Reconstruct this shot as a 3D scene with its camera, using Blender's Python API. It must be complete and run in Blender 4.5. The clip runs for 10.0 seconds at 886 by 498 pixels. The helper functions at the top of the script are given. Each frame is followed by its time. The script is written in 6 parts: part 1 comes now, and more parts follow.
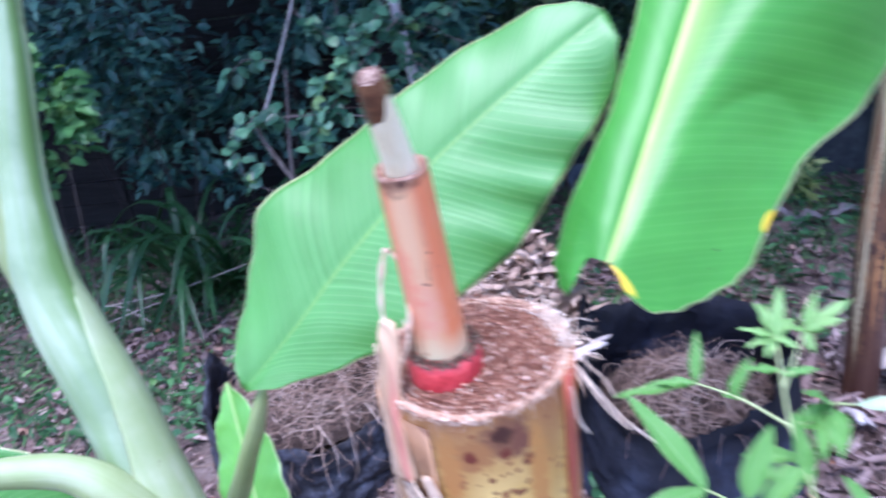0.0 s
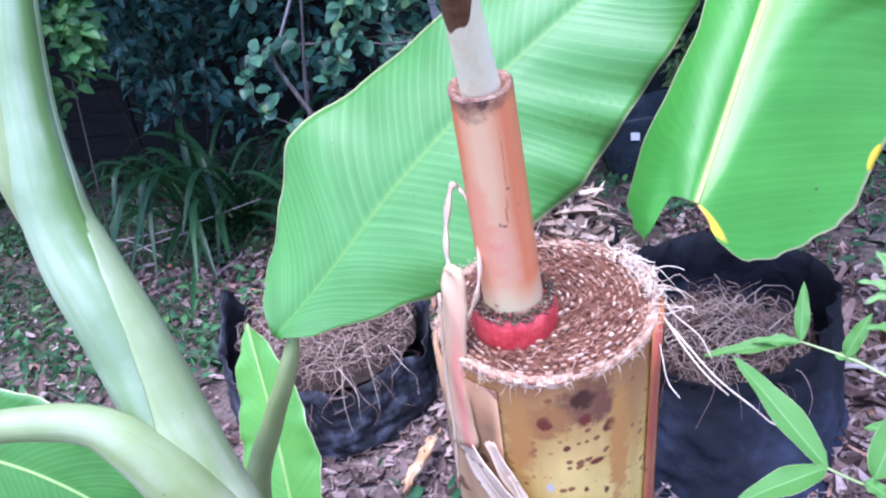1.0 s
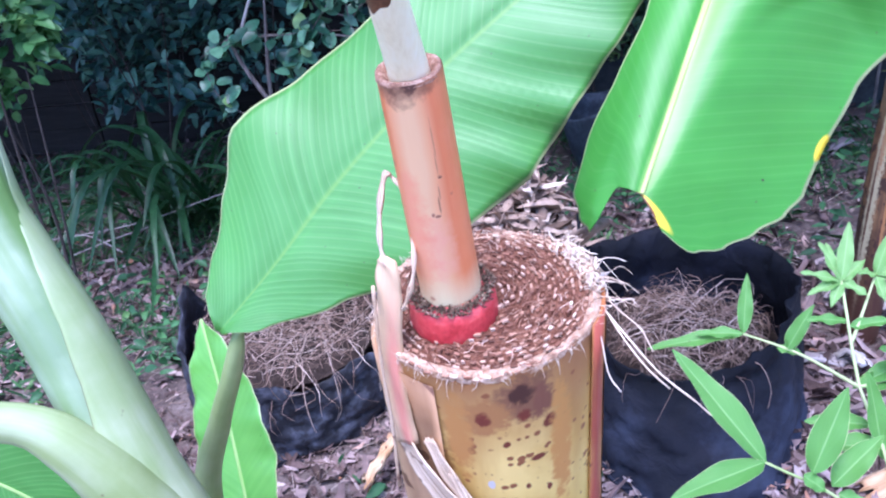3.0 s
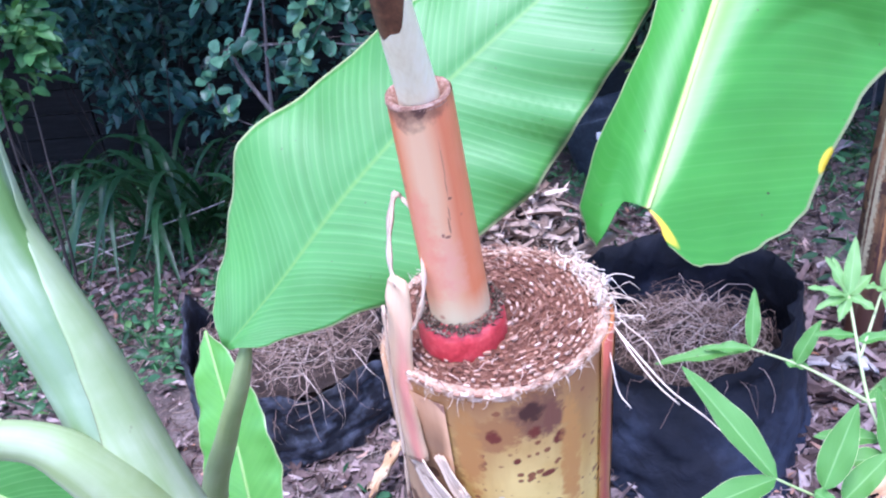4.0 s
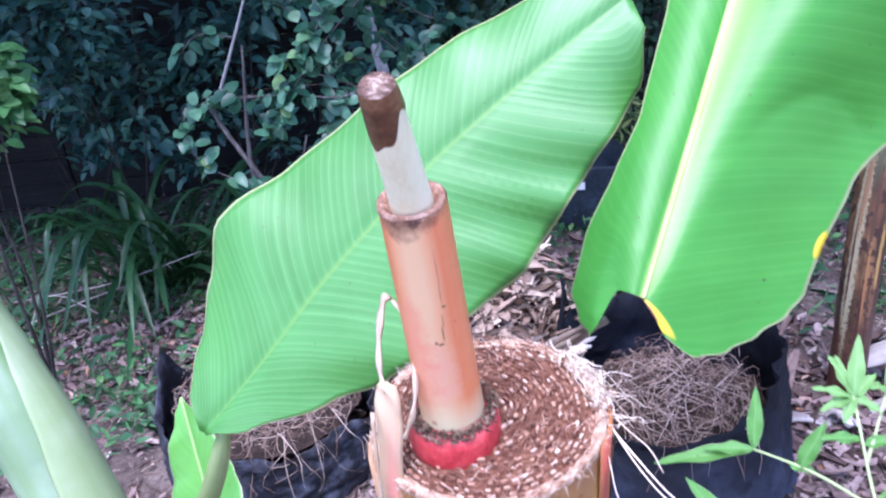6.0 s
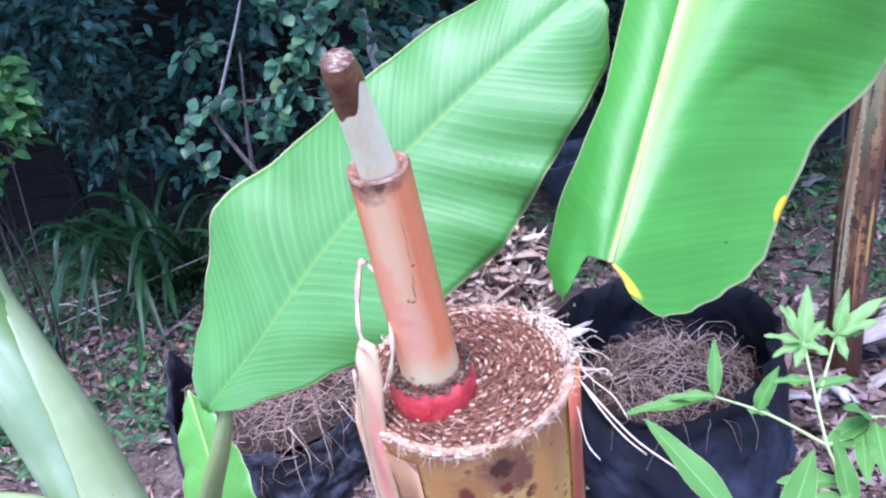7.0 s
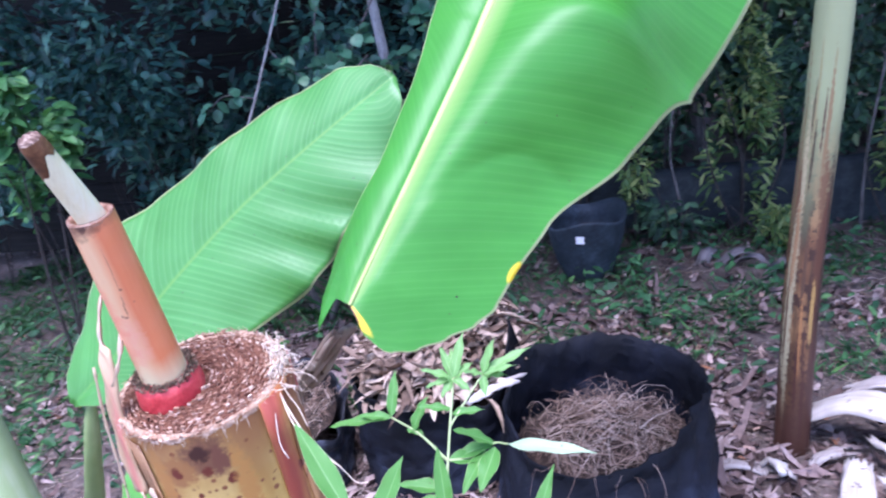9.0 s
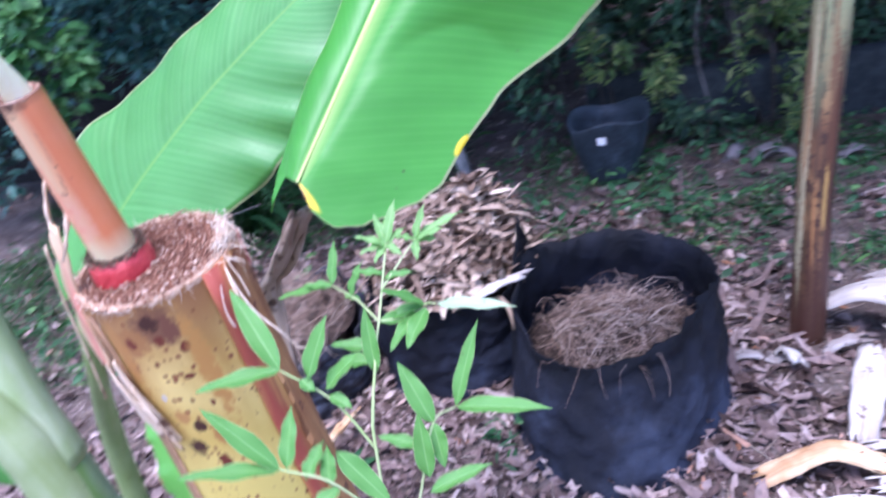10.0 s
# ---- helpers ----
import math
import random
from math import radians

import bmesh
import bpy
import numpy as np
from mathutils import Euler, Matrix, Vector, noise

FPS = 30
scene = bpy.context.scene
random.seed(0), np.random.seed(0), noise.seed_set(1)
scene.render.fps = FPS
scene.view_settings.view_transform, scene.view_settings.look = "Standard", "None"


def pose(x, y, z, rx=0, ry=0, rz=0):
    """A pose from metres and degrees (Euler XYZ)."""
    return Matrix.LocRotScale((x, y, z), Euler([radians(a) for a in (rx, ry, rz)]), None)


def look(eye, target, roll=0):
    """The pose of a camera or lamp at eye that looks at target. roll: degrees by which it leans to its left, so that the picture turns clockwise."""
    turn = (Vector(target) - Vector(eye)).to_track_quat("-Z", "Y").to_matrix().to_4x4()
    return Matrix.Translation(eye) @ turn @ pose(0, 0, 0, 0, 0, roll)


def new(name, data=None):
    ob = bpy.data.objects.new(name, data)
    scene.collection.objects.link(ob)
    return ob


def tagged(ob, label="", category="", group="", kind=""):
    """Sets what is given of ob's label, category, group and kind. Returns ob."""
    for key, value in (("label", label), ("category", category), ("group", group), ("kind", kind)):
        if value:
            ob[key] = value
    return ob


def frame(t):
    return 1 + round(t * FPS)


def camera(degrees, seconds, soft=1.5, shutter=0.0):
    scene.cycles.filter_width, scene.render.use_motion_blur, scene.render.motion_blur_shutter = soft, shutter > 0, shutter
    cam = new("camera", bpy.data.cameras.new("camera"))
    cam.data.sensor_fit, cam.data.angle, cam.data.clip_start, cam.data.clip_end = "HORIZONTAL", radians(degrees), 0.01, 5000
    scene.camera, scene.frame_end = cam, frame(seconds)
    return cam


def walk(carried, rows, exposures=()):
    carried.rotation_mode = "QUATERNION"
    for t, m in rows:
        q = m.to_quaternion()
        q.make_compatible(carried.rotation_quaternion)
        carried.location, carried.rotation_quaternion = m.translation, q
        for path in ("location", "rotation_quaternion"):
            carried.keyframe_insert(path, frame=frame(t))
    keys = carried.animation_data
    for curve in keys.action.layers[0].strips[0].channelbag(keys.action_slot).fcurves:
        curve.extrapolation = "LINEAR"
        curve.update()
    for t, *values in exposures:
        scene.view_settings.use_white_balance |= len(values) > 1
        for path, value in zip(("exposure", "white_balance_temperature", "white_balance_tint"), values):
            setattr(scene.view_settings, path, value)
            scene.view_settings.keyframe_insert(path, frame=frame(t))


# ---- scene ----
cam = camera(56.4, 10.0, soft=2.2, shutter=0.4)
PATH = [
    (0, (0.1763, 0.1497, 1.3188), (-0.0563, 1.9574, 0.4952), -7.80),
    (0.1, (0.1459, 0.1760, 1.3130), (-0.1288, 1.9715, 0.4759), -7.18),
    (0.2, (0.1295, 0.1902, 1.3099), (-0.1563, 1.9632, 0.4298), -6.85),
    (0.3, (0.1200, 0.2031, 1.3030), (-0.2080, 1.9718, 0.4290), -7.09),
    (0.4, (0.1142, 0.2108, 1.2989), (-0.2065, 1.9676, 0.3985), -7.24),
    (0.5, (0.1104, 0.2159, 1.2961), (-0.1851, 1.9639, 0.3702), -7.34),
    (1, (0.1200, 0.2283, 1.2851), (-0.1387, 1.9657, 0.3288), -7.62),
    (1.5, (0.1302, 0.2288, 1.2800), (-0.1076, 1.9540, 0.2965), -7.32),
    (2, (0.1387, 0.2303, 1.2774), (-0.0747, 1.9650, 0.3051), -7.38),
    (2.5, (0.1436, 0.2339, 1.2775), (-0.0496, 1.9685, 0.3009), -7.30),
    (2.7, (0.1436, 0.2389, 1.2717), (-0.0518, 1.9735, 0.2956), -6.72),
    (3.8, (0.1386, 0.2458, 1.2788), (-0.0568, 1.9859, 0.3125), -6.79),
    (4, (0.1376, 0.2457, 1.2830), (-0.0560, 1.9859, 0.3165), -7.23),
    (4.5, (0.1361, 0.2635, 1.2977), (-0.0163, 2.0237, 0.3604), -7.22),
    (4.7, (0.1253, 0.3061, 1.3174), (0.0243, 2.1015, 0.4418), -6.30),
    (4.8, (0.1208, 0.3236, 1.3254), (0.0334, 2.1276, 0.4665), -5.92),
    (4.9, (0.1197, 0.3281, 1.3275), (0.0293, 2.1377, 0.4805), -5.82),
    (5, (0.1197, 0.3281, 1.3275), (0.0136, 2.1317, 0.4698), -5.82),
    (5.5, (0.1186, 0.3218, 1.3260), (0.0161, 2.1198, 0.4560), -5.67),
    (5.7, (0.1186, 0.3218, 1.3260), (0.0141, 2.1216, 0.4601), -5.67),
    (5.8, (0.1210, 0.3131, 1.3221), (0.0098, 2.1099, 0.4509), -5.82),
    (5.9, (0.1254, 0.2975, 1.3151), (0.0001, 2.0900, 0.4369), -6.09),
    (6, (0.1292, 0.2838, 1.3090), (-0.0023, 2.0698, 0.4186), -6.33),
    (6.2, (0.1378, 0.2674, 1.3069), (0.0022, 2.0537, 0.4176), -6.82),
    (7.3, (0.1757, 0.2097, 1.3020), (0.0303, 2.0029, 0.4284), -9.18),
    (7.5, (0.2034, 0.1853, 1.3018), (0.0668, 1.9899, 0.4505), -9.37),
    (7.7, (0.2345, 0.1716, 1.2977), (0.0920, 1.9762, 0.4474), -9.18),
    (8, (0.3072, 0.1395, 1.2882), (0.1948, 1.9389, 0.4225), -8.73),
    (8.2, (0.3739, 0.1116, 1.3085), (0.2846, 1.9296, 0.4796), -9.73),
    (8.3, (0.3971, 0.1139, 1.3154), (0.2547, 1.9514, 0.5387), -8.63),
    (8.5, (0.4203, 0.1163, 1.3223), (0.2459, 1.9568, 0.5592), -7.53),
    (8.8, (0.4596, 0.1161, 1.3242), (0.1738, 1.9546, 0.5906), -7.28),
    (9, (0.4858, 0.1160, 1.3255), (0.1191, 1.9380, 0.5867), -7.12),
    (9.1, (0.4976, 0.1204, 1.3203), (0.0847, 1.9319, 0.5801), -8.33),
    (9.2, (0.5154, 0.1271, 1.3126), (0.0794, 1.9288, 0.5617), -10.15),
    (9.5, (0.5262, 0.1329, 1.2843), (0.1835, 1.9210, 0.4566), -13.10),
    (9.7, (0.5223, 0.1178, 1.2752), (0.2267, 1.9108, 0.4399), -11.59),
    (10, (0.5898, 0.1067, 1.2691), (0.0903, 1.8253, 0.3763), -11.20),
]
TINT = 32.0
walk(cam, [(t, look(eye, target, roll)) for t, eye, target, roll in PATH], exposures=[(t, stops, kelvin, TINT) for t, stops, kelvin in ((0.0, 1.48, 5350.0), (1.5, 1.49, 5380.0), (2.5, 1.52, 5320.0), (4.2, 1.54, 5300.0), (5.0, 1.56, 5420.0), (6.0, 1.56, 5450.0), (7.5, 1.48, 5440.0), (10.0, 1.49, 5450.0))])

# ---- world, sun, exposure ----
SUN_UP, SUN_TURN = 70.0, 195.0
world = bpy.data.worlds.new("sky")
scene.world = world
world.use_nodes = True
wn = world.node_tree.nodes
sky = wn.new("ShaderNodeTexSky")
sky.sky_type, sky.sun_disc = "NISHITA", False
sky.sun_elevation, sky.sun_rotation = radians(SUN_UP), radians(SUN_TURN)
wn["Background"].inputs["Strength"].default_value = 0.15
world.node_tree.links.new(sky.outputs["Color"], wn["Background"].inputs["Color"])
sun = new("sun", bpy.data.lights.new("sun", "SUN"))
sun.data.energy, sun.data.angle, sun.data.color = 2.2, radians(30), (1.0, 0.98, 0.95)
az = radians(SUN_TURN)
sun.matrix_world = look((6 * math.sin(az), 6 * math.cos(az), 6 * math.tan(radians(SUN_UP))), (0, 0, 0))

# ---- geometry helpers ----
RNG = np.random.default_rng(7)
BASE = {}


class Acc:
    """Collects vertices, faces and texture places for one mesh."""

    def __init__(self):
        self.v, self.f, self.uv = [], [], []

    def add(self, verts, faces, uvs=None):
        k = len(self.v)
        self.v.extend(tuple(p) for p in verts)
        self.f.extend(tuple(i + k for i in f) for f in faces)
        self.uv.extend(uvs if uvs is not None else [(0.0, 0.0)] * len(verts))

    def grid(self, pts, uvs=None, close=False):
        """pts: rows x columns x 3; close joins the last column to the first."""
        r, c = len(pts), len(pts[0])
        faces = []
        for i in range(r - 1):
            for j in range(c if close else c - 1):
                n = (j + 1) % c
                faces.append((i * c + j, i * c + n, (i + 1) * c + n, (i + 1) * c + j))
        flat_uv = [u for row in uvs for u in row] if uvs is not None else None
        self.add([p for row in pts for p in row], faces, flat_uv)

    def tube(self, pts, radii, seg=8, caps=True, shape=None):
        pts = [Vector(p) for p in pts]
        n = len(pts)
        if isinstance(radii, (int, float)):
            radii = [radii] * n
        ref = Vector((0.31, 0.17, 0.93))
        rows, uvs, run = [], [], 0.0
        side = None
        for i, p in enumerate(pts):
            t = (pts[min(i + 1, n - 1)] - pts[max(i - 1, 0)]).normalized()
            if side is None:
                side = t.cross(ref)
                if side.length < 0.1:
                    side = t.cross(Vector((1, 0, 0)))
            side = (side - t * side.dot(t)).normalized()
            up = side.cross(t)
            if i:
                run += (p - pts[i - 1]).length
            row, urow = [], []
            for j in range(seg):
                a = 2 * math.pi * j / seg
                k = shape(a, i / (n - 1)) if shape else 1.0
                row.append(p + (side * math.cos(a) + up * math.sin(a)) * radii[i] * k)
                urow.append((j / seg, run * 10))
            rows.append(row)
            uvs.append(urow)
        self.grid(rows, uvs, close=True)
        if caps:
            k = len(self.v)
            self.v += [tuple(pts[0]), tuple(pts[-1])]
            self.uv += [(0, 0), (0, run * 10)]
            a, b = k - n * seg, k - seg
            for j in range(seg):
                m = (j + 1) % seg
                self.f += [(k, a + m, a + j), (k + 1, b + j, b + m)]

    def wrap(self, pts, radii, a0, a1, seg=16, thick=0.003):
        """A sheath round part of a stalk: a0 and a1 give the span of turn along it."""
        pts = [Vector(p) for p in pts]
        n = len(pts)
        side, rows, uvs, run = None, [], [], 0.0
        for i, p in enumerate(pts):
            t = (pts[min(i + 1, n - 1)] - pts[max(i - 1, 0)]).normalized()
            side = t.cross(Vector((0.31, 0.17, 0.93))) if side is None else side
            side = (side - t * side.dot(t)).normalized()
            up = side.cross(t)
            run += (p - pts[i - 1]).length if i else 0.0
            q = i / (n - 1)
            lo, hi = a0(q), a1(q)
            row, ur = [], []
            for j in range(seg + 1):
                a = lo + (hi - lo) * j / seg
                lift = radii[i] + thick * math.sin(math.pi * min(1.0, 0.12 + 0.88 * j / seg) if j < seg else 0.0)
                row.append(p + (side * math.cos(a) + up * math.sin(a)) * lift)
                ur.append((a / 6.283, run * 10))
            rows.append(row)
            uvs.append(ur)
        self.grid(rows, uvs)

    def mesh(self, name, base=(0, 0, 0), smooth=True):
        me = bpy.data.meshes.new(name)
        v = np.array(self.v, float).reshape(-1, 3) - np.array(base)
        me.from_pydata(v.tolist(), [], self.f)
        layer = me.uv_layers.new(name="UVMap")
        idx = np.zeros(len(me.loops), int)
        me.loops.foreach_get("vertex_index", idx)
        layer.data.foreach_set("uv", np.array(self.uv, float)[idx].ravel())
        me.polygons.foreach_set("use_smooth", [smooth] * len(me.polygons))
        me.update()
        return me


def thing(name, base, label, category, group="", kind=""):
    ob = new(name)
    ob.empty_display_size = 0.05
    ob.location = base
    BASE[ob.name] = tuple(base)
    return tagged(ob, label, category, group, kind)


def part(name, acc, material, parent, label="", smooth=True):
    base = BASE[parent.name]
    ob = new(name, acc.mesh(name, base, smooth))
    ob.data.materials.append(material)
    ob.parent = parent
    if parent.parent is not None or parent.type == "MESH":
        ob.location = (0, 0, 0)
    BASE[ob.name] = base
    return tagged(ob, label) if label else ob


def solo(name, acc, material, label, category, kind="", group="", smooth=True, base=(0, 0, 0)):
    ob = new(name, acc.mesh(name, base, smooth))
    ob.location = base
    ob.data.materials.append(material)
    BASE[ob.name] = tuple(base)
    return tagged(ob, label, category, group, kind)


def spline(ctrl, n):
    """A smooth line through the control points."""
    c = [Vector(p) for p in ctrl]
    if len(c) == 2:
        return [c[0].lerp(c[1], i / (n - 1)) for i in range(n)]
    c = [c[0] * 2 - c[1]] + c + [c[-1] * 2 - c[-2]]
    out, m = [], len(c) - 3
    for i in range(n):
        x = i / (n - 1) * m
        k = min(int(x), m - 1)
        t = x - k
        a, b, d, e = c[k:k + 4]
        out.append(0.5 * ((2 * b) + (d - a) * t + (2 * a - 5 * b + 4 * d - e) * t * t + (3 * b - a - 3 * d + e) * t ** 3))
    return out


def even(pts, n):
    """The same line with its points at even distances."""
    d = [0.0]
    for a, b in zip(pts, pts[1:]):
        d.append(d[-1] + (b - a).length)
    out, k = [], 0
    for i in range(n):
        want = d[-1] * i / (n - 1)
        while k < len(pts) - 2 and d[k + 1] < want:
            k += 1
        out.append(pts[k].lerp(pts[k + 1], min(1.0, (want - d[k]) / max(1e-9, d[k + 1] - d[k]))))
    return out


def ease(stops, x):
    """A smooth profile through (place, value) stops."""
    for (a, p), (b, q) in zip(stops, stops[1:]):
        if x <= b:
            t = max(0.0, (x - a) / (b - a))
            s = t * t * (3 - 2 * t) * 0.5 + t * 0.5
            return p + (q - p) * s
    return stops[-1][1]


def ground_z(x, y):
    z = -0.065 * min(max(0.5 - x, 0.0), 4.0)
    return z + 0.012 * noise.noise((x * 1.7, y * 1.7, 0.3)) + 0.006 * noise.noise((x * 7, y * 7, 2.1))


# ---- materials ----
def nodes_of(name):
    m = bpy.data.materials.new(name)
    m.use_nodes = True
    nt = m.node_tree
    return m, nt, nt.nodes["Principled BSDF"]


def link(nt, a, b):
    nt.links.new(a, b)


def tex(nt, kind, scale, coord="Object", **kw):
    n = nt.nodes.new("ShaderNodeTex" + kind)
    n.inputs["Scale"].default_value = scale
    for k, v in kw.items():
        n.inputs[k.replace("_", " ")].default_value = v
    c = nt.nodes.new("ShaderNodeTexCoord")
    link(nt, c.outputs[coord], n.inputs["Vector"])
    return n


def ramp(nt, fac, stops):
    n = nt.nodes.new("ShaderNodeValToRGB")
    el = n.color_ramp.elements
    while len(el) < len(stops):
        el.new(0.5)
    for e, (p, c) in zip(el, stops):
        e.position, e.color = p, (*c, 1)
    link(nt, fac, n.inputs["Fac"])
    return n


def mixc(nt, fac, a, b, how="MIX"):
    n = nt.nodes.new("ShaderNodeMix")
    n.data_type, n.blend_type = "RGBA", how
    for sock, val in ((n.inputs[0], fac), (n.inputs[6], a), (n.inputs[7], b)):
        if isinstance(val, (int, float)):
            sock.default_value = val
        elif isinstance(val, tuple):
            sock.default_value = (*val, 1)
        else:
            link(nt, val, sock)
    return n.outputs[2]


def calc(nt, op, a, b=0.0, c=0.0, clamp=False):
    n = nt.nodes.new("ShaderNodeMath")
    n.operation, n.use_clamp = op, clamp
    for sock, val in zip(n.inputs, (a, b, c)):
        if isinstance(val, (int, float)):
            sock.default_value = val
        else:
            link(nt, val, sock)
    return n.outputs[0]


def bump(nt, bsdf, height, strength, distance):
    n = nt.nodes.new("ShaderNodeBump")
    n.inputs["Strength"].default_value, n.inputs["Distance"].default_value = strength, distance
    link(nt, height, n.inputs["Height"])
    link(nt, n.outputs["Normal"], bsdf.inputs["Normal"])
    return n


def rough_mat(name, dark, mid, light, scale, roughness=0.8, strength=0.5, dist=0.004, fine=6.0, stretch=None, spec=0.3):
    """An uneven natural surface: large blotches, fine grain and relief."""
    m, nt, b = nodes_of(name)
    big = tex(nt, "Noise", scale, Detail=5.0, Roughness=0.6)
    small = tex(nt, "Noise", scale * fine, Detail=4.0, Roughness=0.65)
    if stretch:
        for t in (big, small):
            mp = nt.nodes.new("ShaderNodeMapping")
            mp.inputs["Scale"].default_value = stretch
            link(nt, t.inputs["Vector"].links[0].from_socket, mp.inputs["Vector"])
            link(nt, mp.outputs["Vector"], t.inputs["Vector"])
    f = calc(nt, "ADD", calc(nt, "MULTIPLY", big.outputs["Fac"], 0.6), calc(nt, "MULTIPLY", small.outputs["Fac"], 0.4))
    r = ramp(nt, f, [(0.33, dark), (0.5, mid), (0.66, light)])
    link(nt, r.outputs["Color"], b.inputs["Base Color"])
    b.inputs["Roughness"].default_value = roughness
    b.inputs["Specular IOR Level"].default_value = spec
    bump(nt, b, small.outputs["Fac"], strength, dist)
    return m


def scatter_mat(name, stops, roughness=0.7, through_light=0.0, spec=0.3, grain=60.0):
    """Many small pieces, each with a tone of its own."""
    m, nt, b = nodes_of(name)
    g = nt.nodes.new("ShaderNodeNewGeometry")
    r = ramp(nt, g.outputs["Random Per Island"], stops)
    r.color_ramp.interpolation = "LINEAR"
    n = tex(nt, "Noise", grain, Detail=3.0)
    c = mixc(nt, 0.55, r.outputs["Color"], ramp(nt, n.outputs["Fac"], [(0.3, (0.45, 0.45, 0.45)), (0.7, (1.25, 1.25, 1.25))]).outputs["Color"], "MULTIPLY")
    link(nt, c, b.inputs["Base Color"])
    b.inputs["Roughness"].default_value = roughness
    b.inputs["Specular IOR Level"].default_value = spec
    if through_light:
        t = nt.nodes.new("ShaderNodeBsdfTranslucent")
        link(nt, mixc(nt, 1.0, c, (1.2, 1.3, 0.6), "MULTIPLY"), t.inputs["Color"])
        mx = nt.nodes.new("ShaderNodeMixShader")
        mx.inputs["Fac"].default_value = through_light
        link(nt, b.outputs["BSDF"], mx.inputs[1])
        link(nt, t.outputs["BSDF"], mx.inputs[2])
        link(nt, mx.outputs["Shader"], nt.nodes["Material Output"].inputs["Surface"])
    return m


def single_mat(name, stops, roughness=0.5, through_light=0.2):
    """Like scatter_mat, for leaves that are objects of their own."""
    m = scatter_mat(name, stops, roughness, through_light)
    nt = m.node_tree
    info = nt.nodes.new("ShaderNodeObjectInfo")
    for n in nt.nodes:
        if n.bl_idname == "ShaderNodeValToRGB" and n.inputs["Fac"].links[0].from_node.bl_idname == "ShaderNodeNewGeometry":
            link(nt, info.outputs["Random"], n.inputs["Fac"])
    return m


def leaf_mat(name, deep, light, slant, rib, spots=(), vein_scale=9.0, translucence=0.3, rib_wide=0.03, relief=0.0009, gloss=0.85, rough=0.36, pleat=0.0):
    """A banana leaf: fine side veins that run out from the rib, a pale margin, a waxy skin."""
    m, nt, b = nodes_of(name)
    uv = nt.nodes.new("ShaderNodeUVMap")
    sp = nt.nodes.new("ShaderNodeSeparateXYZ")
    link(nt, uv.outputs["UV"], sp.inputs["Vector"])
    across = calc(nt, "ABSOLUTE", calc(nt, "SUBTRACT", sp.outputs["Y"], 0.5))
    along = calc(nt, "SUBTRACT", sp.outputs["X"], calc(nt, "MULTIPLY", across, slant))
    wide = nt.nodes.new("ShaderNodeTexNoise")
    wide.noise_dimensions = "1D"
    wide.inputs["Scale"].default_value, wide.inputs["Detail"].default_value = vein_scale, 4.0
    link(nt, along, wide.inputs["W"])
    fine = nt.nodes.new("ShaderNodeTexNoise")
    fine.noise_dimensions = "1D"
    fine.inputs["Scale"].default_value, fine.inputs["Detail"].default_value = vein_scale * 6, 2.0
    link(nt, along, fine.inputs["W"])
    cloud = tex(nt, "Noise", 9.0, Detail=4.0)
    drift = nt.nodes.new("ShaderNodeTexNoise")
    drift.noise_dimensions = "1D"
    drift.inputs["Scale"].default_value, drift.inputs["Detail"].default_value = 1.3, 1.0
    link(nt, along, drift.inputs["W"])
    f = calc(nt, "ADD", calc(nt, "MULTIPLY", wide.outputs["Fac"], 0.22), calc(nt, "ADD", calc(nt, "MULTIPLY", cloud.outputs["Fac"], 0.48), calc(nt, "MULTIPLY", drift.outputs["Fac"], 0.30)))
    col = ramp(nt, f, [(0.30, deep), (0.70, light)]).outputs["Color"]
    col = mixc(nt, calc(nt, "MULTIPLY", fine.outputs["Fac"], 0.06), col, (0.28, 0.56, 0.14))
    wave = calc(nt, "SINE", calc(nt, "ADD", calc(nt, "MULTIPLY", along, 60.0), calc(nt, "MULTIPLY", drift.outputs["Fac"], 22.0)))
    line = calc(nt, "MULTIPLY", calc(nt, "SUBTRACT", wave, 0.70), 3.3, clamp=True)
    col = mixc(nt, calc(nt, "MULTIPLY", line, pleat), col, (0.36, 0.60, 0.26))
    col = mixc(nt, calc(nt, "MULTIPLY", calc(nt, "MULTIPLY", calc(nt, "SUBTRACT", -0.2, wave), 1.2, clamp=True), pleat), col, (0.035, 0.20, 0.03))
    near_rib = calc(nt, "SUBTRACT", 1.0, calc(nt, "DIVIDE", across, rib_wide), clamp=True)
    col = mixc(nt, calc(nt, "MULTIPLY", near_rib, 0.8), col, rib)
    edge = calc(nt, "DIVIDE", calc(nt, "SUBTRACT", across, 0.486), 0.009, clamp=True)
    col = mixc(nt, calc(nt, "MULTIPLY", edge, 0.8), col, (0.70, 0.70, 0.38))
    for x, y, rx, ry, c in spots:
        dx = calc(nt, "DIVIDE", calc(nt, "SUBTRACT", sp.outputs["X"], x), rx)
        dy = calc(nt, "DIVIDE", calc(nt, "SUBTRACT", sp.outputs["Y"], y), ry)
        d = calc(nt, "ADD", calc(nt, "MULTIPLY", dx, dx), calc(nt, "MULTIPLY", dy, dy))
        d = calc(nt, "ADD", d, calc(nt, "MULTIPLY", calc(nt, "SUBTRACT", cloud.outputs["Fac"], 0.5), 1.2))
        hit = calc(nt, "MULTIPLY", calc(nt, "SUBTRACT", 1.0, d), 2.5, clamp=True)
        col = mixc(nt, hit, col, c)
    speck = tex(nt, "Voronoi", 55.0)
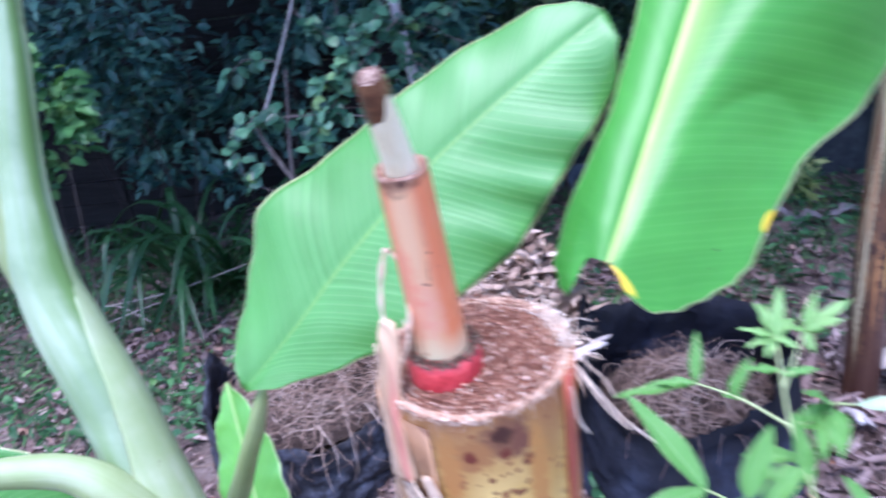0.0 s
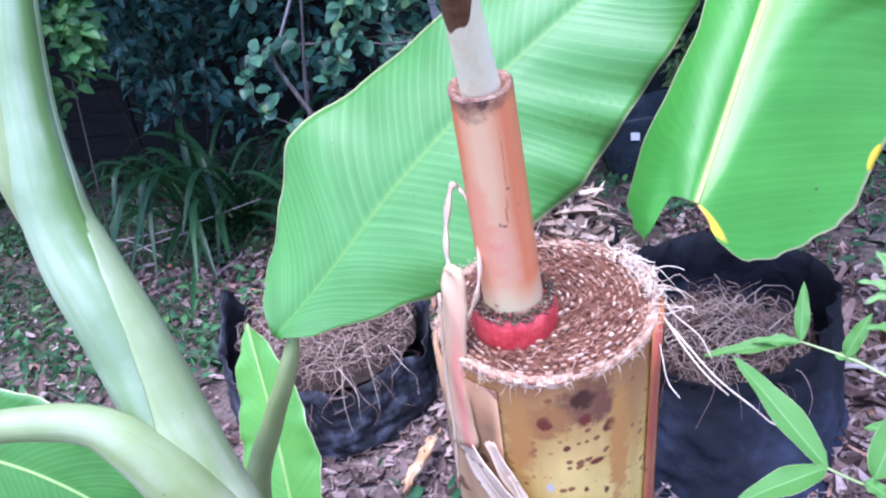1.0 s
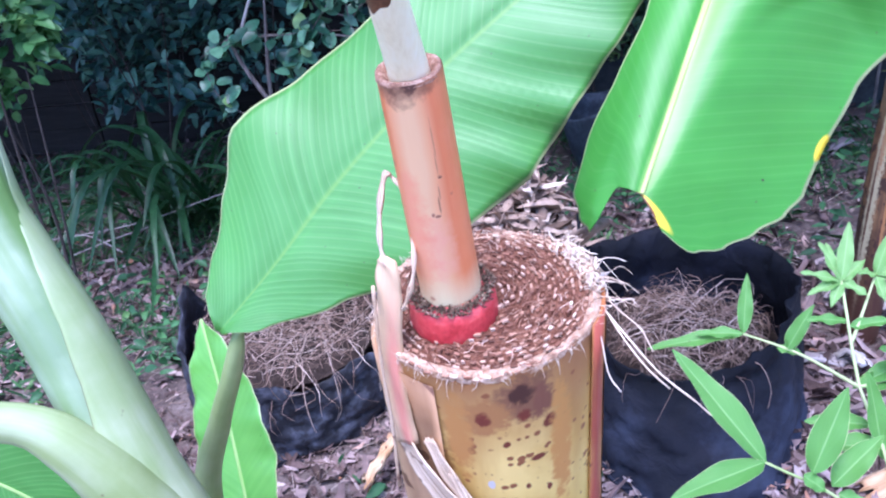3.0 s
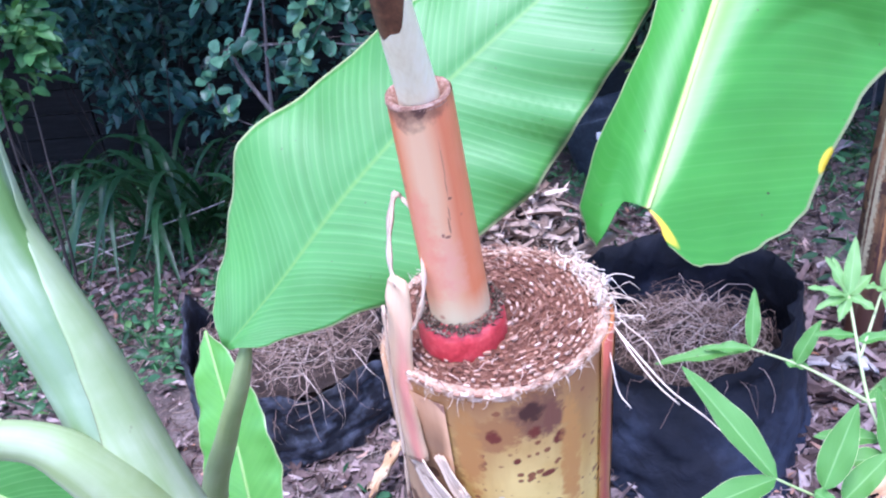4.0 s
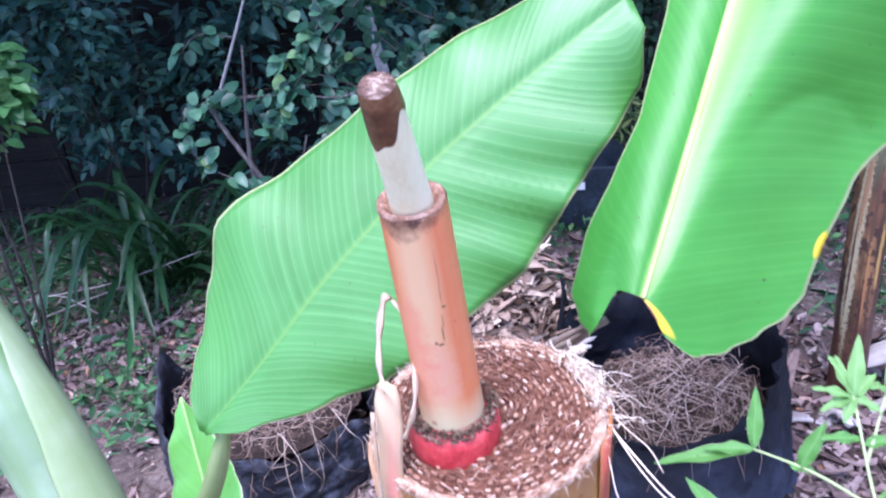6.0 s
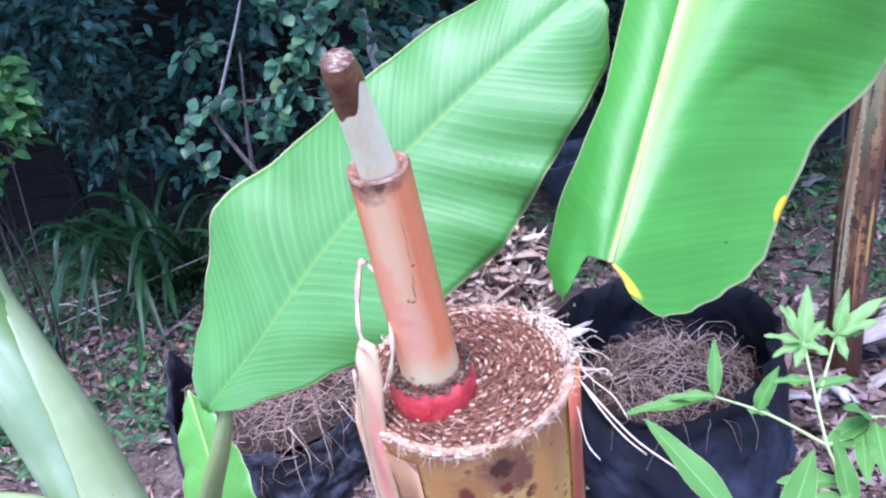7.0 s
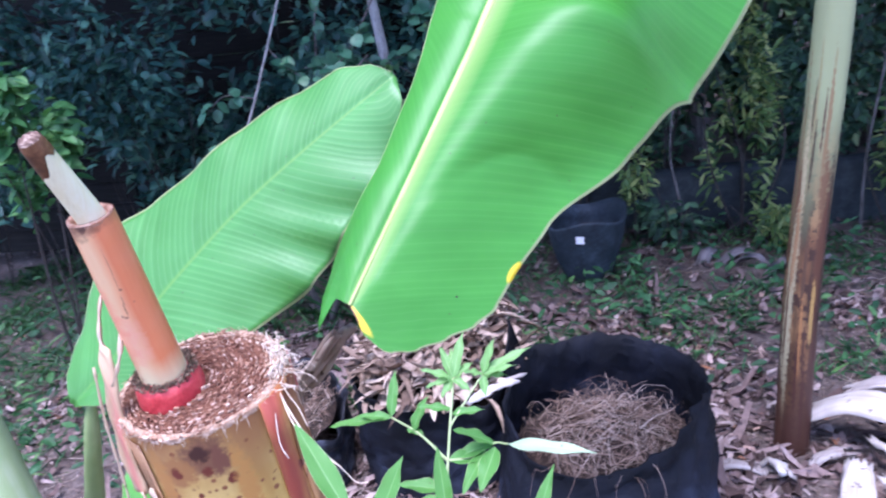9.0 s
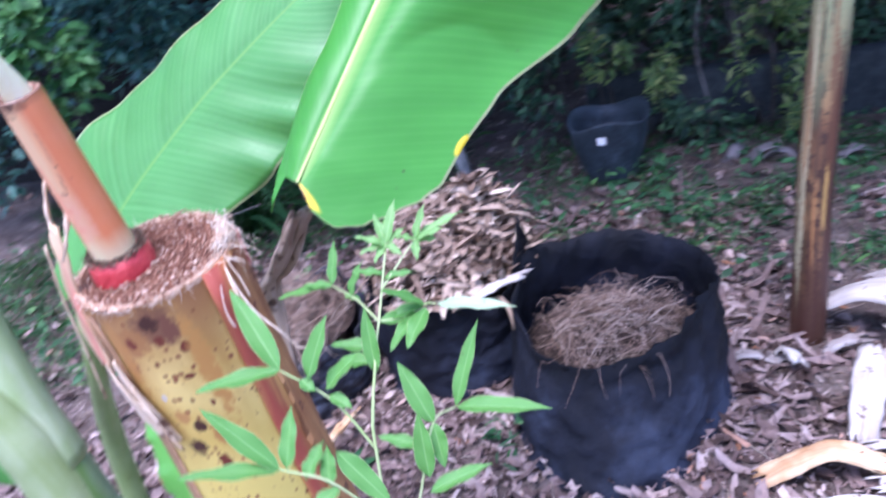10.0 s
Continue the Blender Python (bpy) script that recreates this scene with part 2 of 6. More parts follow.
    dots = calc(nt, "MULTIPLY", calc(nt, "LESS_THAN", speck.outputs["Distance"], 0.05), 0.6)
    col = mixc(nt, dots, col, (0.08, 0.07, 0.03))
    link(nt, col, b.inputs["Base Color"])
    b.inputs["Roughness"].default_value = rough
    b.inputs["Specular IOR Level"].default_value = gloss
    h = calc(nt, "ADD", calc(nt, "MULTIPLY", wide.outputs["Fac"], 0.4), calc(nt, "MULTIPLY", fine.outputs["Fac"], 0.25))
    h = calc(nt, "ADD", h, calc(nt, "MULTIPLY", wave, 0.7 * pleat))
    bump(nt, b, h, 0.5, relief)
    t = nt.nodes.new("ShaderNodeBsdfTranslucent")
    link(nt, mixc(nt, 1.0, col, (1.1, 1.25, 0.55), "MULTIPLY"), t.inputs["Color"])
    mx = nt.nodes.new("ShaderNodeMixShader")
    mx.inputs["Fac"].default_value = translucence
    link(nt, b.outputs["BSDF"], mx.inputs[1])
    link(nt, t.outputs["BSDF"], mx.inputs[2])
    link(nt, mx.outputs["Shader"], nt.nodes["Material Output"].inputs["Surface"])
    return m


def sheath_mat(name, base, pale, streak, blotch=None, blotch_at=0.62, roughness=0.45, scale=30.0, spots=(), band=None, fade=(), dots=None, streaky=0.55):
    """Fibrous stalk skin: lengthwise streaks by the texture's turn, cloudy tone, brown blotches."""
    m, nt, b = nodes_of(name)
    uv = nt.nodes.new("ShaderNodeUVMap")
    mp = nt.nodes.new("ShaderNodeMapping")
    mp.inputs["Scale"].default_value = (scale, 0.5, 1)
    link(nt, uv.outputs["UV"], mp.inputs["Vector"])
    st = nt.nodes.new("ShaderNodeTexNoise")
    st.inputs["Scale"].default_value, st.inputs["Detail"].default_value = 1.0, 4.0
    link(nt, mp.outputs["Vector"], st.inputs["Vector"])
    cl = tex(nt, "Noise", 14.0, Detail=4.0)
    col = mixc(nt, ramp(nt, cl.outputs["Fac"], [(0.35, (0, 0, 0)), (0.65, (1, 1, 1))]).outputs["Color"], base, pale)
    col = mixc(nt, calc(nt, "MULTIPLY", ramp(nt, st.outputs["Fac"], [(0.45, (0, 0, 0)), (0.7, (1, 1, 1))]).outputs["Color"], streaky), col, streak)
    if blotch:
        v = tex(nt, "Noise", 38.0, Detail=2.5, Roughness=0.5)
        w = tex(nt, "Noise", 150.0, Detail=1.0)
        k = calc(nt, "ADD", v.outputs["Fac"], calc(nt, "MULTIPLY", w.outputs["Fac"], 0.12))
        col = mixc(nt, ramp(nt, k, [(blotch_at, (0, 0, 0)), (blotch_at + 0.04, (1, 1, 1))]).outputs["Color"], col, blotch)
    sp = nt.nodes.new("ShaderNodeSeparateXYZ")
    link(nt, uv.outputs["UV"], sp.inputs["Vector"])
    wob = tex(nt, "Noise", 120.0, Detail=5.0, Roughness=0.62)
    if band:
        at, half, c = band
        d = calc(nt, "DIVIDE", calc(nt, "ABSOLUTE", calc(nt, "SUBTRACT", sp.outputs["X"], at)), half)
        d = calc(nt, "ADD", d, calc(nt, "MULTIPLY", calc(nt, "SUBTRACT", cl.outputs["Fac"], 0.5), 0.9))
        col = mixc(nt, calc(nt, "MULTIPLY", calc(nt, "SUBTRACT", 1.0, d), 1.3, clamp=True), col, c)
    for lo, hi, c in fade:
        k = calc(nt, "DIVIDE", calc(nt, "SUBTRACT", calc(nt, "ADD", sp.outputs["Y"], calc(nt, "MULTIPLY", calc(nt, "SUBTRACT", st.outputs["Fac"], 0.5), 0.5 * abs(hi - lo))), lo), hi - lo, clamp=True)
        col = mixc(nt, k, col, c)
    if dots:
        size, reach, c = dots
        vo = tex(nt, "Voronoi", size)
        rnd = nt.nodes.new("ShaderNodeSeparateColor")
        link(nt, vo.outputs["Color"], rnd.inputs["Color"])
        lim = calc(nt, "MULTIPLY", calc(nt, "POWER", rnd.outputs["Red"], 3.0), reach)
        lim = calc(nt, "MULTIPLY", lim, calc(nt, "MULTIPLY", cl.outputs["Fac"], 2.0))
        far = calc(nt, "ADD", vo.outputs["Distance"], calc(nt, "MULTIPLY", calc(nt, "SUBTRACT", wob.outputs["Fac"], 0.5), 0.22))
        col = mixc(nt, calc(nt, "MULTIPLY", calc(nt, "SUBTRACT", lim, far), 7.0, clamp=True), col, c)
    for x, y, rx, ry, c in spots:
        dx = calc(nt, "DIVIDE", calc(nt, "SUBTRACT", sp.outputs["X"], x), rx)
        dy = calc(nt, "DIVIDE", calc(nt, "SUBTRACT", sp.outputs["Y"], y), ry)
        d = calc(nt, "ADD", calc(nt, "MULTIPLY", dx, dx), calc(nt, "MULTIPLY", dy, dy))
        d = calc(nt, "ADD", d, calc(nt, "MULTIPLY", calc(nt, "SUBTRACT", wob.outputs["Fac"], 0.5), 2.6))
        col = mixc(nt, calc(nt, "MULTIPLY", calc(nt, "SUBTRACT", 1.0, d), 0.8 if rx > 0.09 else 1.6, clamp=True), col, c)
    link(nt, col, b.inputs["Base Color"])
    b.inputs["Roughness"].default_value = roughness
    bump(nt, b, st.outputs["Fac"], 0.35, 0.003)
    return m


M = {}
M["leaf_a"] = leaf_mat("broad_leaf_green", (0.045, 0.240, 0.020), (0.112, 0.405, 0.082), 1.6, (0.17, 0.40, 0.055), rib_wide=0.016, pleat=0.14, gloss=1.0, rough=0.48, relief=0.0007)
M["leaf_b"] = leaf_mat("hanging_leaf_green", (0.037, 0.246, 0.018), (0.072, 0.360, 0.038), 1.6, (0.45, 0.62, 0.20),
                       spots=[(0.0, 0.70, 0.045, 0.26, (0.85, 0.66, 0.04)), (0.0, 0.62, 0.012, 0.22, (0.26, 0.12, 0.05)), (1.05, 0.99, 0.15, 0.020, (0.85, 0.66, 0.04)), (0.55, 0.85, 0.012, 0.006, (0.05, 0.05, 0.02))], vein_scale=7.0, rib_wide=0.05, relief=0.0004, gloss=0.55, rough=0.45, pleat=0.04)
M["leaf_c"] = leaf_mat("young_leaf_green", (0.10, 0.40, 0.05), (0.20, 0.55, 0.10), 1.4, (0.42, 0.62, 0.22))
M["rib"] = sheath_mat("leaf_rib", (0.40, 0.51, 0.13), (0.52, 0.58, 0.21), (0.31, 0.47, 0.11), roughness=0.5)
M["rib_green"] = sheath_mat("green_leaf_rib", (0.30, 0.50, 0.14), (0.38, 0.56, 0.20), (0.24, 0.46, 0.11), roughness=0.5)
M["petiole"] = sheath_mat("petiole_green", (0.24, 0.33, 0.11), (0.33, 0.42, 0.18), (0.21, 0.31, 0.10), (0.14, 0.11, 0.05), 0.80, scale=8.0)
M["stalk"] = sheath_mat("waxy_stalk", (0.21, 0.315, 0.17), (0.34, 0.45, 0.28), (0.17, 0.29, 0.095), (0.20, 0.19, 0.09), 0.80, roughness=0.5, scale=16.0, streaky=0.6, band=(0.475, 0.095, (0.115, 0.225, 0.055)))
M["stalk_white"] = sheath_mat("white_waxy_sheath", (0.29, 0.39, 0.18), (0.42, 0.50, 0.30), (0.23, 0.34, 0.11), (0.20, 0.19, 0.10), 0.80, roughness=0.55, scale=18.0, streaky=0.6)
M["stalk_yellow"] = sheath_mat("yellowish_sheath", (0.24, 0.33, 0.12), (0.36, 0.44, 0.24), (0.20, 0.29, 0.075), (0.14, 0.11, 0.05), 0.765, roughness=0.6, scale=14.0, dots=(55.0, 0.22, (0.13, 0.09, 0.04)))
BROWN, DARK = (0.16, 0.032, 0.018), (0.065, 0.024, 0.016)
M["stump"] = sheath_mat("yellow_stump_skin", (0.55, 0.33, 0.070), (0.79, 0.59, 0.20), (0.45, 0.24, 0.05), None, 0.7, 0.48, 16.0,
                        spots=[(0.80, 9.25, 0.05, 0.26, (0.22, 0.10, 0.05)), (0.74, 9.1, 0.05, 0.20, (0.38, 0.18, 0.06)), (0.83, 9.15, 0.018, 0.2, (0.20, 0.08, 0.045)), (0.741, 9.09, 0.0125, 0.075, BROWN), (0.842, 8.93, 0.0145, 0.085, BROWN), (0.797, 9.28, 0.020, 0.11, DARK), (0.80, 9.08, 0.0115, 0.07, BROWN), (0.772, 8.82, 0.007, 0.035, BROWN), 
                               (0.786, 7.95, 0.016, 0.09, DARK), (0.758, 7.66, 0.024, 0.13, DARK), (0.80, 7.4, 0.015, 0.15, BROWN), (0.717, 8.75, 0.008, 0.05, BROWN), (0.82, 8.6, 0.016, 0.035, BROWN), (0.80, 8.3, 0.005, 0.04, BROWN), (0.835, 8.2, 0.005, 0.05, BROWN), (0.744, 8.38, 0.006, 0.045, (0.55, 0.52, 0.52)),
                               (0.70, 8.9, 0.025, 0.5, (0.46, 0.22, 0.06)), (0.86, 8.6, 0.022, 0.8, (0.54, 0.27, 0.07)), (0.66, 8.3, 0.03, 0.9, (0.36, 0.20, 0.06)), (0.76, 8.1, 0.02, 0.12, (0.50, 0.26, 0.08)), (0.82, 7.8, 0.02, 0.2, (0.46, 0.22, 0.06))],
                        fade=[(8.5, 6.9, (0.73, 0.58, 0.15)), (8.6, 9.5, (0.36, 0.16, 0.06))], dots=(150.0, 0.55, (0.27, 0.10, 0.04)))
M["stump_side"] = sheath_mat("browned_outer_sheath", (0.30, 0.16, 0.075), (0.46, 0.28, 0.15), (0.17, 0.08, 0.04), (0.14, 0.06, 0.03), 0.68, 0.6, 18.0)
M["rim"] = rough_mat("torn_rim", (0.36, 0.18, 0.10), (0.58, 0.38, 0.25), (0.78, 0.62, 0.47), 160.0, 0.8, 0.8, 0.002)
M["stump_red"] = sheath_mat("red_sheath_edge", (0.45, 0.18, 0.05), (0.60, 0.33, 0.10), (0.24, 0.055, 0.028), (0.14, 0.05, 0.03), 0.70, 0.55, 70.0, streaky=0.9, band=(0.117, 0.034, (0.40, 0.085, 0.05)))
M["wrap"] = sheath_mat("orange_brown_sheath", (0.40, 0.17, 0.06), (0.56, 0.29, 0.11), (0.20, 0.06, 0.03), (0.16, 0.05, 0.03), 0.69, 0.6, 60.0, streaky=0.7, fade=[(9.0, 9.6, (0.34, 0.11, 0.06))])
M["flower_stalk"] = sheath_mat("orange_stalk_skin", (0.72, 0.21, 0.07), (0.76, 0.28, 0.13), (0.62, 0.16, 0.06), None, 0.6, 0.5, 10.0, dots=(85.0, 0.30, (0.40, 0.13, 0.07)),
                               band=(0.648, 0.13, (0.74, 0.46, 0.25)), spots=[(0.63, 0.66, 0.13, 0.30, (0.76, 0.36, 0.23)), (0.72, 0.80, 0.10, 0.5, (0.75, 0.30, 0.17)), (0.551, 1.45, 0.003, 0.15, (0.42, 0.19, 0.10)), (0.556, 1.27, 0.003, 0.09, (0.38, 0.17, 0.09)), (0.549, 1.19, 0.013, 0.011, (0.22, 0.09, 0.05)), (0.566, 1.09, 0.004, 0.06, (0.42, 0.20, 0.11)), (0.576, 0.99, 0.005, 0.07, (0.36, 0.17, 0.09)), (0.592, 0.915, 0.018, 0.012, (0.28, 0.12, 0.07)), (0.615, 0.93, 0.010, 0.018, (0.34, 0.15, 0.09)), (0.67, 1.82, 0.20, 0.15, (0.14, 0.06, 0.035)), (0.62, 1.84, 0.05, 0.09, (0.10, 0.045, 0.03))],
                               fade=[(0.42, 0.05, (0.74, 0.70, 0.42)), (1.74, 1.90, (0.20, 0.09, 0.05))])
M["strap"] = sheath_mat("peeled_strap", (0.54, 0.36, 0.20), (0.66, 0.48, 0.31), (0.38, 0.22, 0.12), None, 0.78, 0.7, 7.0, band=(0.62, 0.30, (0.58, 0.24, 0.17)), fade=[(1.2, 2.2, (0.62, 0.44, 0.27))])
M["strap_dry"] = sheath_mat("dry_strap", (0.52, 0.37, 0.23), (0.80, 0.66, 0.50), (0.22, 0.115, 0.06), (0.16, 0.08, 0.05), 0.68, 0.85, 17.0, streaky=0.85)
M["cut_brown"] = rough_mat("cut_face_brown", (0.07, 0.024, 0.014), (0.20, 0.082, 0.046), (0.40, 0.205, 0.125), 110.0, 0.85, 0.9, 0.003)
M["cells"] = scatter_mat("cut_face_cells", [(0.0, (0.13, 0.050, 0.029)), (0.50, (0.30, 0.14, 0.088)), (0.82, (0.46, 0.265, 0.17)), (1.0, (0.70, 0.52, 0.40))], 0.75, grain=120.0)
M["cells_pale"] = scatter_mat("outer_cut_cells", [(0.0, (0.28, 0.14, 0.085)), (0.5, (0.52, 0.33, 0.22)), (1.0, (0.82, 0.66, 0.50))], 0.75, grain=120.0)
M["red"] = rough_mat("red_collar", (0.36, 0.020, 0.024), (0.56, 0.050, 0.055), (0.66, 0.11, 0.10), 45.0, 0.42, 0.3, 0.002, spec=0.5)
M["red_flesh"] = rough_mat("raw_pink_flesh", (0.30, 0.05, 0.04), (0.50, 0.13, 0.11), (0.62, 0.28, 0.22), 60.0, 0.5, 0.5, 0.002)
M["ivory"] = rough_mat("ivory_core", (0.78, 0.69, 0.40), (0.87, 0.79, 0.50), (0.90, 0.84, 0.60), 22.0, 0.5, 0.15, 0.001, stretch=(4, 4, 0.6))
M["tip_brown"] = rough_mat("browned_tip", (0.055, 0.024, 0.013), (0.14, 0.062, 0.028), (0.26, 0.13, 0.06), 45.0, 0.45, 0.3, 0.001)
M["tip_face"] = rough_mat("scratched_cut", (0.045, 0.022, 0.014), (0.13, 0.07, 0.045), (0.52, 0.40, 0.31), 70.0, 0.55, 0.6, 0.001, fine=2.0, stretch=(1.0, 6.0, 3.0))
M["cut_pale"] = rough_mat("pale_pink_cut", (0.09, 0.038, 0.024), (0.28, 0.145, 0.09), (0.60, 0.43, 0.32), 130.0, 0.7, 0.6, 0.001)
M["dark_ring"] = scatter_mat("dark_fibre", [(0.0, (0.05, 0.03, 0.02)), (0.6, (0.20, 0.13, 0.08)), (1.0, (0.46, 0.34, 0.24))], 0.9)
M["fibre"] = scatter_mat("pale_fibre", [(0.0, (0.58, 0.40, 0.27)), (0.4, (0.79, 0.63, 0.47)), (1.0, (0.92, 0.82, 0.68))], 0.7)
m, nt, b = nodes_of("black_grow_bag")
dust_sheen, weave = tex(nt, "Noise", 5.0, Detail=5.0, Roughness=0.6), tex(nt, "Noise", 260.0, Detail=2.0)
crease = tex(nt, "Noise", 16.0, Detail=3.0, Distortion=1.2)
sp = nt.nodes.new("ShaderNodeSeparateXYZ")
link(nt, nt.nodes.new("ShaderNodeTexCoord").outputs["Object"], sp.inputs["Vector"])
# paler and bluer low down: dust, plus a bluish sheen put into the colour
f = calc(nt, "ADD", dust_sheen.outputs["Fac"], calc(nt, "MULTIPLY", calc(nt, "SUBTRACT", 0.20, sp.outputs["Z"]), 0.9))
c = ramp(nt, f, [(0.42, (0.005, 0.006, 0.009)), (0.60, (0.011, 0.013, 0.021)), (0.78, (0.040, 0.050, 0.078))]).outputs["Color"]
link(nt, c, b.inputs["Base Color"])
b.inputs["Roughness"].default_value, b.inputs["Specular IOR Level"].default_value = 0.72, 0.22
h = calc(nt, "ADD", crease.outputs["Fac"], calc(nt, "MULTIPLY", weave.outputs["Fac"], 0.06))
bump(nt, b, h, 0.7, 0.010)
M["bag"] = m
# the lighter blotches put a grey-blue sheen into the cloth's colour
M["bag_sheen"] = rough_mat("sheen_grow_bag", (0.009, 0.010, 0.013), (0.020, 0.022, 0.029), (0.095, 0.105, 0.138), 8.0, 0.55, 0.5, 0.006, fine=4.0)
M["pot"] = rough_mat("faded_black_plastic", (0.014, 0.020, 0.026), (0.030, 0.042, 0.054), (0.070, 0.094, 0.115), 12.0, 0.5, 0.4, 0.006)
M["straw"] = scatter_mat("dry_roots", [(0.0, (0.13, 0.08, 0.058)), (0.35, (0.33, 0.22, 0.165)), (0.75, (0.54, 0.40, 0.32)), (1.0, (0.76, 0.63, 0.53))], 0.85)
M["soil"] = rough_mat("potting_soil", (0.020, 0.014, 0.011), (0.055, 0.037, 0.029), (0.12, 0.085, 0.068), 40.0, 0.95, 1.0, 0.01)
M["ground"] = rough_mat("bare_earth", (0.050, 0.036, 0.030), (0.135, 0.104, 0.092), (0.26, 0.215, 0.195), 7.0, 0.95, 1.0, 0.012, fine=9.0)
M["litter"] = scatter_mat("dead_leaves", [(0.0, (0.045, 0.028, 0.022)), (0.25, (0.13, 0.085, 0.075)), (0.6, (0.28, 0.20, 0.182)), (0.85, (0.38, 0.29, 0.27)), (0.96, (0.56, 0.46, 0.42)), (1.0, (0.44, 0.19, 0.09))], 0.8)
M["chips"] = scatter_mat("dry_chips", [(0.0, (0.09, 0.058, 0.042)), (0.35, (0.29, 0.205, 0.155)), (0.75, (0.50, 0.385, 0.305)), (1.0, (0.72, 0.60, 0.49))], 0.85)
M["twig"] = scatter_mat("dry_twigs", [(0.0, (0.12, 0.08, 0.06)), (0.6, (0.32, 0.24, 0.18)), (1.0, (0.58, 0.50, 0.42))], 0.85)
M["weed_low"] = scatter_mat("low_weeds", [(0.0, (0.018, 0.06, 0.024)), (0.6, (0.036, 0.12, 0.042)), (0.92, (0.08, 0.21, 0.07)), (1.0, (0.14, 0.30, 0.09))], 0.5, 0.2)
M["weed_one"] = single_mat("weed_leaves", [(0.0, (0.022, 0.075, 0.032)), (0.6, (0.045, 0.150, 0.058)), (0.92, (0.09, 0.24, 0.085)), (1.0, (0.15, 0.32, 0.10))])
M["sapling"] = scatter_mat("sapling_leaves", [(0.0, (0.035, 0.13, 0.045)), (0.6, (0.080, 0.23, 0.075)), (1.0, (0.18, 0.38, 0.13))], 0.45, 0.25)
M["fern"] = scatter_mat("fern_leaves", [(0.0, (0.06, 0.20, 0.08)), (0.6, (0.13, 0.34, 0.14)), (1.0, (0.26, 0.48, 0.22))], 0.5, 0.25)
M["bush"] = scatter_mat("bush_leaves", [(0.0, (0.015, 0.066, 0.040)), (0.5, (0.047, 0.158, 0.090)), (0.9, (0.12, 0.29, 0.16)), (1.0, (0.22, 0.40, 0.14))], 0.4, 0.15, 0.5)
M["far"] = scatter_mat("woodland_leaves", [(0.0, (0.022, 0.056, 0.036)), (0.55, (0.050, 0.120, 0.062)), (0.92, (0.11, 0.22, 0.10)), (1.0, (0.30, 0.34, 0.14))], 0.5, 0.12, 0.4)
M["far_blue"] = scatter_mat("bluish_leaves", [(0.0, (0.014, 0.050, 0.044)), (0.6, (0.040, 0.130, 0.106)), (1.0, (0.13, 0.30, 0.21))], 0.42, 0.15, 0.5)
M["far_yellow"] = scatter_mat("yellowish_leaves", [(0.0, (0.05, 0.10, 0.03)), (0.5, (0.12, 0.21, 0.05)), (1.0, (0.38, 0.42, 0.14))], 0.5, 0.15, 0.4)
M["grass"] = scatter_mat("strap_grass", [(0.0, (0.010, 0.042, 0.018)), (0.7, (0.025, 0.090, 0.032)), (1.0, (0.07, 0.18, 0.062))], 0.4, 0.2, 0.4)
# concrete toned a very dark blue-grey
M["log"] = rough_mat("dark_concrete", (0.012, 0.016, 0.017), (0.028, 0.034, 0.036), (0.058, 0.068, 0.070), 5.0, 0.9, 0.8, 0.006)
# boards near-black: the deep shade is put into their colour
M["boards"] = rough_mat("shade_dark_boards", (0.003, 0.003, 0.003), (0.009, 0.009, 0.009), (0.022, 0.021, 0.020), 9.0, 0.85, 0.6, 0.003, stretch=(0.4, 3, 5))
M["bark"] = rough_mat("grey_bark", (0.06, 0.05, 0.045), (0.17, 0.15, 0.14), (0.32, 0.29, 0.28), 22.0, 0.9, 0.8, 0.006, stretch=(3, 3, 0.5))
# darker copy of grey_bark: background shade is put into its colour
M["bark_dark"] = rough_mat("shade_dark_bark", (0.018, 0.015, 0.013), (0.050, 0.042, 0.037), (0.10, 0.088, 0.080), 22.0, 0.9, 0.8, 0.006, stretch=(3, 3, 0.5))
M["bark_pale"] = rough_mat("pale_bark", (0.20, 0.19, 0.18), (0.40, 0.385, 0.37), (0.58, 0.56, 0.54), 22.0, 0.9, 0.8, 0.005, stretch=(3, 3, 0.5))
M["weed"] = leaf_mat("weed_leaf", (0.065, 0.22, 0.035), (0.13, 0.33, 0.075), 0.8, (0.24, 0.44, 0.16), vein_scale=30.0, translucence=0.2, rib_wide=0.04, gloss=0.45, rough=0.45)
M["weed_pale"] = leaf_mat("pale_weed_leaf", (0.34, 0.50, 0.30), (0.48, 0.62, 0.42), 0.8, (0.5, 0.64, 0.4), vein_scale=30.0, translucence=0.2, rib_wide=0.04, gloss=0.45, rough=0.45)
M["weed_top"] = leaf_mat("young_weed_leaf", (0.15, 0.34, 0.085), (0.27, 0.47, 0.17), 0.8, (0.36, 0.54, 0.24), vein_scale=30.0, translucence=0.25, rib_wide=0.04, gloss=0.45, rough=0.45)
M["weed_stem"] = sheath_mat("weed_stem", (0.32, 0.45, 0.16), (0.5, 0.56, 0.30), (0.3, 0.36, 0.14))
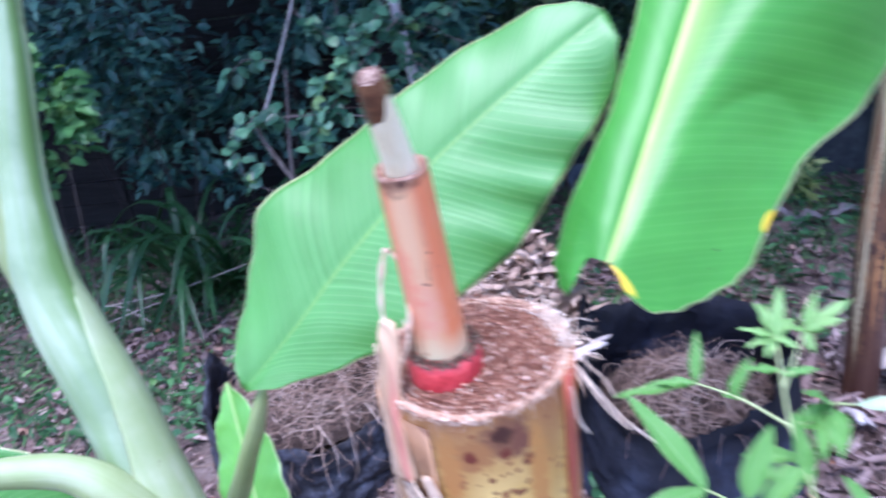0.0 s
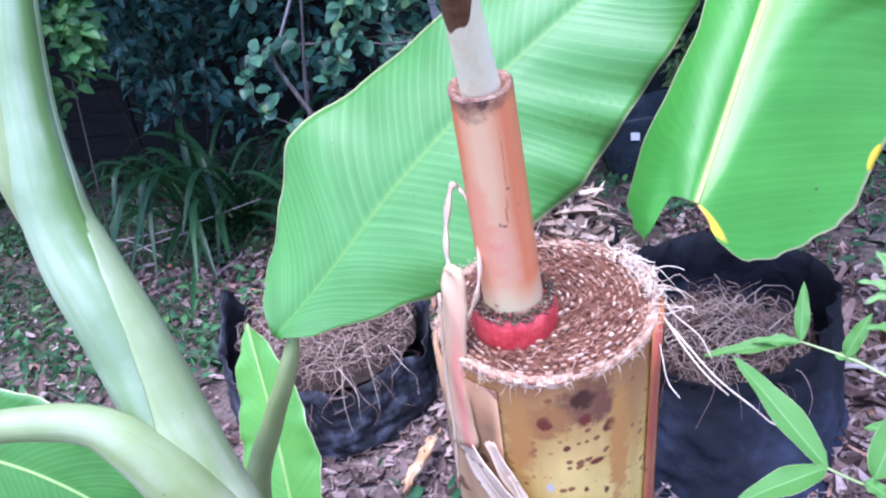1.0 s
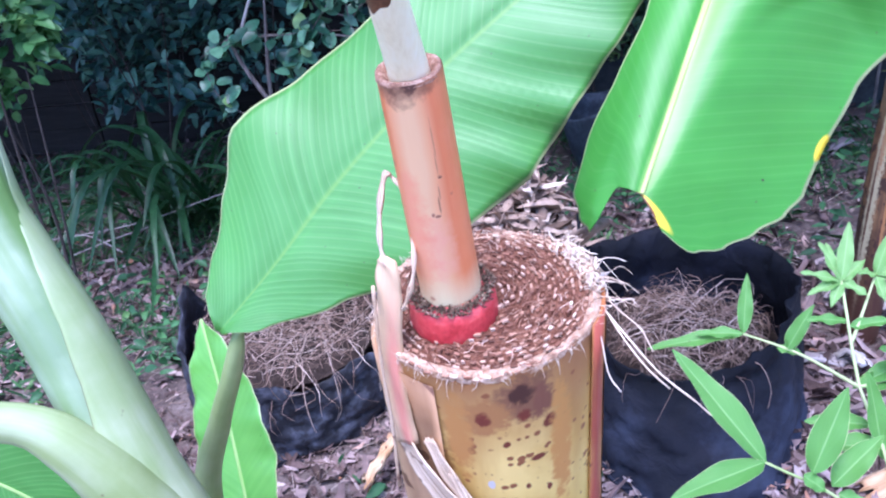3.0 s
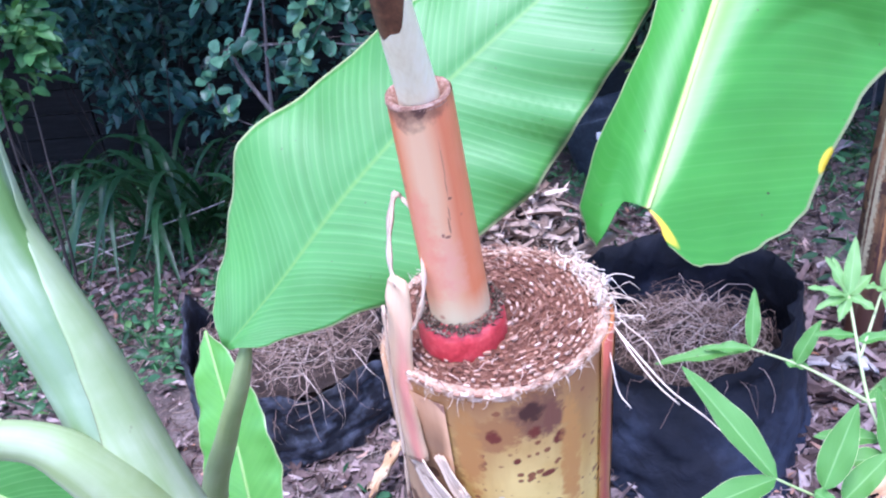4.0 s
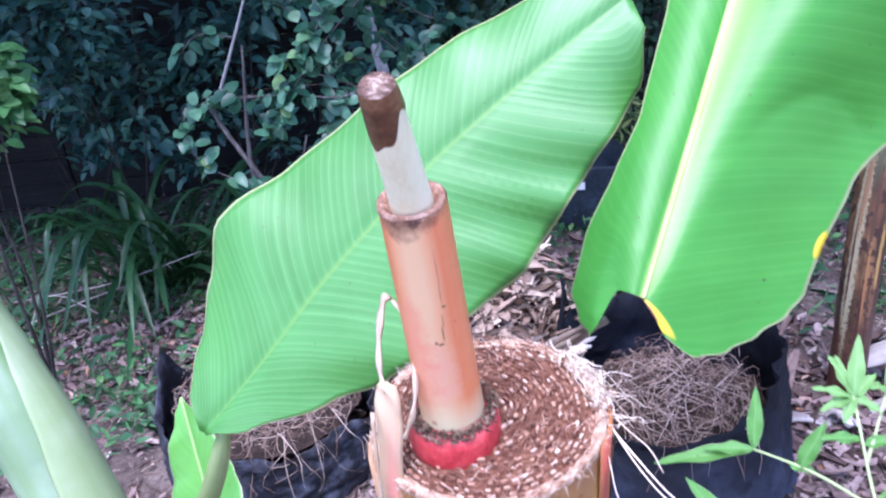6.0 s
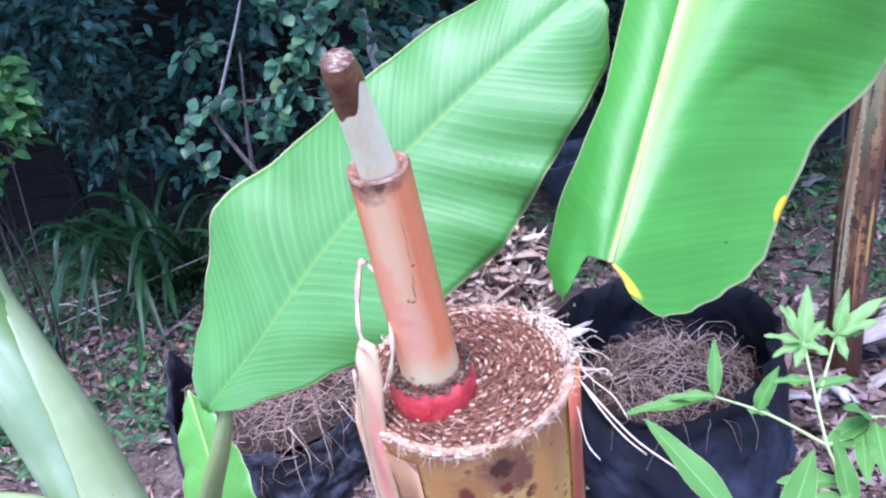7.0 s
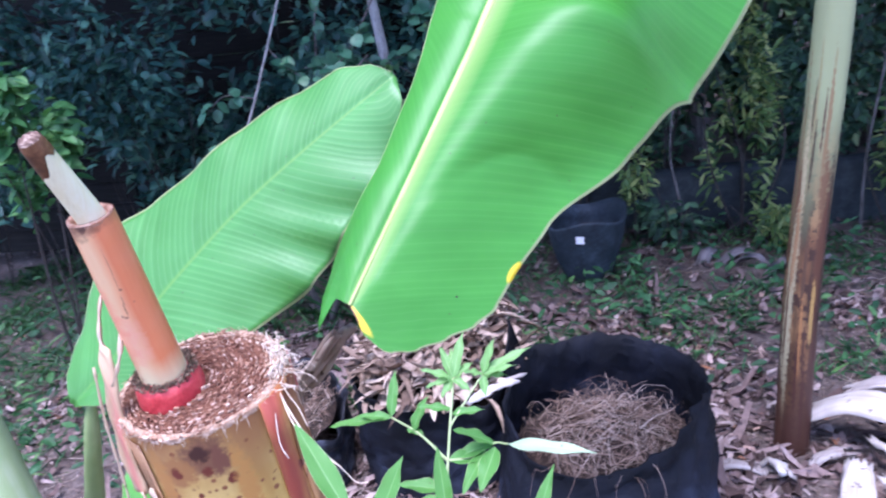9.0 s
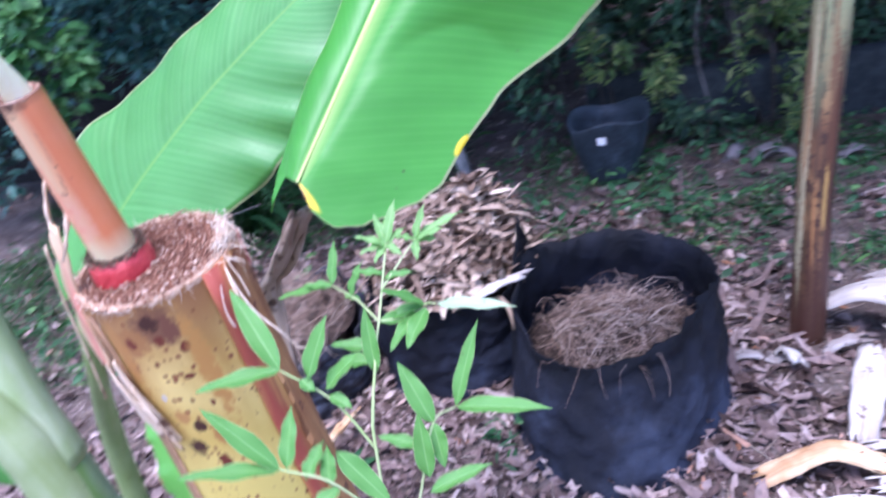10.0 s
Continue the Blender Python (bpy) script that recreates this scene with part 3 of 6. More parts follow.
M["banana_dry"] = sheath_mat("weathered_stem", (0.115, 0.050, 0.022), (0.27, 0.145, 0.060), (0.026, 0.012, 0.007), (0.048, 0.021, 0.012), 0.60, 0.55, 13.0, streaky=0.95,
                             spots=[(0.38, 3.6, 0.085, 4.0, (0.060, 0.026, 0.015)), (0.73, 5.0, 0.055, 4.5, (0.42, 0.36, 0.21)), (0.54, 0.6, 0.22, 2.6, (0.070, 0.030, 0.017)), (0.455, 5.6, 0.062, 2.8, (0.034, 0.015, 0.009)), (0.55, 1.9, 0.022, 1.5, DARK), (0.61, 5.2, 0.018, 1.6, (0.09, 0.045, 0.025)), (0.49, 5.6, 0.055, 2.2, (0.10, 0.04, 0.02)), (0.46, 2.5, 0.06, 2.0, DARK), (0.515, 4.4, 0.022, 0.9, (0.42, 0.26, 0.075)), (0.60, 3.7, 0.016, 1.2, (0.36, 0.17, 0.06)), (0.565, 3.4, 0.010, 0.9, DARK), (0.56, 8.6, 0.02, 2.0, (0.20, 0.13, 0.06)), (0.80, 8.2, 0.015, 2.4, (0.20, 0.14, 0.07)), (0.68, 9.2, 0.012, 1.6, (0.24, 0.21, 0.10)), (0.74, 4.2, 0.014, 1.6, (0.10, 0.045, 0.022)), (0.615, 2.8, 0.014, 1.3, DARK), (0.68, 0.9, 0.12, 1.1, DARK),
                                    (0.78, 1.2, 0.07, 1.7, (0.09, 0.036, 0.02)), (0.80, 4.8, 0.012, 0.6, DARK), (0.60, 8.8, 0.010, 0.8, DARK), (0.84, 7.4, 0.02, 1.0, (0.16, 0.09, 0.05)), (0.72, 6.0, 0.03, 1.3, (0.30, 0.17, 0.08)), (0.66, 8.0, 0.014, 0.9, (0.045, 0.028, 0.015)), (0.70, 9.0, 0.012, 0.8, (0.07, 0.05, 0.025)), (0.53, 7.3, 0.035, 0.9, (0.14, 0.075, 0.035)), (0.76, 7.2, 0.03, 0.8, (0.16, 0.08, 0.04))],
                             fade=[(6.0, 9.4, (0.26, 0.30, 0.155)), (3.4, 0.9, (0.075, 0.034, 0.020))])
M["sheath_line"] = rough_mat("brown_sheath_edge", (0.08, 0.06, 0.03), (0.16, 0.14, 0.06), (0.26, 0.24, 0.12), 40.0, 0.7, 0.3, 0.001)
M["stub"] = sheath_mat("grey_stub", (0.26, 0.19, 0.14), (0.44, 0.35, 0.28), (0.15, 0.09, 0.06), (0.10, 0.06, 0.04), 0.68, 0.8, 9.0)
M["white_dry"] = sheath_mat("bleached_sheath", (0.50, 0.45, 0.41), (0.66, 0.62, 0.58), (0.34, 0.28, 0.25), (0.20, 0.15, 0.12), 0.72, 0.8, 24.0, streaky=0.75)
M["straw_grey"] = sheath_mat("greyed_sheath", (0.34, 0.29, 0.27), (0.50, 0.45, 0.42), (0.22, 0.17, 0.15), (0.14, 0.11, 0.10), 0.70, 0.8, 20.0)
M["dead_grey"] = sheath_mat("grey_dead_leaf", (0.14, 0.12, 0.12), (0.24, 0.21, 0.21), (0.08, 0.06, 0.06), None, 0.70, 0.85, 20.0)
M["orange_dry"] = sheath_mat("orange_dry_sheath", (0.52, 0.28, 0.12), (0.72, 0.54, 0.34), (0.34, 0.14, 0.05), (0.2, 0.1, 0.05), 0.72, 0.75, 30.0)
M["label"] = rough_mat("paper_label", (0.7, 0.7, 0.72), (0.8, 0.8, 0.82), (0.85, 0.85, 0.86), 30.0, 0.6, 0.1, 0.001)


# ---- ground ----
gx = np.concatenate([-np.geomspace(80, 3.4, 14), np.arange(-3, 3.01, 0.06), np.geomspace(3.4, 80, 14)])
gy = np.concatenate([-np.geomspace(80, 0.8, 14), np.arange(-0.4, 5.21, 0.06), np.geomspace(5.6, 160, 14)])
acc = Acc()
acc.grid([[(x, y, ground_z(x, y)) for x in gx] for y in gy])
solo("ground", acc, M["ground"], "grey-brown bare earth covered with dead leaves and twigs", "ground", kind="structure")


def leaf_card(acc, p, way, up, length, width, bend=0.15, fold=0.25, detail=1):
    """One small leaf: a folded pointed blade with a rib line."""
    way = Vector(way).normalized()
    up = Vector(up)
    side = way.cross(up)
    if side.length < 1e-3:
        side = way.cross(Vector((0.3, 0.5, 0.8)))
    side.normalize()
    nrm = side.cross(way)
    p = Vector(p)
    if detail == 0:
        c = p + way * length * 0.45 - nrm * length * bend * 0.2
        e = p + way * length - nrm * length * bend
        l, r = c + side * width * 0.5 + nrm * width * fold, c - side * width * 0.5 + nrm * width * fold
        acc.add([p, l, e, r], [(0, 2, 1), (0, 3, 2)])
        return
    stops = ((0.0, 0.06), (0.22, 0.8), (0.5, 1.0), (0.78, 0.62), (1.0, 0.0)) if detail == 1 else ((0.0, 0.05), (0.10, 0.5), (0.25, 0.86), (0.43, 1.0), (0.62, 0.93), (0.79, 0.68), (0.92, 0.34), (1.0, 0.02))
    verts, faces = [], []
    for s, w in stops:
        c = p + way * length * s - nrm * length * bend * s * s
        h = width * 0.5 * w
        verts += [c + side * h + nrm * h * fold * 2, c, c - side * h + nrm * h * fold * 2]
    for i in range(len(stops) - 1):
        a = i * 3
        faces += [(a, a + 1, a + 4, a + 3), (a + 1, a + 2, a + 5, a + 4)]
    acc.add(verts, faces)


def scrap(acc, p, turn, length, width):
    """One dead leaf piece: a torn, curled and buckled bit with an uneven outline."""
    ca, sa = math.cos(turn), math.sin(turn)
    curl, roll, tip, twist = RNG.normal(0, 0.9), RNG.normal(0, 1.2), RNG.normal(0, 0.26), RNG.normal(0, 0.8)
    taper, blunt = RNG.uniform(0.1, 0.9), RNG.uniform(0.1, 0.8)
    verts = []
    for i in range(4):
        s = i / 3
        w = width * 0.5 * (blunt + (1 - blunt) * math.sin(0.4 + 2.4 * s)) * (1 - (1 - taper) * s * s) * RNG.uniform(0.75, 1.2)
        for v in (-1, 0, 1):
            x = (s - 0.5) * length + RNG.normal(0, 0.07) * length * abs(v)
            y = v * w * RNG.uniform(0.8, 1.2) + 0.12 * length * math.sin(s * 3) * twist
            z = curl * length * (s - 0.5) ** 2 + roll * w * abs(v) * 0.8 + tip * length * (s - 0.5) + twist * v * w * (s - 0.5) + RNG.normal(0, 0.03) * length
            verts.append((p[0] + ca * x - sa * y, p[1] + sa * x + ca * y, p[2] + max(z, -0.004)))
    acc.add(verts, [(a, a + 1, a + 4, a + 3) for r in range(3) for a in (r * 3, r * 3 + 1)])


def strand(acc, a, b, sag, r, n=7, seg=4, wob=0.0):
    """A thin bent strand from a to b."""
    a, b = Vector(a), Vector(b)
    j = Vector(RNG.normal(0, 1, 3)) * wob
    k = Vector(RNG.normal(0, 1, 3)) * wob
    m1 = a.lerp(b, 0.33) + Vector(sag) + j
    m2 = a.lerp(b, 0.67) + Vector(sag) + k
    acc.tube(spline([a, m1, m2, b], n), [r * (1 - 0.5 * i / (n - 1)) for i in range(n)], seg, caps=False)


# ---- cut banana stump ----
FOOT, TOP = Vector((0.105, 0.925, -0.03)), Vector((0.1125, 0.742, 0.950))
AX = (TOP - FOOT).normalized()
EX = (Vector((1, 0, 0)) - AX * AX.x).normalized()
EY = AX.cross(EX)
CUT_N = Vector((-0.06, -0.16, 1.0)).normalized()


def on_stump(a, z, r):
    """A place on the stump: turn, height fraction and radius."""
    c = FOOT.lerp(TOP, z)
    return c + (EX * math.cos(a) + EY * math.sin(a)) * r


def stump_r(a, z):
    base = 0.108 - 0.030 * min(1.0, z * 1.25) ** 0.8
    return base * (1 + 0.03 * math.cos(2 * a + 0.6) + 0.012 * math.sin(5 * a + 3 * z))


def cut_height(a, r):
    """Lift of the cut above the axis end, by the tilt of the cut."""
    p = EX * math.cos(a) * r + EY * math.sin(a) * r
    return -(p.dot(CUT_N)) / AX.dot(CUT_N)


stump = thing("banana_stump", (0.105, 0.925, ground_z(0.1, 0.92)), "cut yellow banana trunk with brown spots and bare flower stalk", "stump")
acc = Acc()
SEG = 72
rows, uvs = [], []
for i in range(41):
    z = i / 40
    row, ur = [], []
    for j in range(SEG):
        a = 2 * math.pi * j / SEG
        r = stump_r(a, z)
        row.append(on_stump(a, z, r) + AX * cut_height(a, r) * z ** 6)
        ur.append((j / SEG, z * 9.5))
    rows.append(row)
    uvs.append(ur)
acc.grid(rows, uvs, close=True)
part("trunk", acc, M["stump"], stump)

# pale rim of the cut and the brown fibrous face inside it
acc = Acc()
rows = []
for k, (q, lift) in enumerate(((1.0, -0.006), (1.006, -0.001), (0.985, 0.0016), (0.95, 0.0010), (0.915, 0.0006), (0.90, -0.002))):
    rows.append([])
    for j in range(SEG):
        a = 2 * math.pi * j / SEG
        r = stump_r(a, 1) * q
        rag = 0.0022 * noise.noise((math.cos(a) * 9, math.sin(a) * 9, k))
        rows[-1].append(TOP + (EX * math.cos(a) + EY * math.sin(a)) * (r + rag) + AX * (cut_height(a, r) + lift + rag))
acc.grid(rows, close=True)
part("cut_rim", acc, M["rim"], stump, "pale torn rim of the cut")
acc = Acc()
rows = []
for k in range(30):
    q = 0.95 * (1 - k / 29.5)
    rows.append([])
    for j in range(SEG):
        a = 2 * math.pi * j / SEG
        r = stump_r(a, 1) * q
        ringed = 0.0016 * math.sin(r * 1050 + 1.2 * math.sin(a + 0.5)) + 0.0022 * noise.noise((math.cos(a) * r * 300, math.sin(a) * r * 300, 1.0))
        rows[-1].append(TOP + (EX * math.cos(a) + EY * math.sin(a)) * r + AX * (cut_height(a, r) - 0.0008 + 0.004 * (1 - q * q) + ringed))
acc.grid(rows, close=True)
part("cut_face", acc, M["cut_brown"], stump, "brown ringed cut face")
acc, pale = Acc(), Acc()
COLLAR = Vector((0.0915, 0.727, 0.955))
for k in range(22):
    r0 = 0.004 + 0.0043 * k
    outer = r0 > 0.060
    if r0 > 0.0775:
        break
    n = max(4, int(2 * math.pi * r0 / 0.0068))
    for j in range(n):
        if RNG.random() < 0.12:
            continue
        a = 2 * math.pi * (j + 0.5 * (k % 2) + RNG.uniform(-0.16, 0.16)) / n
        r = r0 + 0.0010 * math.sin(3 * a + 0.4 * k) + RNG.normal(0, 0.0003)
        rd = EX * math.cos(a) + EY * math.sin(a)
        c = TOP + rd * r + AX * (cut_height(a, r) + 0.0006 + 0.004 * (1 - (r / 0.08) ** 2) + RNG.normal(0, 0.0008))
        if (c - COLLAR).length < 0.031:
            continue
        tw = RNG.normal(0, 0.12)
        tg = (AX.cross(rd) + rd * tw).normalized()
        nd = AX.cross(tg)
        w, d, h = RNG.uniform(0.0013, 0.0028), RNG.uniform(0.0006, 0.0012), RNG.uniform(0.0005, 0.0013)
        vs = [c + tg * sx * w * RNG.uniform(0.7, 1.1) + nd * sy * d * RNG.uniform(0.7, 1.1) + AX * sz * h for sz in (-1, 1) for sx, sy in ((-1, -1), (1, -1), (1, 1), (-1, 1))]
        (pale if outer and RNG.random() < 0.7 else acc).add(vs, [(4, 5, 6, 7), (0, 1, 5, 4), (1, 2, 6, 5), (2, 3, 7, 6), (3, 0, 4, 7)])
for k in range(620):
    a, r = RNG.uniform(0, 2 * math.pi), 0.078 * math.sqrt(RNG.random())
    c = TOP + (EX * math.cos(a) + EY * math.sin(a)) * r + AX * (cut_height(a, r) + 0.0012 + 0.004 * (1 - (r / 0.08) ** 2))
    b = a + 1.57 + RNG.normal(0, 0.5)
    e = c + (EX * math.cos(b) + EY * math.sin(b)) * RNG.uniform(0.004, 0.014) + AX * RNG.uniform(0, 0.003)
    if (c - COLLAR).length > 0.033:
        strand(acc, c, e, AX * 0.001, RNG.uniform(0.0002, 0.0005), 5, 3, 0.001)
tagged(part("cut_fibre", acc, M["cells"], stump, "pale fibre cells in rings", smooth=False), kind="stuff")
tagged(part("outer_fibre", pale, M["cells_pale"], stump, "paler fibre cells near the rim", smooth=False), kind="stuff")


def shell(a0, a1, z0, z1, grow, thick, seg=14, high=20, edge=None, base=0.0015):
    """A curved outer sheath hugging the stump over a span of its turn."""
    acc = Acc()
    for off, flip in ((grow, False), (grow - thick, True)):
        rows, uvs = [], []
        for i in range(high + 1):
            q = i / high
            z = z0 + (z1 - z0) * q
            rows.append([])
            uvs.append([])
            for j in range(seg + 1):
                s = j / seg
                a = a0 + (a1 - a0) * s + (edge(q) if edge and j == seg else 0)
                r = stump_r(a, z) + off * math.sin(math.pi * min(1, 0.15 + s)) + base
                rows[-1].append(on_stump(a, z, r) + AX * cut_height(a, r) * z ** 6)
                uvs[-1].append((0.1 + s * 0.25, z * 9.5))
        if flip:
            rows = [list(reversed(r)) for r in rows]
        acc.grid(rows, uvs)
    k = (high + 1) * (seg + 1)
    for i in range(high):
        for j in (0, seg):
            a, b = i * (seg + 1) + j, (i + 1) * (seg + 1) + j
            c, d = k + i * (seg + 1) + seg - j, k + (i + 1) * (seg + 1) + seg - j
            acc.f.append((a, b, d, c))
    for j in range(seg):
        a = high * (seg + 1) + j
        acc.f.append((a, a + 1, k + high * (seg + 1) + seg - j - 1, k + high * (seg + 1) + seg - j))
    return acc


part("side_sheath", shell(radians(-28), radians(64), 0.0, 1.0, 0.0032, 0.003), M["stump_red"], stump, "reddish dry outer sheath")
part("left_sheath", shell(radians(-200), radians(-118), 0.0, 0.985, 0.004, 0.004), M["stump_side"], stump, "browned outer sheath")
part("back_sheath", shell(radians(70), radians(200), 0.0, 0.95, 0.006, 0.005), M["stump"], stump)

part("outer_wrap", shell(radians(70), radians(-9), 0.0, 0.992, 0.002, 0.0016, high=60, edge=lambda q: 0.11 * noise.noise((q * 7, 3.0, 1.0)) + 0.07 * noise.noise((q * 23, 1.0, 4.0)) - 0.10 * (1 - q), base=0.0052), M["wrap"], stump, "torn orange-brown dry outer sheath")
part("red_flap", shell(radians(24), radians(54), 0.950, 0.988, 0.008, 0.003), M["red_flesh"], stump, "raw pink-red flesh under the frayed tuft")

# torn strap that hangs down the front edge
acc = Acc()
strap = spline([(0.049, 0.700, 0.855), (0.047, 0.698, 0.896), (0.048, 0.698, 0.937), (0.052, 0.698, 0.975), (0.054, 0.700, 1.003), (0.053, 0.703, 1.012)], 40)
rows, uvs = [], []
for i, p in enumerate(strap):
    q = i / 39
    w = ease([(0, 0.0090), (0.4, 0.0094), (0.75, 0.0090), (0.9, 0.0066), (1, 0.0030)], q) * (1 + 0.10 * noise.noise((q * 14, 1, 0)))
    side = Vector((0.90, -0.28, 0.05)).normalized()
    out = Vector((-0.3, -0.9, 0.1))
    rows.append([])
    uvs.append([])
    for j in range(9):
        s = j / 4 - 1
        rows[-1].append(p + side * w * s + out * (0.0030 * (1 - s * s) - 0.0015 * math.exp(-(s / 0.3) ** 2) + 0.0010 * math.sin(q * 23 + 3 * s)))
        uvs[-1].append((0.5 + s * 0.5, q * 3))
acc.grid(rows, uvs)
strap_ob = part("torn_strap", acc, M["strap"], stump, "pinkish torn strip of sheath")
sol = strap_ob.modifiers.new("thick", "SOLIDIFY")
sol.thickness = 0.0016
acc = Acc()
acc.tube(spline([(0.053, 0.702, 1.005), (0.051, 0.705, 1.02), (0.053, 0.712, 1.042), (0.058, 0.720, 1.061), (0.063, 0.722, 1.057), (0.069, 0.715, 1.047), (0.073, 0.700, 1.017), (0.070, 0.690, 0.997), (0.063, 0.685, 0.981)], 40), [0.0026 - 0.0012 * i / 39 + 0.0006 * math.sin(i * 1.3) for i in range(40)], 6, shape=lambda a, q: 1 + 0.5 * math.cos(2 * a + 3 * q))
acc.tube(spline([(0.044, 0.694, 0.995), (0.042, 0.690, 0.94), (0.042, 0.690, 0.88), (0.039, 0.692, 0.82)], 20), [0.0013 + 0.0004 * math.sin(i * 2.1) for i in range(20)], 5)
part("strap_tendril", acc, M["strap_dry"], stump, "thin dry end of the torn strip")


def ribbon(stops, width, lift, seed, n=26):
    """A flat torn strip lying on the stump: stops of turn, height and stand-off."""
    acc, rows, uvs = Acc(), [], []
    line = even(spline([on_stump(radians(a), z, stump_r(radians(a), z) + lift + off) for a, z, off in stops], 60), n)
    for i, p in enumerate(line):
        q = i / (n - 1)
        t = (line[min(i + 1, n - 1)] - line[max(i - 1, 0)]).normalized()
        c = FOOT.lerp(TOP, (p - FOOT).dot(AX) / (TOP - FOOT).length)
        out = (p - c).normalized()
        s = t.cross(out).normalized()
        w = width * (0.85 + 0.25 * noise.noise((q * 5, seed, 1)) + 0.15 * math.sin(2.6 * q))
        rows.append([])
        uvs.append([])
        for j in range(15):
            v = j / 7 - 1
            rag = 0.010 * noise.noise((v * 6, seed, 3)) * (1 if i in (0, n - 1) else 0) + 0.004 * noise.noise((v * 9, seed, 6)) * (q > 0.9)
            fib = 0.0009 * noise.noise((v * 7, q * 1.5, seed)) + 0.0016 * abs(v) ** 3
            rows[-1].append(p + s * w * v * (1 + 0.10 * noise.noise((q * 16, math.copysign(4, v), seed))) + out * fib + t * rag)
            uvs[-1].append((0.5 + 0.5 * v, q * 1.2))
    acc.grid(rows, uvs)
    return acc


for stops, w, lift, seed in (([(-139, 0.912, 0.004), (-130, 0.895, 0.006), (-118, 0.868, 0.006), (-104, 0.835, 0.004)], 0.0135, 0.004, 1.0), ([(-124, 0.925, 0.003), (-116, 0.900, 0.005), (-106, 0.868, 0.005), (-96, 0.825, 0.006)], 0.0062, 0.002, 4.0),
                             ([(-112, 0.90, 0.004), (-103, 0.865, 0.007), (-93, 0.82, 0.010)], 0.0022, 0.004, 9.0)):
    dry = part("dry_shred", ribbon(stops, w, lift, seed), M["strap_dry"], stump, "torn dry shred of sheath")
    sol = dry.modifiers.new("thick", "SOLIDIFY")
    sol.thickness = 0.0014

# frayed fibres round the rim, the torn clump and its long hanging strand
acc = Acc()
for k in range(760):
    a = RNG.uniform(-math.pi, math.pi)
    r = stump_r(a, 1)
    p = TOP + (EX * math.cos(a) + EY * math.sin(a)) * r * RNG.uniform(0.93, 1.0) + AX * (cut_height(a, r) - 0.001)
    rd = EX * math.cos(a) + EY * math.sin(a)
    down = RNG.random() < 0.55
    ln = RNG.uniform(0.003, 0.010) if RNG.random() < 0.95 else RNG.uniform(0.01, 0.018)
    q = p + rd * ln * (0.25 if down else 0.45) + AX * ln * (-0.9 if down else 0.3) + Vector(RNG.normal(0, 0.003, 3))
    strand(acc, p, q, rd * 0.001, RNG.uniform(0.00012, 0.00032), 5, 3, 0.0006)
for k in range(430):
    # matted tuft along one stretch of the rim
    a = radians(float(np.clip(RNG.normal(16, 12), -12, 48)))
    r = stump_r(a, 1)
    rd, tg = EX * math.cos(a) + EY * math.sin(a), -EX * math.sin(a) + EY * math.cos(a)
    p = TOP + rd * r * RNG.uniform(0.90, 1.05) + AX * (cut_height(a, r) + RNG.uniform(-0.006, 0.008))
    ln = RNG.uniform(0.003, 0.011)
    q = p + tg * RNG.normal(0, 0.8) * ln + rd * RNG.normal(0.1, 0.45) * ln + AX * RNG.normal(-0.1, 0.5) * ln
    strand(acc, p, q, Vector(RNG.normal(0, 0.0015, 3)), RNG.uniform(0.0003, 0.0009), 5, 3, 0.002)
for k in range(15):
    a = radians(RNG.uniform(-14, 32))
    r = stump_r(a, 1)
    rd = EX * math.cos(a) + EY * math.sin(a)
    p = TOP + rd * r + AX * (cut_height(a, r) + RNG.uniform(-0.006, 0.006))
    q = p + Vector((RNG.uniform(0.006, 0.036), RNG.uniform(-0.024, 0.012), RNG.uniform(-0.032, 0.014)))
    strand(acc, p, q, (0.003, 0, 0.003), RNG.uniform(0.00025, 0.00055), 8, 4, 0.003)
tagged(part("frayed_fibre", acc, M["fibre"], stump, "frayed pale fibres on the rim"), kind="stuff")
acc = Acc()
acc.tube(spline([(0.186, 0.742, 0.956), (0.196, 0.728, 0.944), (0.210, 0.713, 0.930), (0.230, 0.700, 0.908), (0.254, 0.695, 0.886), (0.267, 0.690, 0.875), (0.280, 0.685, 0.879)], 24), [0.0008] * 8 + [0.0007] * 8 + [0.0005] * 8, 5)
acc.tube(spline([(0.188, 0.740, 0.956), (0.206, 0.714, 0.931), (0.222, 0.700, 0.912), (0.236, 0.694, 0.899)], 12), 0.0006, 5)
acc.tube(spline([(0.186, 0.738, 0.952), (0.192, 0.718, 0.930), (0.196, 0.706, 0.905), (0.204, 0.700, 0.893)], 12), 0.0005, 5)
acc.tube(spline([(0.188, 0.744, 0.958), (0.205, 0.724, 0.946), (0.218, 0.712, 0.938), (0.226, 0.705, 0.923)], 12), 0.0005, 5)
part("hanging_strand", acc, M["fibre"], stump, "long pale strand hanging off the rim")

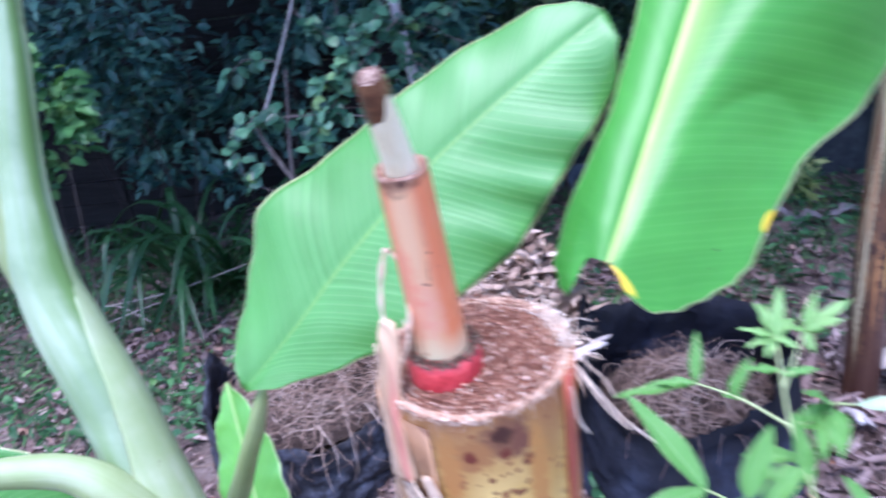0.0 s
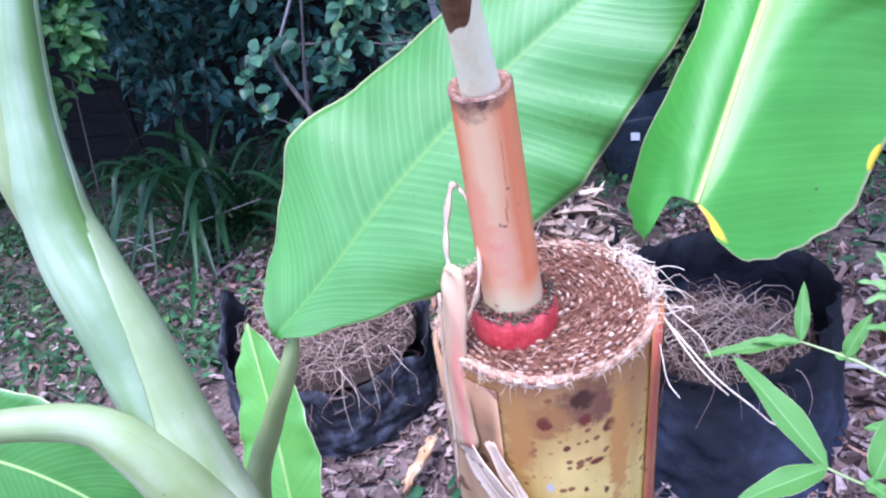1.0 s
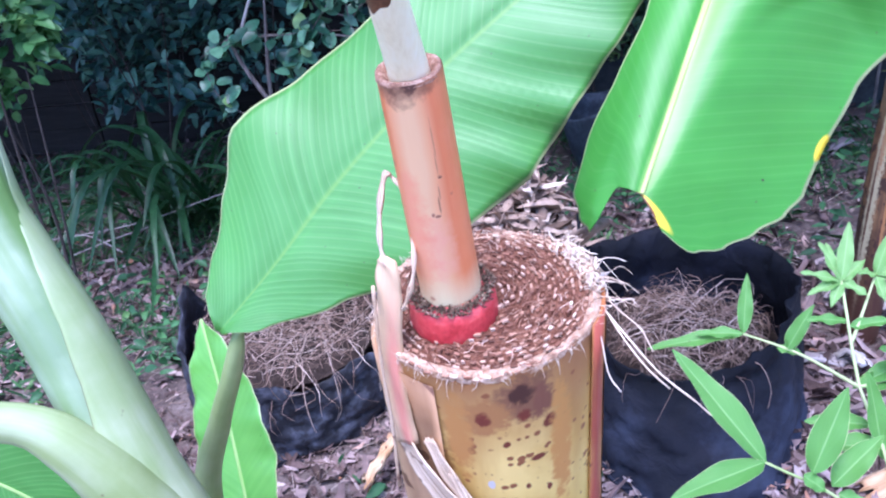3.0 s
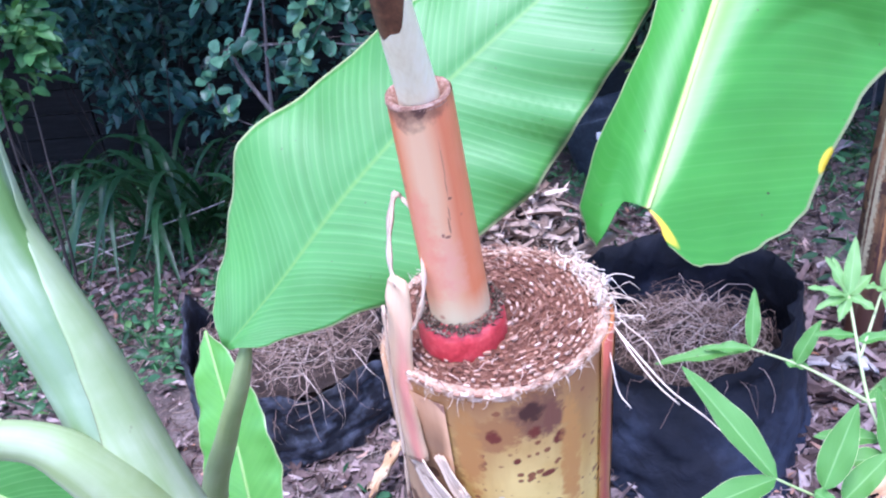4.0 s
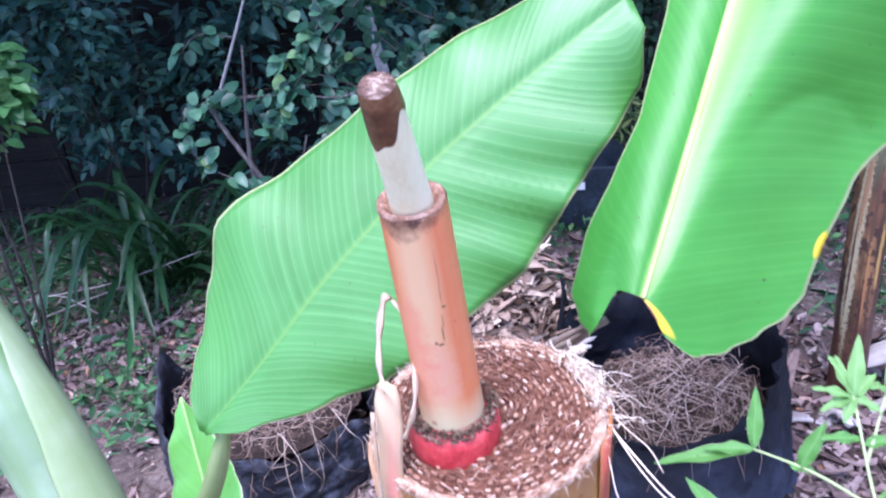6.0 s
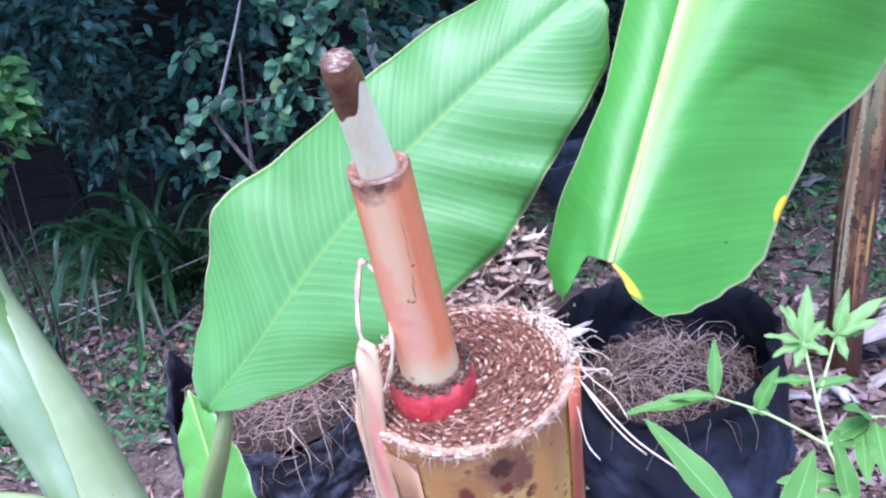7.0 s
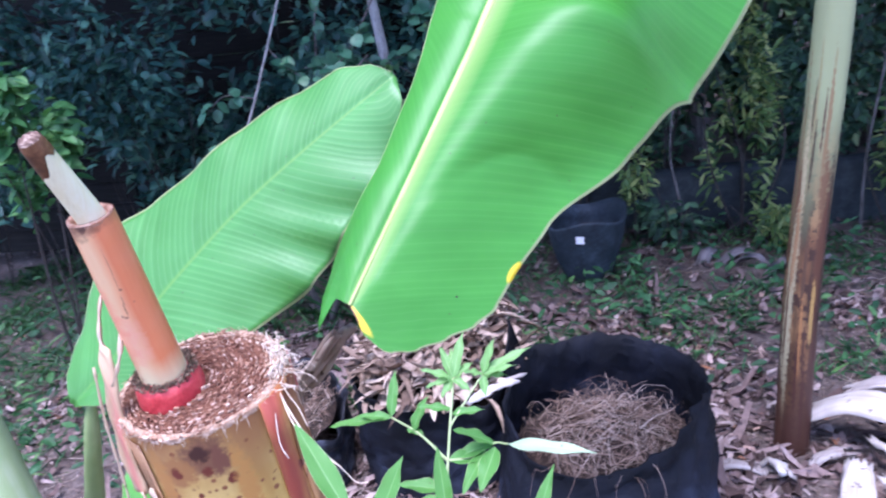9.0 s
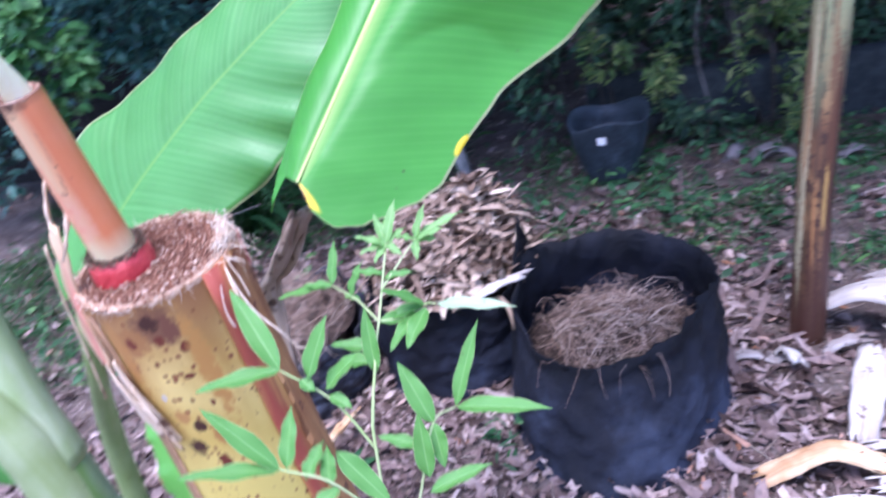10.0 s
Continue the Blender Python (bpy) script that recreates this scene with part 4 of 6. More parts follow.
# flower stalk in the middle
P0, P1, P2 = Vector((0.0915, 0.727, 0.955)), Vector((0.085, 0.691, 1.137)), Vector((0.080, 0.655, 1.208))
low = P0.lerp(P1, 0.03)
acc = Acc()
acc.tube([P0 - AX * 0.020, P0 - AX * 0.004, P0 + AX * 0.008, P0 + AX * 0.016, P0 + AX * 0.019], [0.0315, 0.0315, 0.0305, 0.0285, 0.020], 40)
part("red_collar", acc, M["red"], stump, "raw red ring at the base of the stalk")
acc = Acc()
for k in range(900):
    a = RNG.uniform(0, 2 * math.pi)
    r = RNG.uniform(0.0205, 0.0295)
    rd = EX * math.cos(a) + EY * math.sin(a)
    p = P0 + AX * (0.0165 + 0.003 * math.sin((r - 0.0205) / 0.009 * 3.1)) + rd * r
    strand(acc, p, p + rd * RNG.normal(0, 0.0016) + AX.cross(rd) * RNG.normal(0, 0.0016) + AX * RNG.uniform(0.0002, 0.0026), (0, 0, 0), RNG.uniform(0.0004, 0.0009), 4, 3, 0.0008)
tagged(part("fibre_ring", acc, M["dark_ring"], stump, "dark fibre ring round the stalk"), kind="stuff")
acc = Acc()
n = 26
acc.tube([P0.lerp(P1, 0.02 + 0.98 * i / (n - 1)) for i in range(n)], [0.0212 - 0.0022 * i / (n - 1) for i in range(n)], 48, caps=False,
         shape=lambda a, q: 1 + 0.012 * math.sin(3 * a + 2 * q) + 0.02 * math.cos(a - 2.0))
axis2 = (P1 - P0).normalized()
part("stalk_sheath", acc, M["flower_stalk"], stump, "orange-pink skin of the cut flower stalk")
acc = Acc()
s1 = axis2.cross(Vector((0, 0.3, 1))).normalized()
s2 = s1.cross(axis2)
rows = []
for r, h in ((0.0191, -0.002), (0.0188, 0.0010), (0.0168, 0.0015), (0.0140, -0.001), (0.0115, -0.004)):
    rows.append([P1 + (s1 * math.cos(t) + s2 * math.sin(t)) * r + axis2 * (h + 0.0010 * noise.noise((math.cos(t) * 4, math.sin(t) * 4, r * 400))) for t in np.linspace(0, 2 * math.pi, 40, endpoint=False)])
acc.grid(rows, close=True)
part("cut_ring", acc, M["cut_pale"], stump, "pale pink cut edge of the sheath")
acc = Acc()
pts = spline([P1 - axis2 * 0.01, P1, P1.lerp(P2, 0.5), P1.lerp(P2, 0.93)], 16)
acc.tube(pts, [0.0129 - 0.0032 * i / 15 for i in range(16)], 32)
part("core", acc, M["ivory"], stump, "smooth ivory inner stalk")
acc = Acc()
axis3 = (P2 - P1).normalized()
t1 = axis3.cross(Vector((1, 0, 0))).normalized()
t2 = t1.cross(axis3)
rows = []
TURN = np.linspace(0, 2 * math.pi, 48, endpoint=False)
for r, h in ((0.0104, -1.0), (0.0107, -0.92), (0.0103, -0.5), (0.0099, -0.1), (0.0090, 0.12)):
    rows.append([])
    for t in TURN:
        drop = 0.021 * h * (1 + (0.38 * math.sin(t + 3.6) + 0.22 * math.sin(2 * t + 0.7) + 0.14 * math.sin(5 * t) if h < -0.3 else 0))
        rows[-1].append(P2 + (t1 * math.cos(t) + t2 * math.sin(t)) * r + axis3 * drop)
acc.grid(rows, close=True)
part("browned_tip", acc, M["tip_brown"], stump, "glossy brown skin of the cut tip")
acc = Acc()
rows = [[P2 + (t1 * math.cos(t) + t2 * math.sin(t)) * r + axis3 * (0.021 * h + 0.0003 * math.sin(9 * t + r * 2000)) for t in TURN] for r, h in ((0.0090, 0.12), (0.0080, 0.19), (0.0066, 0.20), (0.0052, 0.25), (0.0038, 0.22), (0.0020, 0.28), (0.0003, 0.27))]
acc.grid(rows, close=True)
part("tip_face", acc, M["tip_face"], stump, "dark cut tip with pale scratches")


# ---- broad leaves ----
def broad_leaf(mid, side, nrm_hint, wl, wr, nu=70, nv=13, fold_l=0.0, fold_r=0.0, curl_l=0.0, curl_r=0.0, ripple=0.004, sweep=0.0, waves=5.0, seed=0.0, extra=None, crowd=1.0):
    """A banana leaf on a rib line: wl and wr are half-width profiles, fold angles lift the halves, curl bends them."""
    fine = even(spline(mid, 300), 600)
    place = [(i / (nu - 1)) ** crowd for i in range(nu)]
    pts = [fine[int(q * 598)].lerp(fine[int(q * 598) + 1], q * 598 - int(q * 598)) for q in place]
    acc = Acc()
    rows, uvs, run = [], [], 0.0
    for i, p in enumerate(pts):
        q = place[i]
        t = (pts[min(i + 1, nu - 1)] - pts[max(i - 1, 0)]).normalized()
        s = Vector(side)
        s = (s - t * s.dot(t)).normalized()
        n = t.cross(s)
        if n.dot(Vector(nrm_hint)) < 0:
            n = -n
        if i:
            run += (p - pts[i - 1]).length
        rows.append([])
        uvs.append([])
        for j in range(2 * nv + 1):
            v = j / nv - 1
            k = abs(v)
            w = ease(wr if v > 0 else wl, q)
            fold, curl = (fold_r, curl_r) if v > 0 else (fold_l, curl_l)
            d = w * k
            ang = fold(q) if callable(fold) else fold
            ang += (curl(q) if callable(curl) else curl) * k
            wave = ripple * k * k * (math.sin(q * waves * 6.28 + 2.0 * (v > 0) + seed) + 0.5 * math.sin(q * waves * 15 + seed * 3))
            groove = 0.0022 * math.exp(-d * d / 0.00004)
            pos = p + s * (math.copysign(d, v) * math.cos(ang)) + n * (d * math.sin(ang) + wave - groove) + t * (sweep(q, v) if callable(sweep) else sweep) * d
            if extra:
                pos += extra(q, v, w) * n
            rows[-1].append(pos)
            uvs[-1].append((run * 10, v * 0.5 + 0.5))
    acc.grid(rows, uvs)
    return acc, pts


def thicken(ob, t=0.0007):
    m = ob.modifiers.new("thick", "SOLIDIFY")
    m.thickness, m.offset = t, 0.0
    return ob


AO, AD, AN, AV = Vector((-0.169, 0.914, 0.816)), Vector((0.762, 0.2386, 0.602)), Vector((-0.138, -0.849, 0.511)), Vector((-0.633, 0.472, 0.614))
sucker = thing("banana_sucker", (-0.26, 0.98, ground_z(-0.26, 0.98)), "young pale green banana plant with a broad fresh leaf", "banana plant")
mid = [AO + AD * u + AV * v for u, v in ((0.0, 0.0), (0.09, 0.008), (0.185, 0.021), (0.26, 0.026), (0.33, 0.028), (0.39, 0.025), (0.47, 0.018), (0.575, 0.006))]
up_w = [(0, 0.004), (0.026, 0.035), (0.09, 0.065), (0.20, 0.100), (0.285, 0.131), (0.32, 0.128), (0.42, 0.110), (0.62, 0.090), (0.76, 0.081), (0.91, 0.059), (0.974, 0.032), (1, 0.004)]
dn_w = [(0, 0.004), (0.06, 0.034), (0.18, 0.076), (0.26, 0.106), (0.34, 0.117), (0.48, 0.128), (0.58, 0.134), (0.68, 0.118), (0.83, 0.094), (0.93, 0.070), (0.985, 0.034), (1, 0.004)]


def a_shape(q, v, w):
    """Soft cross waves between the side veins, and a lifted shoulder."""
    k = abs(v)
    run = q * 0.6 - k * w * 0.9
    soft = 0.0003 * math.sin(run * 190) * math.sin(run * 61 + 1.3 * v) * min(1, 4 * k)
    if v > 0:
        soft += 0.0013 * math.sin(run * 47 + 2 + math.sin(run * 17)) * k ** 1.3
    else:
        soft += 0.0060 * math.sin(run * 60 + 0.6 + 1.2 * math.sin(run * 19)) * k ** 1.25 * ease([(0, 0.2), (0.35, 0.5), (0.6, 1.0), (1, 1.0)], q)
    lift = 0.007 * math.exp(-((q - 0.27) / 0.09) ** 2) * max(0, v) ** 2 - 0.012 * math.exp(-((q - 0.66) / 0.12) ** 2) * max(0, -v) ** 1.5
    return soft + lift


acc, rib = broad_leaf(mid, AV, AN, dn_w, up_w, fold_l=0.10, fold_r=0.08, curl_l=-0.20, curl_r=-0.24, ripple=0.0035, waves=3.0, extra=a_shape)
blade = thicken(part("broad_leaf", acc, M["leaf_a"], sucker, "large fresh green leaf blade"))
acc = Acc()
acc.tube([p - AN * 0.0085 for p in rib], [0.0055 - 0.0045 * i / len(rib) for i in range(len(rib))], 8)
part("leaf_rib", acc, M["rib"], blade)
pet = even(spline([(-0.152, 0.932, 0.820), (-0.155, 0.926, 0.802), (-0.181, 0.942, 0.740), (-0.225, 0.975, 0.650), (-0.300, 1.030, 0.474), (-0.305, 1.02, 0.25), (-0.26, 0.95, 0.08)], 90), 44)
acc = Acc()
acc.tube(pet, [ease([(0, 0.003), (0.04, 0.0085), (0.10, 0.0105), (0.5, 0.018), (1, 0.024)], i / 43) for i in range(44)], 20, shape=lambda a, q: 1 + 0.03 * math.cos(2 * a))
part("petiole", acc, M["petiole"], sucker, "thick grey-green leaf stalk")

MAIN = [(-0.26, 0.98, -0.08), (-0.225, 0.90, 0.2), (-0.234, 0.865, 0.45), (-0.254, 0.862, 0.588), (-0.277, 0.87, 0.674), (-0.317, 0.895, 0.82), (-0.351, 0.915, 0.909), (-0.369, 0.93, 0.979), (-0.372, 0.957, 1.083), (-0.363, 0.985, 1.187), (-0.355, 1.02, 1.30), (-0.30, 1.10, 1.55)]
GIRTH = [(0, 0.056), (0.27, 0.044), (0.36, 0.0405), (0.45, 0.038), (0.54, 0.0355), (0.63, 0.030), (0.72, 0.0225), (0.81, 0.019), (0.9, 0.017), (1, 0.012)]
acc = Acc()
acc.tube(spline(MAIN, 70), [ease(GIRTH, i / 69) for i in range(70)], 32, shape=lambda a, q: 1 + 0.05 * math.cos(2 * a + 1) + 0.02 * math.sin(5 * a))
part("pseudostem", acc, M["stalk"], sucker, "pale waxy leaf sheaths")
acc = Acc()
line = spline(MAIN, 70)
EDGE = [(0, 240), (0.21, 220), (0.32, 190), (0.43, 168), (0.54, 152), (0.64, 140), (0.75, 128), (0.86, 112), (1, 92)]
acc.wrap(line[18:69], [ease(GIRTH, i / 69) + 0.0005 for i in range(18, 69)], lambda q: radians(20 + 10 * q), lambda q: radians(ease(EDGE, min(1.0, q * 1.75))), 24, 0.0022)
rim_line = [Vector(acc.v[k * 25 + 24]) for k in range(2, 16)]
thicken(part("inner_sheath", acc, M["stalk_white"], sucker, "whitish overlapping sheath edge"), 0.0024)
acc = Acc()
acc.tube(rim_line, [0.0011 * math.sin(0.4 + 2.6 * k / 13) for k in range(14)], 6)
part("sheath_edge", acc, M["sheath_line"], sucker, "thin browned sheath edge")
acc = Acc()
low_line = even(spline([(-0.235, 0.895, 0.12), (-0.236, 0.862, 0.40), (-0.251, 0.852, 0.56), (-0.274, 0.843, 0.663), (-0.308, 0.834, 0.738), (-0.345, 0.830, 0.777), (-0.40, 0.815, 0.795), (-0.47, 0.795, 0.80), (-0.56, 0.78, 0.79)], 120), 60)
acc.tube(low_line, [ease([(0, 0.058), (0.45, 0.047), (0.56, 0.043), (0.63, 0.036), (0.70, 0.028), (0.76, 0.021), (0.85, 0.017), (1, 0.013)], i / 59) for i in range(60)], 28, shape=lambda a, q: 1 + 0.05 * math.cos(2 * a + 1) + 0.01 * math.sin(5 * a))
part("side_petiole", acc, M["stalk_yellow"], sucker, "arching yellow-green leaf stalk")
acc = Acc()
acc.tube(spline([(-0.355, 0.935, 0.86), (-0.385, 0.936, 0.93), (-0.398, 0.940, 1.016), (-0.402, 0.955, 1.077), (-0.405, 0.965, 1.143), (-0.415, 0.985, 1.28)], 26), [0.010 + 0.013 * math.sin(min(1, i / 14) * 1.57) for i in range(26)], 18)
part("upper_sheath", acc, M["stalk_yellow"], sucker, "yellowish sheath of the next leaf")
acc, rib = broad_leaf([(-0.80, 0.99, 0.66), (-0.735, 1.0, 0.635), (-0.673, 1.0, 0.600), (-0.584, 1.0, 0.555), (-0.51, 1.0, 0.49), (-0.46, 1.0, 0.40)], (0.5, 0.3, 0.8), (0, -0.7, 0.7),
                      [(0, 0.09), (0.5, 0.10), (0.9, 0.05), (1, 0.004)], [(0, 0.10), (0.5, 0.105), (0.85, 0.06), (1, 0.004)], nu=40, nv=8)
low_blade = thicken(part("lower_leaf", acc, M["leaf_a"], sucker, "drooping lower leaf blade"))
acc = Acc()
acc.tube([p + Vector((0, 0.002, -0.003)) for p in rib], 0.003, 6)
part("leaf_rib", acc, M["rib_green"], low_blade)

shoot = thing("banana_shoot", (-0.33, 1.20, ground_z(-0.33, 1.2)), "small bright green banana shoot beside the larger plant", "banana plant")
acc, rib = broad_leaf([(-0.325, 1.17, 0.12), (-0.338, 1.20, 0.25), (-0.362, 1.27, 0.38), (-0.390, 1.335, 0.475), (-0.409, 1.377, 0.531)], (0.9, -0.25, 0.2), (0, -0.7, 0.7),
                      [(0, 0.02), (0.2, 0.060), (0.5, 0.075), (0.8, 0.050), (0.95, 0.02), (1, 0.003)], [(0, 0.02), (0.2, 0.065), (0.5, 0.088), (0.75, 0.070), (0.92, 0.032), (1, 0.003)], nu=44, nv=8, fold_l=0.15, fold_r=0.12)
sb = thicken(part("leaf_blade", acc, M["leaf_c"], shoot))
acc = Acc()
acc.tube([p + Vector((0, 0.002, -0.002)) for p in rib], 0.003, 6)
part("leaf_rib", acc, M["rib_green"], sb)
acc = Acc()
acc.tube(spline([(-0.33, 1.20, -0.09), (-0.33, 1.19, 0.02), (-0.325, 1.17, 0.14)], 10), [0.022] * 4 + [0.017] * 3 + [0.008] * 3, 12)
part("shoot_stem", acc, M["stalk_yellow"], shoot)

# ---- taller banana plant with the hanging leaf ----
plant = thing("banana_plant", (0.938, 1.945, 0.0), "banana plant with a brown peeling stem and a big hanging leaf", "banana plant")
STEM = spline([(0.938, 1.945, -0.05), (0.941, 1.950, 0.10), (0.946, 1.958, 0.35), (0.962, 1.972, 0.60), (0.995, 2.00, 1.0), (1.02, 2.04, 1.5), (1.03, 2.05, 1.85)], 50)
acc = Acc()
acc.tube(STEM, [0.0440 - 0.009 * (i / 49) for i in range(50)], 28, shape=lambda a, q: 1 + 0.05 * math.sin(2 * a + 4 * q) + 0.03 * math.sin(5 * a + 9 * q) + 0.05 * noise.noise((a * 2, q * 40, 0)))
part("stem", acc, M["banana_dry"], plant, "brown and yellow stem with dark rotten streaks")
BO, BD, BN, BV = Vector((0.240, 0.842, 0.980)), Vector((0.3896, 0.6296, 0.6722)), Vector((-0.352, 0.776, -0.523)), Vector((0.851, 0.033, -0.524))
mid = [BO + BD * u for u in (-0.005, 0.1, 0.2, 0.3, 0.42)] + [Vector((0.50, 1.22, 1.36)), Vector((0.62, 1.42, 1.50)), Vector((0.76, 1.66, 1.60))]
wr = [(u / 1.165, w) for u, w in ((0, 0.026), (0.005, 0.058), (0.012, 0.082), (0.022, 0.104), (0.038, 0.126), (0.06, 0.139), (0.1, 0.143), (0.17, 0.157), (0.27, 0.207), (0.41, 0.262), (0.5, 0.262), (0.8, 0.24), (1.08, 0.13), (1.165, 0.02))]
wl = [(u / 1.165, w) for u, w in ((0, 0.040), (0.012, 0.052), (0.027, 0.062), (0.057, 0.061), (0.1, 0.053), (0.155, 0.046), (0.243, 0.052), (0.36, 0.070), (0.6, 0.14), (0.9, 0.19), (1.1, 0.10), (1.165, 0.02))]


def b_shape(q, v, w):
    """A raised strip beside the rib, a crease where the blade starts to droop, soft cross waves."""
    k = abs(v)
    run = q * 1.165 - k * w * 0.9
    soft = 0.0002 * math.sin(run * 170) * math.sin(run * 53 + v) * min(1, 4 * k) + 0.0010 * math.sin(run * 40 + v) * k
    d = k * w
    if v > 0:
        u = q * 1.165
        d0 = 0.014 + 0.15 * min(u, 0.36)
        high = 0.52 * d0 * ease([(0, 0.1), (0.03, 0.7), (0.10, 1.0), (0.27, 1.0), (0.31, 0.75), (0.39, 0.15), (1, 0.1)], q)
        fold = high * (math.sin(1.571 * d / d0) if d < d0 else 0.5 + 0.5 * math.cos(math.pi * min(1.0, (d - d0) / (w - d0 + 0.001))))
        # a cross fold: the blade above it lies flat, the blade below it hangs
        crest = 0.385 - (11.0 if d < 0.115 else 3.8) * (d - 0.115) ** 2
        under = max(0.0, crest - u)
        hang_off = max(0.0, 1 - under * under / (under + 0.012) / 0.15) if u < crest else math.exp(-((u - crest) / 0.13) ** 2)
        bulge = 0.058 * hang_off * math.exp(-((d - 0.12) / (0.085 if d < 0.12 else 0.10)) ** 2)
        sag = -0.035 * max(0.0, (d - 0.09) / 0.17) ** 1.5 * ease([(0, 0.0), (0.2, 0.2), (0.4, 1.0), (1, 1.0)], q)
        return soft + fold + bulge + sag
    ridge = 0.0050 * math.exp(-((d - 0.028) / 0.024) ** 2) * min(1.0, q / 0.03) * (1.0 if q < 0.3 else 0.5)
    tuck = -0.9 * max(0.0, d - 0.040) * math.exp(-(q / 0.10) ** 2)
    return soft + ridge + tuck


def b_sweep(q, v):
    """Both lobes reach past the end of the rib."""
    if v > 0:
        return -0.85 * math.exp(-q / 0.010)
    k = min(1.0, max(0.0, (-v - 0.50) / 0.30))
    return (0.10 - 1.0 * k * k * (3 - 2 * k)) * math.exp(-q / 0.03)


acc, rib = broad_leaf(mid, BV, -BN, wl, wr, nu=180, nv=30, crowd=1.6, fold_l=-0.32, fold_r=0.0, curl_l=lambda q: -0.30 - 0.52 * math.exp(-(q / 0.07) ** 2), curl_r=0.0, ripple=0.0016, waves=5.0, sweep=b_sweep, extra=b_shape)
hang = thicken(part("hanging_leaf", acc, M["leaf_b"], plant, "big bright green hanging leaf with yellow torn margin"))
acc = Acc()
acc.tube([p + BN * 0.0005 for p in rib], [0.0018 + 0.0042 * min(1, (i / 179) ** 1.6 * 2.6) for i in range(len(rib))], 10)
part("leaf_rib", acc, M["rib"], hang, "pale yellow rib")
acc = Acc()
acc.tube(spline([(0.74, 1.63, 1.59), (0.86, 1.82, 1.66), (0.97, 1.98, 1.72), (1.025, 2.05, 1.78)], 16), [0.010 + 0.010 * i / 15 for i in range(16)], 14)
part("petiole", acc, M["petiole"], plant)


# ---- grow bags ----
def grow_bag(cx, cy, r, rim, label, lobes, cloth="bag", top=(0.0, 0.0), foot=(1.0, 1.0), crumple=1.0):
    """A soft fabric bag: its mouth may lie off its foot, the foot may be wider than the mouth."""
    z0 = ground_z(cx, cy)
    bag = thing("grow_bag", (cx, cy, z0), label, "grow bag", "black grow bags")
    seg = 88

    def wall_at(a, q, inset):
        fx, fy = foot[0] + (1 - foot[0]) * min(1.0, q * 1.2), foot[1] + (1 - foot[1]) * min(1.0, q * 1.2)
        dent = 0.035 * math.sin(3 * a + lobes) + 0.02 * math.sin(5 * a + 2 * lobes) * q
        dent += crumple * (0.030 * noise.noise((math.cos(a) * 3 + cx, math.sin(a) * 3, q * 4)) + 0.022 * noise.noise((math.cos(a) * 6 + cx, math.sin(a) * 6, q * 9)) + 0.010 * math.sin(11 * q + 4 * math.sin(a * 2 + lobes)))
        crease = abs(noise.noise((math.cos(a) * 4 + cx, math.sin(a) * 4 + 5.0, q * 6)))
        w = r * (1 + dent - 0.045 * crumple * math.exp(-(crease / 0.10) ** 2)) - inset
        w *= 0.96 + 0.04 * math.sin(min(1.0, 0.2 + q) * 1.4)
        z = z0 - 0.01 + q * (rim(a) - z0 + 0.009 * noise.noise((math.cos(a) * 4 + cx, math.sin(a) * 4, 7.0)) + 0.006 * noise.noise((math.cos(a) * 9, math.sin(a) * 9, cx + 3.0)))
        w += q ** 3 * (0.012 * noise.noise((math.cos(a) * 5, math.sin(a) * 5, cx + 2)) + 0.007 * noise.noise((math.cos(a) * 10, math.sin(a) * 10, cx + 1.0)))
        return Vector((cx + top[0] * q + math.cos(a) * w * fx, cy + top[1] * q + math.sin(a) * w * fy, z))

    acc = Acc()
    rows = [[wall_at(2 * math.pi * j / seg, i / 24, 0.0) for j in range(seg)] for i in range(25)]
    rows += [[wall_at(2 * math.pi * j / seg, 1.0, d) + Vector((0, 0, 0.002)) for j in range(seg)] for d in (0.001, 0.004)]
    rows += [[wall_at(2 * math.pi * j / seg, 1 - i / 10, 0.005) for j in range(seg)] for i in range(1, 9)]
    acc.grid(rows, close=True)
    part("bag_wall", acc, M[cloth], bag)
    acc = Acc()
    acc.tube([wall_at(2 * math.pi * j / seg, 0.03, -0.003) for j in range(seg + 1)], 0.004, 5, caps=False)
    part("base_seam", acc, M["bag"], bag)
    return bag, z0


def bag_soil(cx, cy, r, z, label):
    acc = Acc()
    rows = []
    for i in range(12):
        q = 1 - i / 11.5
        rows.append([(cx + math.cos(a) * r * q, cy + math.sin(a) * r * q, z + 0.035 * (1 - q * q) + 0.012 * noise.noise((math.cos(a) * q * 3 + cx, math.sin(a) * q * 3, 4))) for a in np.linspace(0, 2 * math.pi, 40, endpoint=False)])
    acc.grid(rows, close=True)
    return solo("potting_soil", acc, M["soil"], label, "soil", kind="stuff", base=(cx, cy, z))


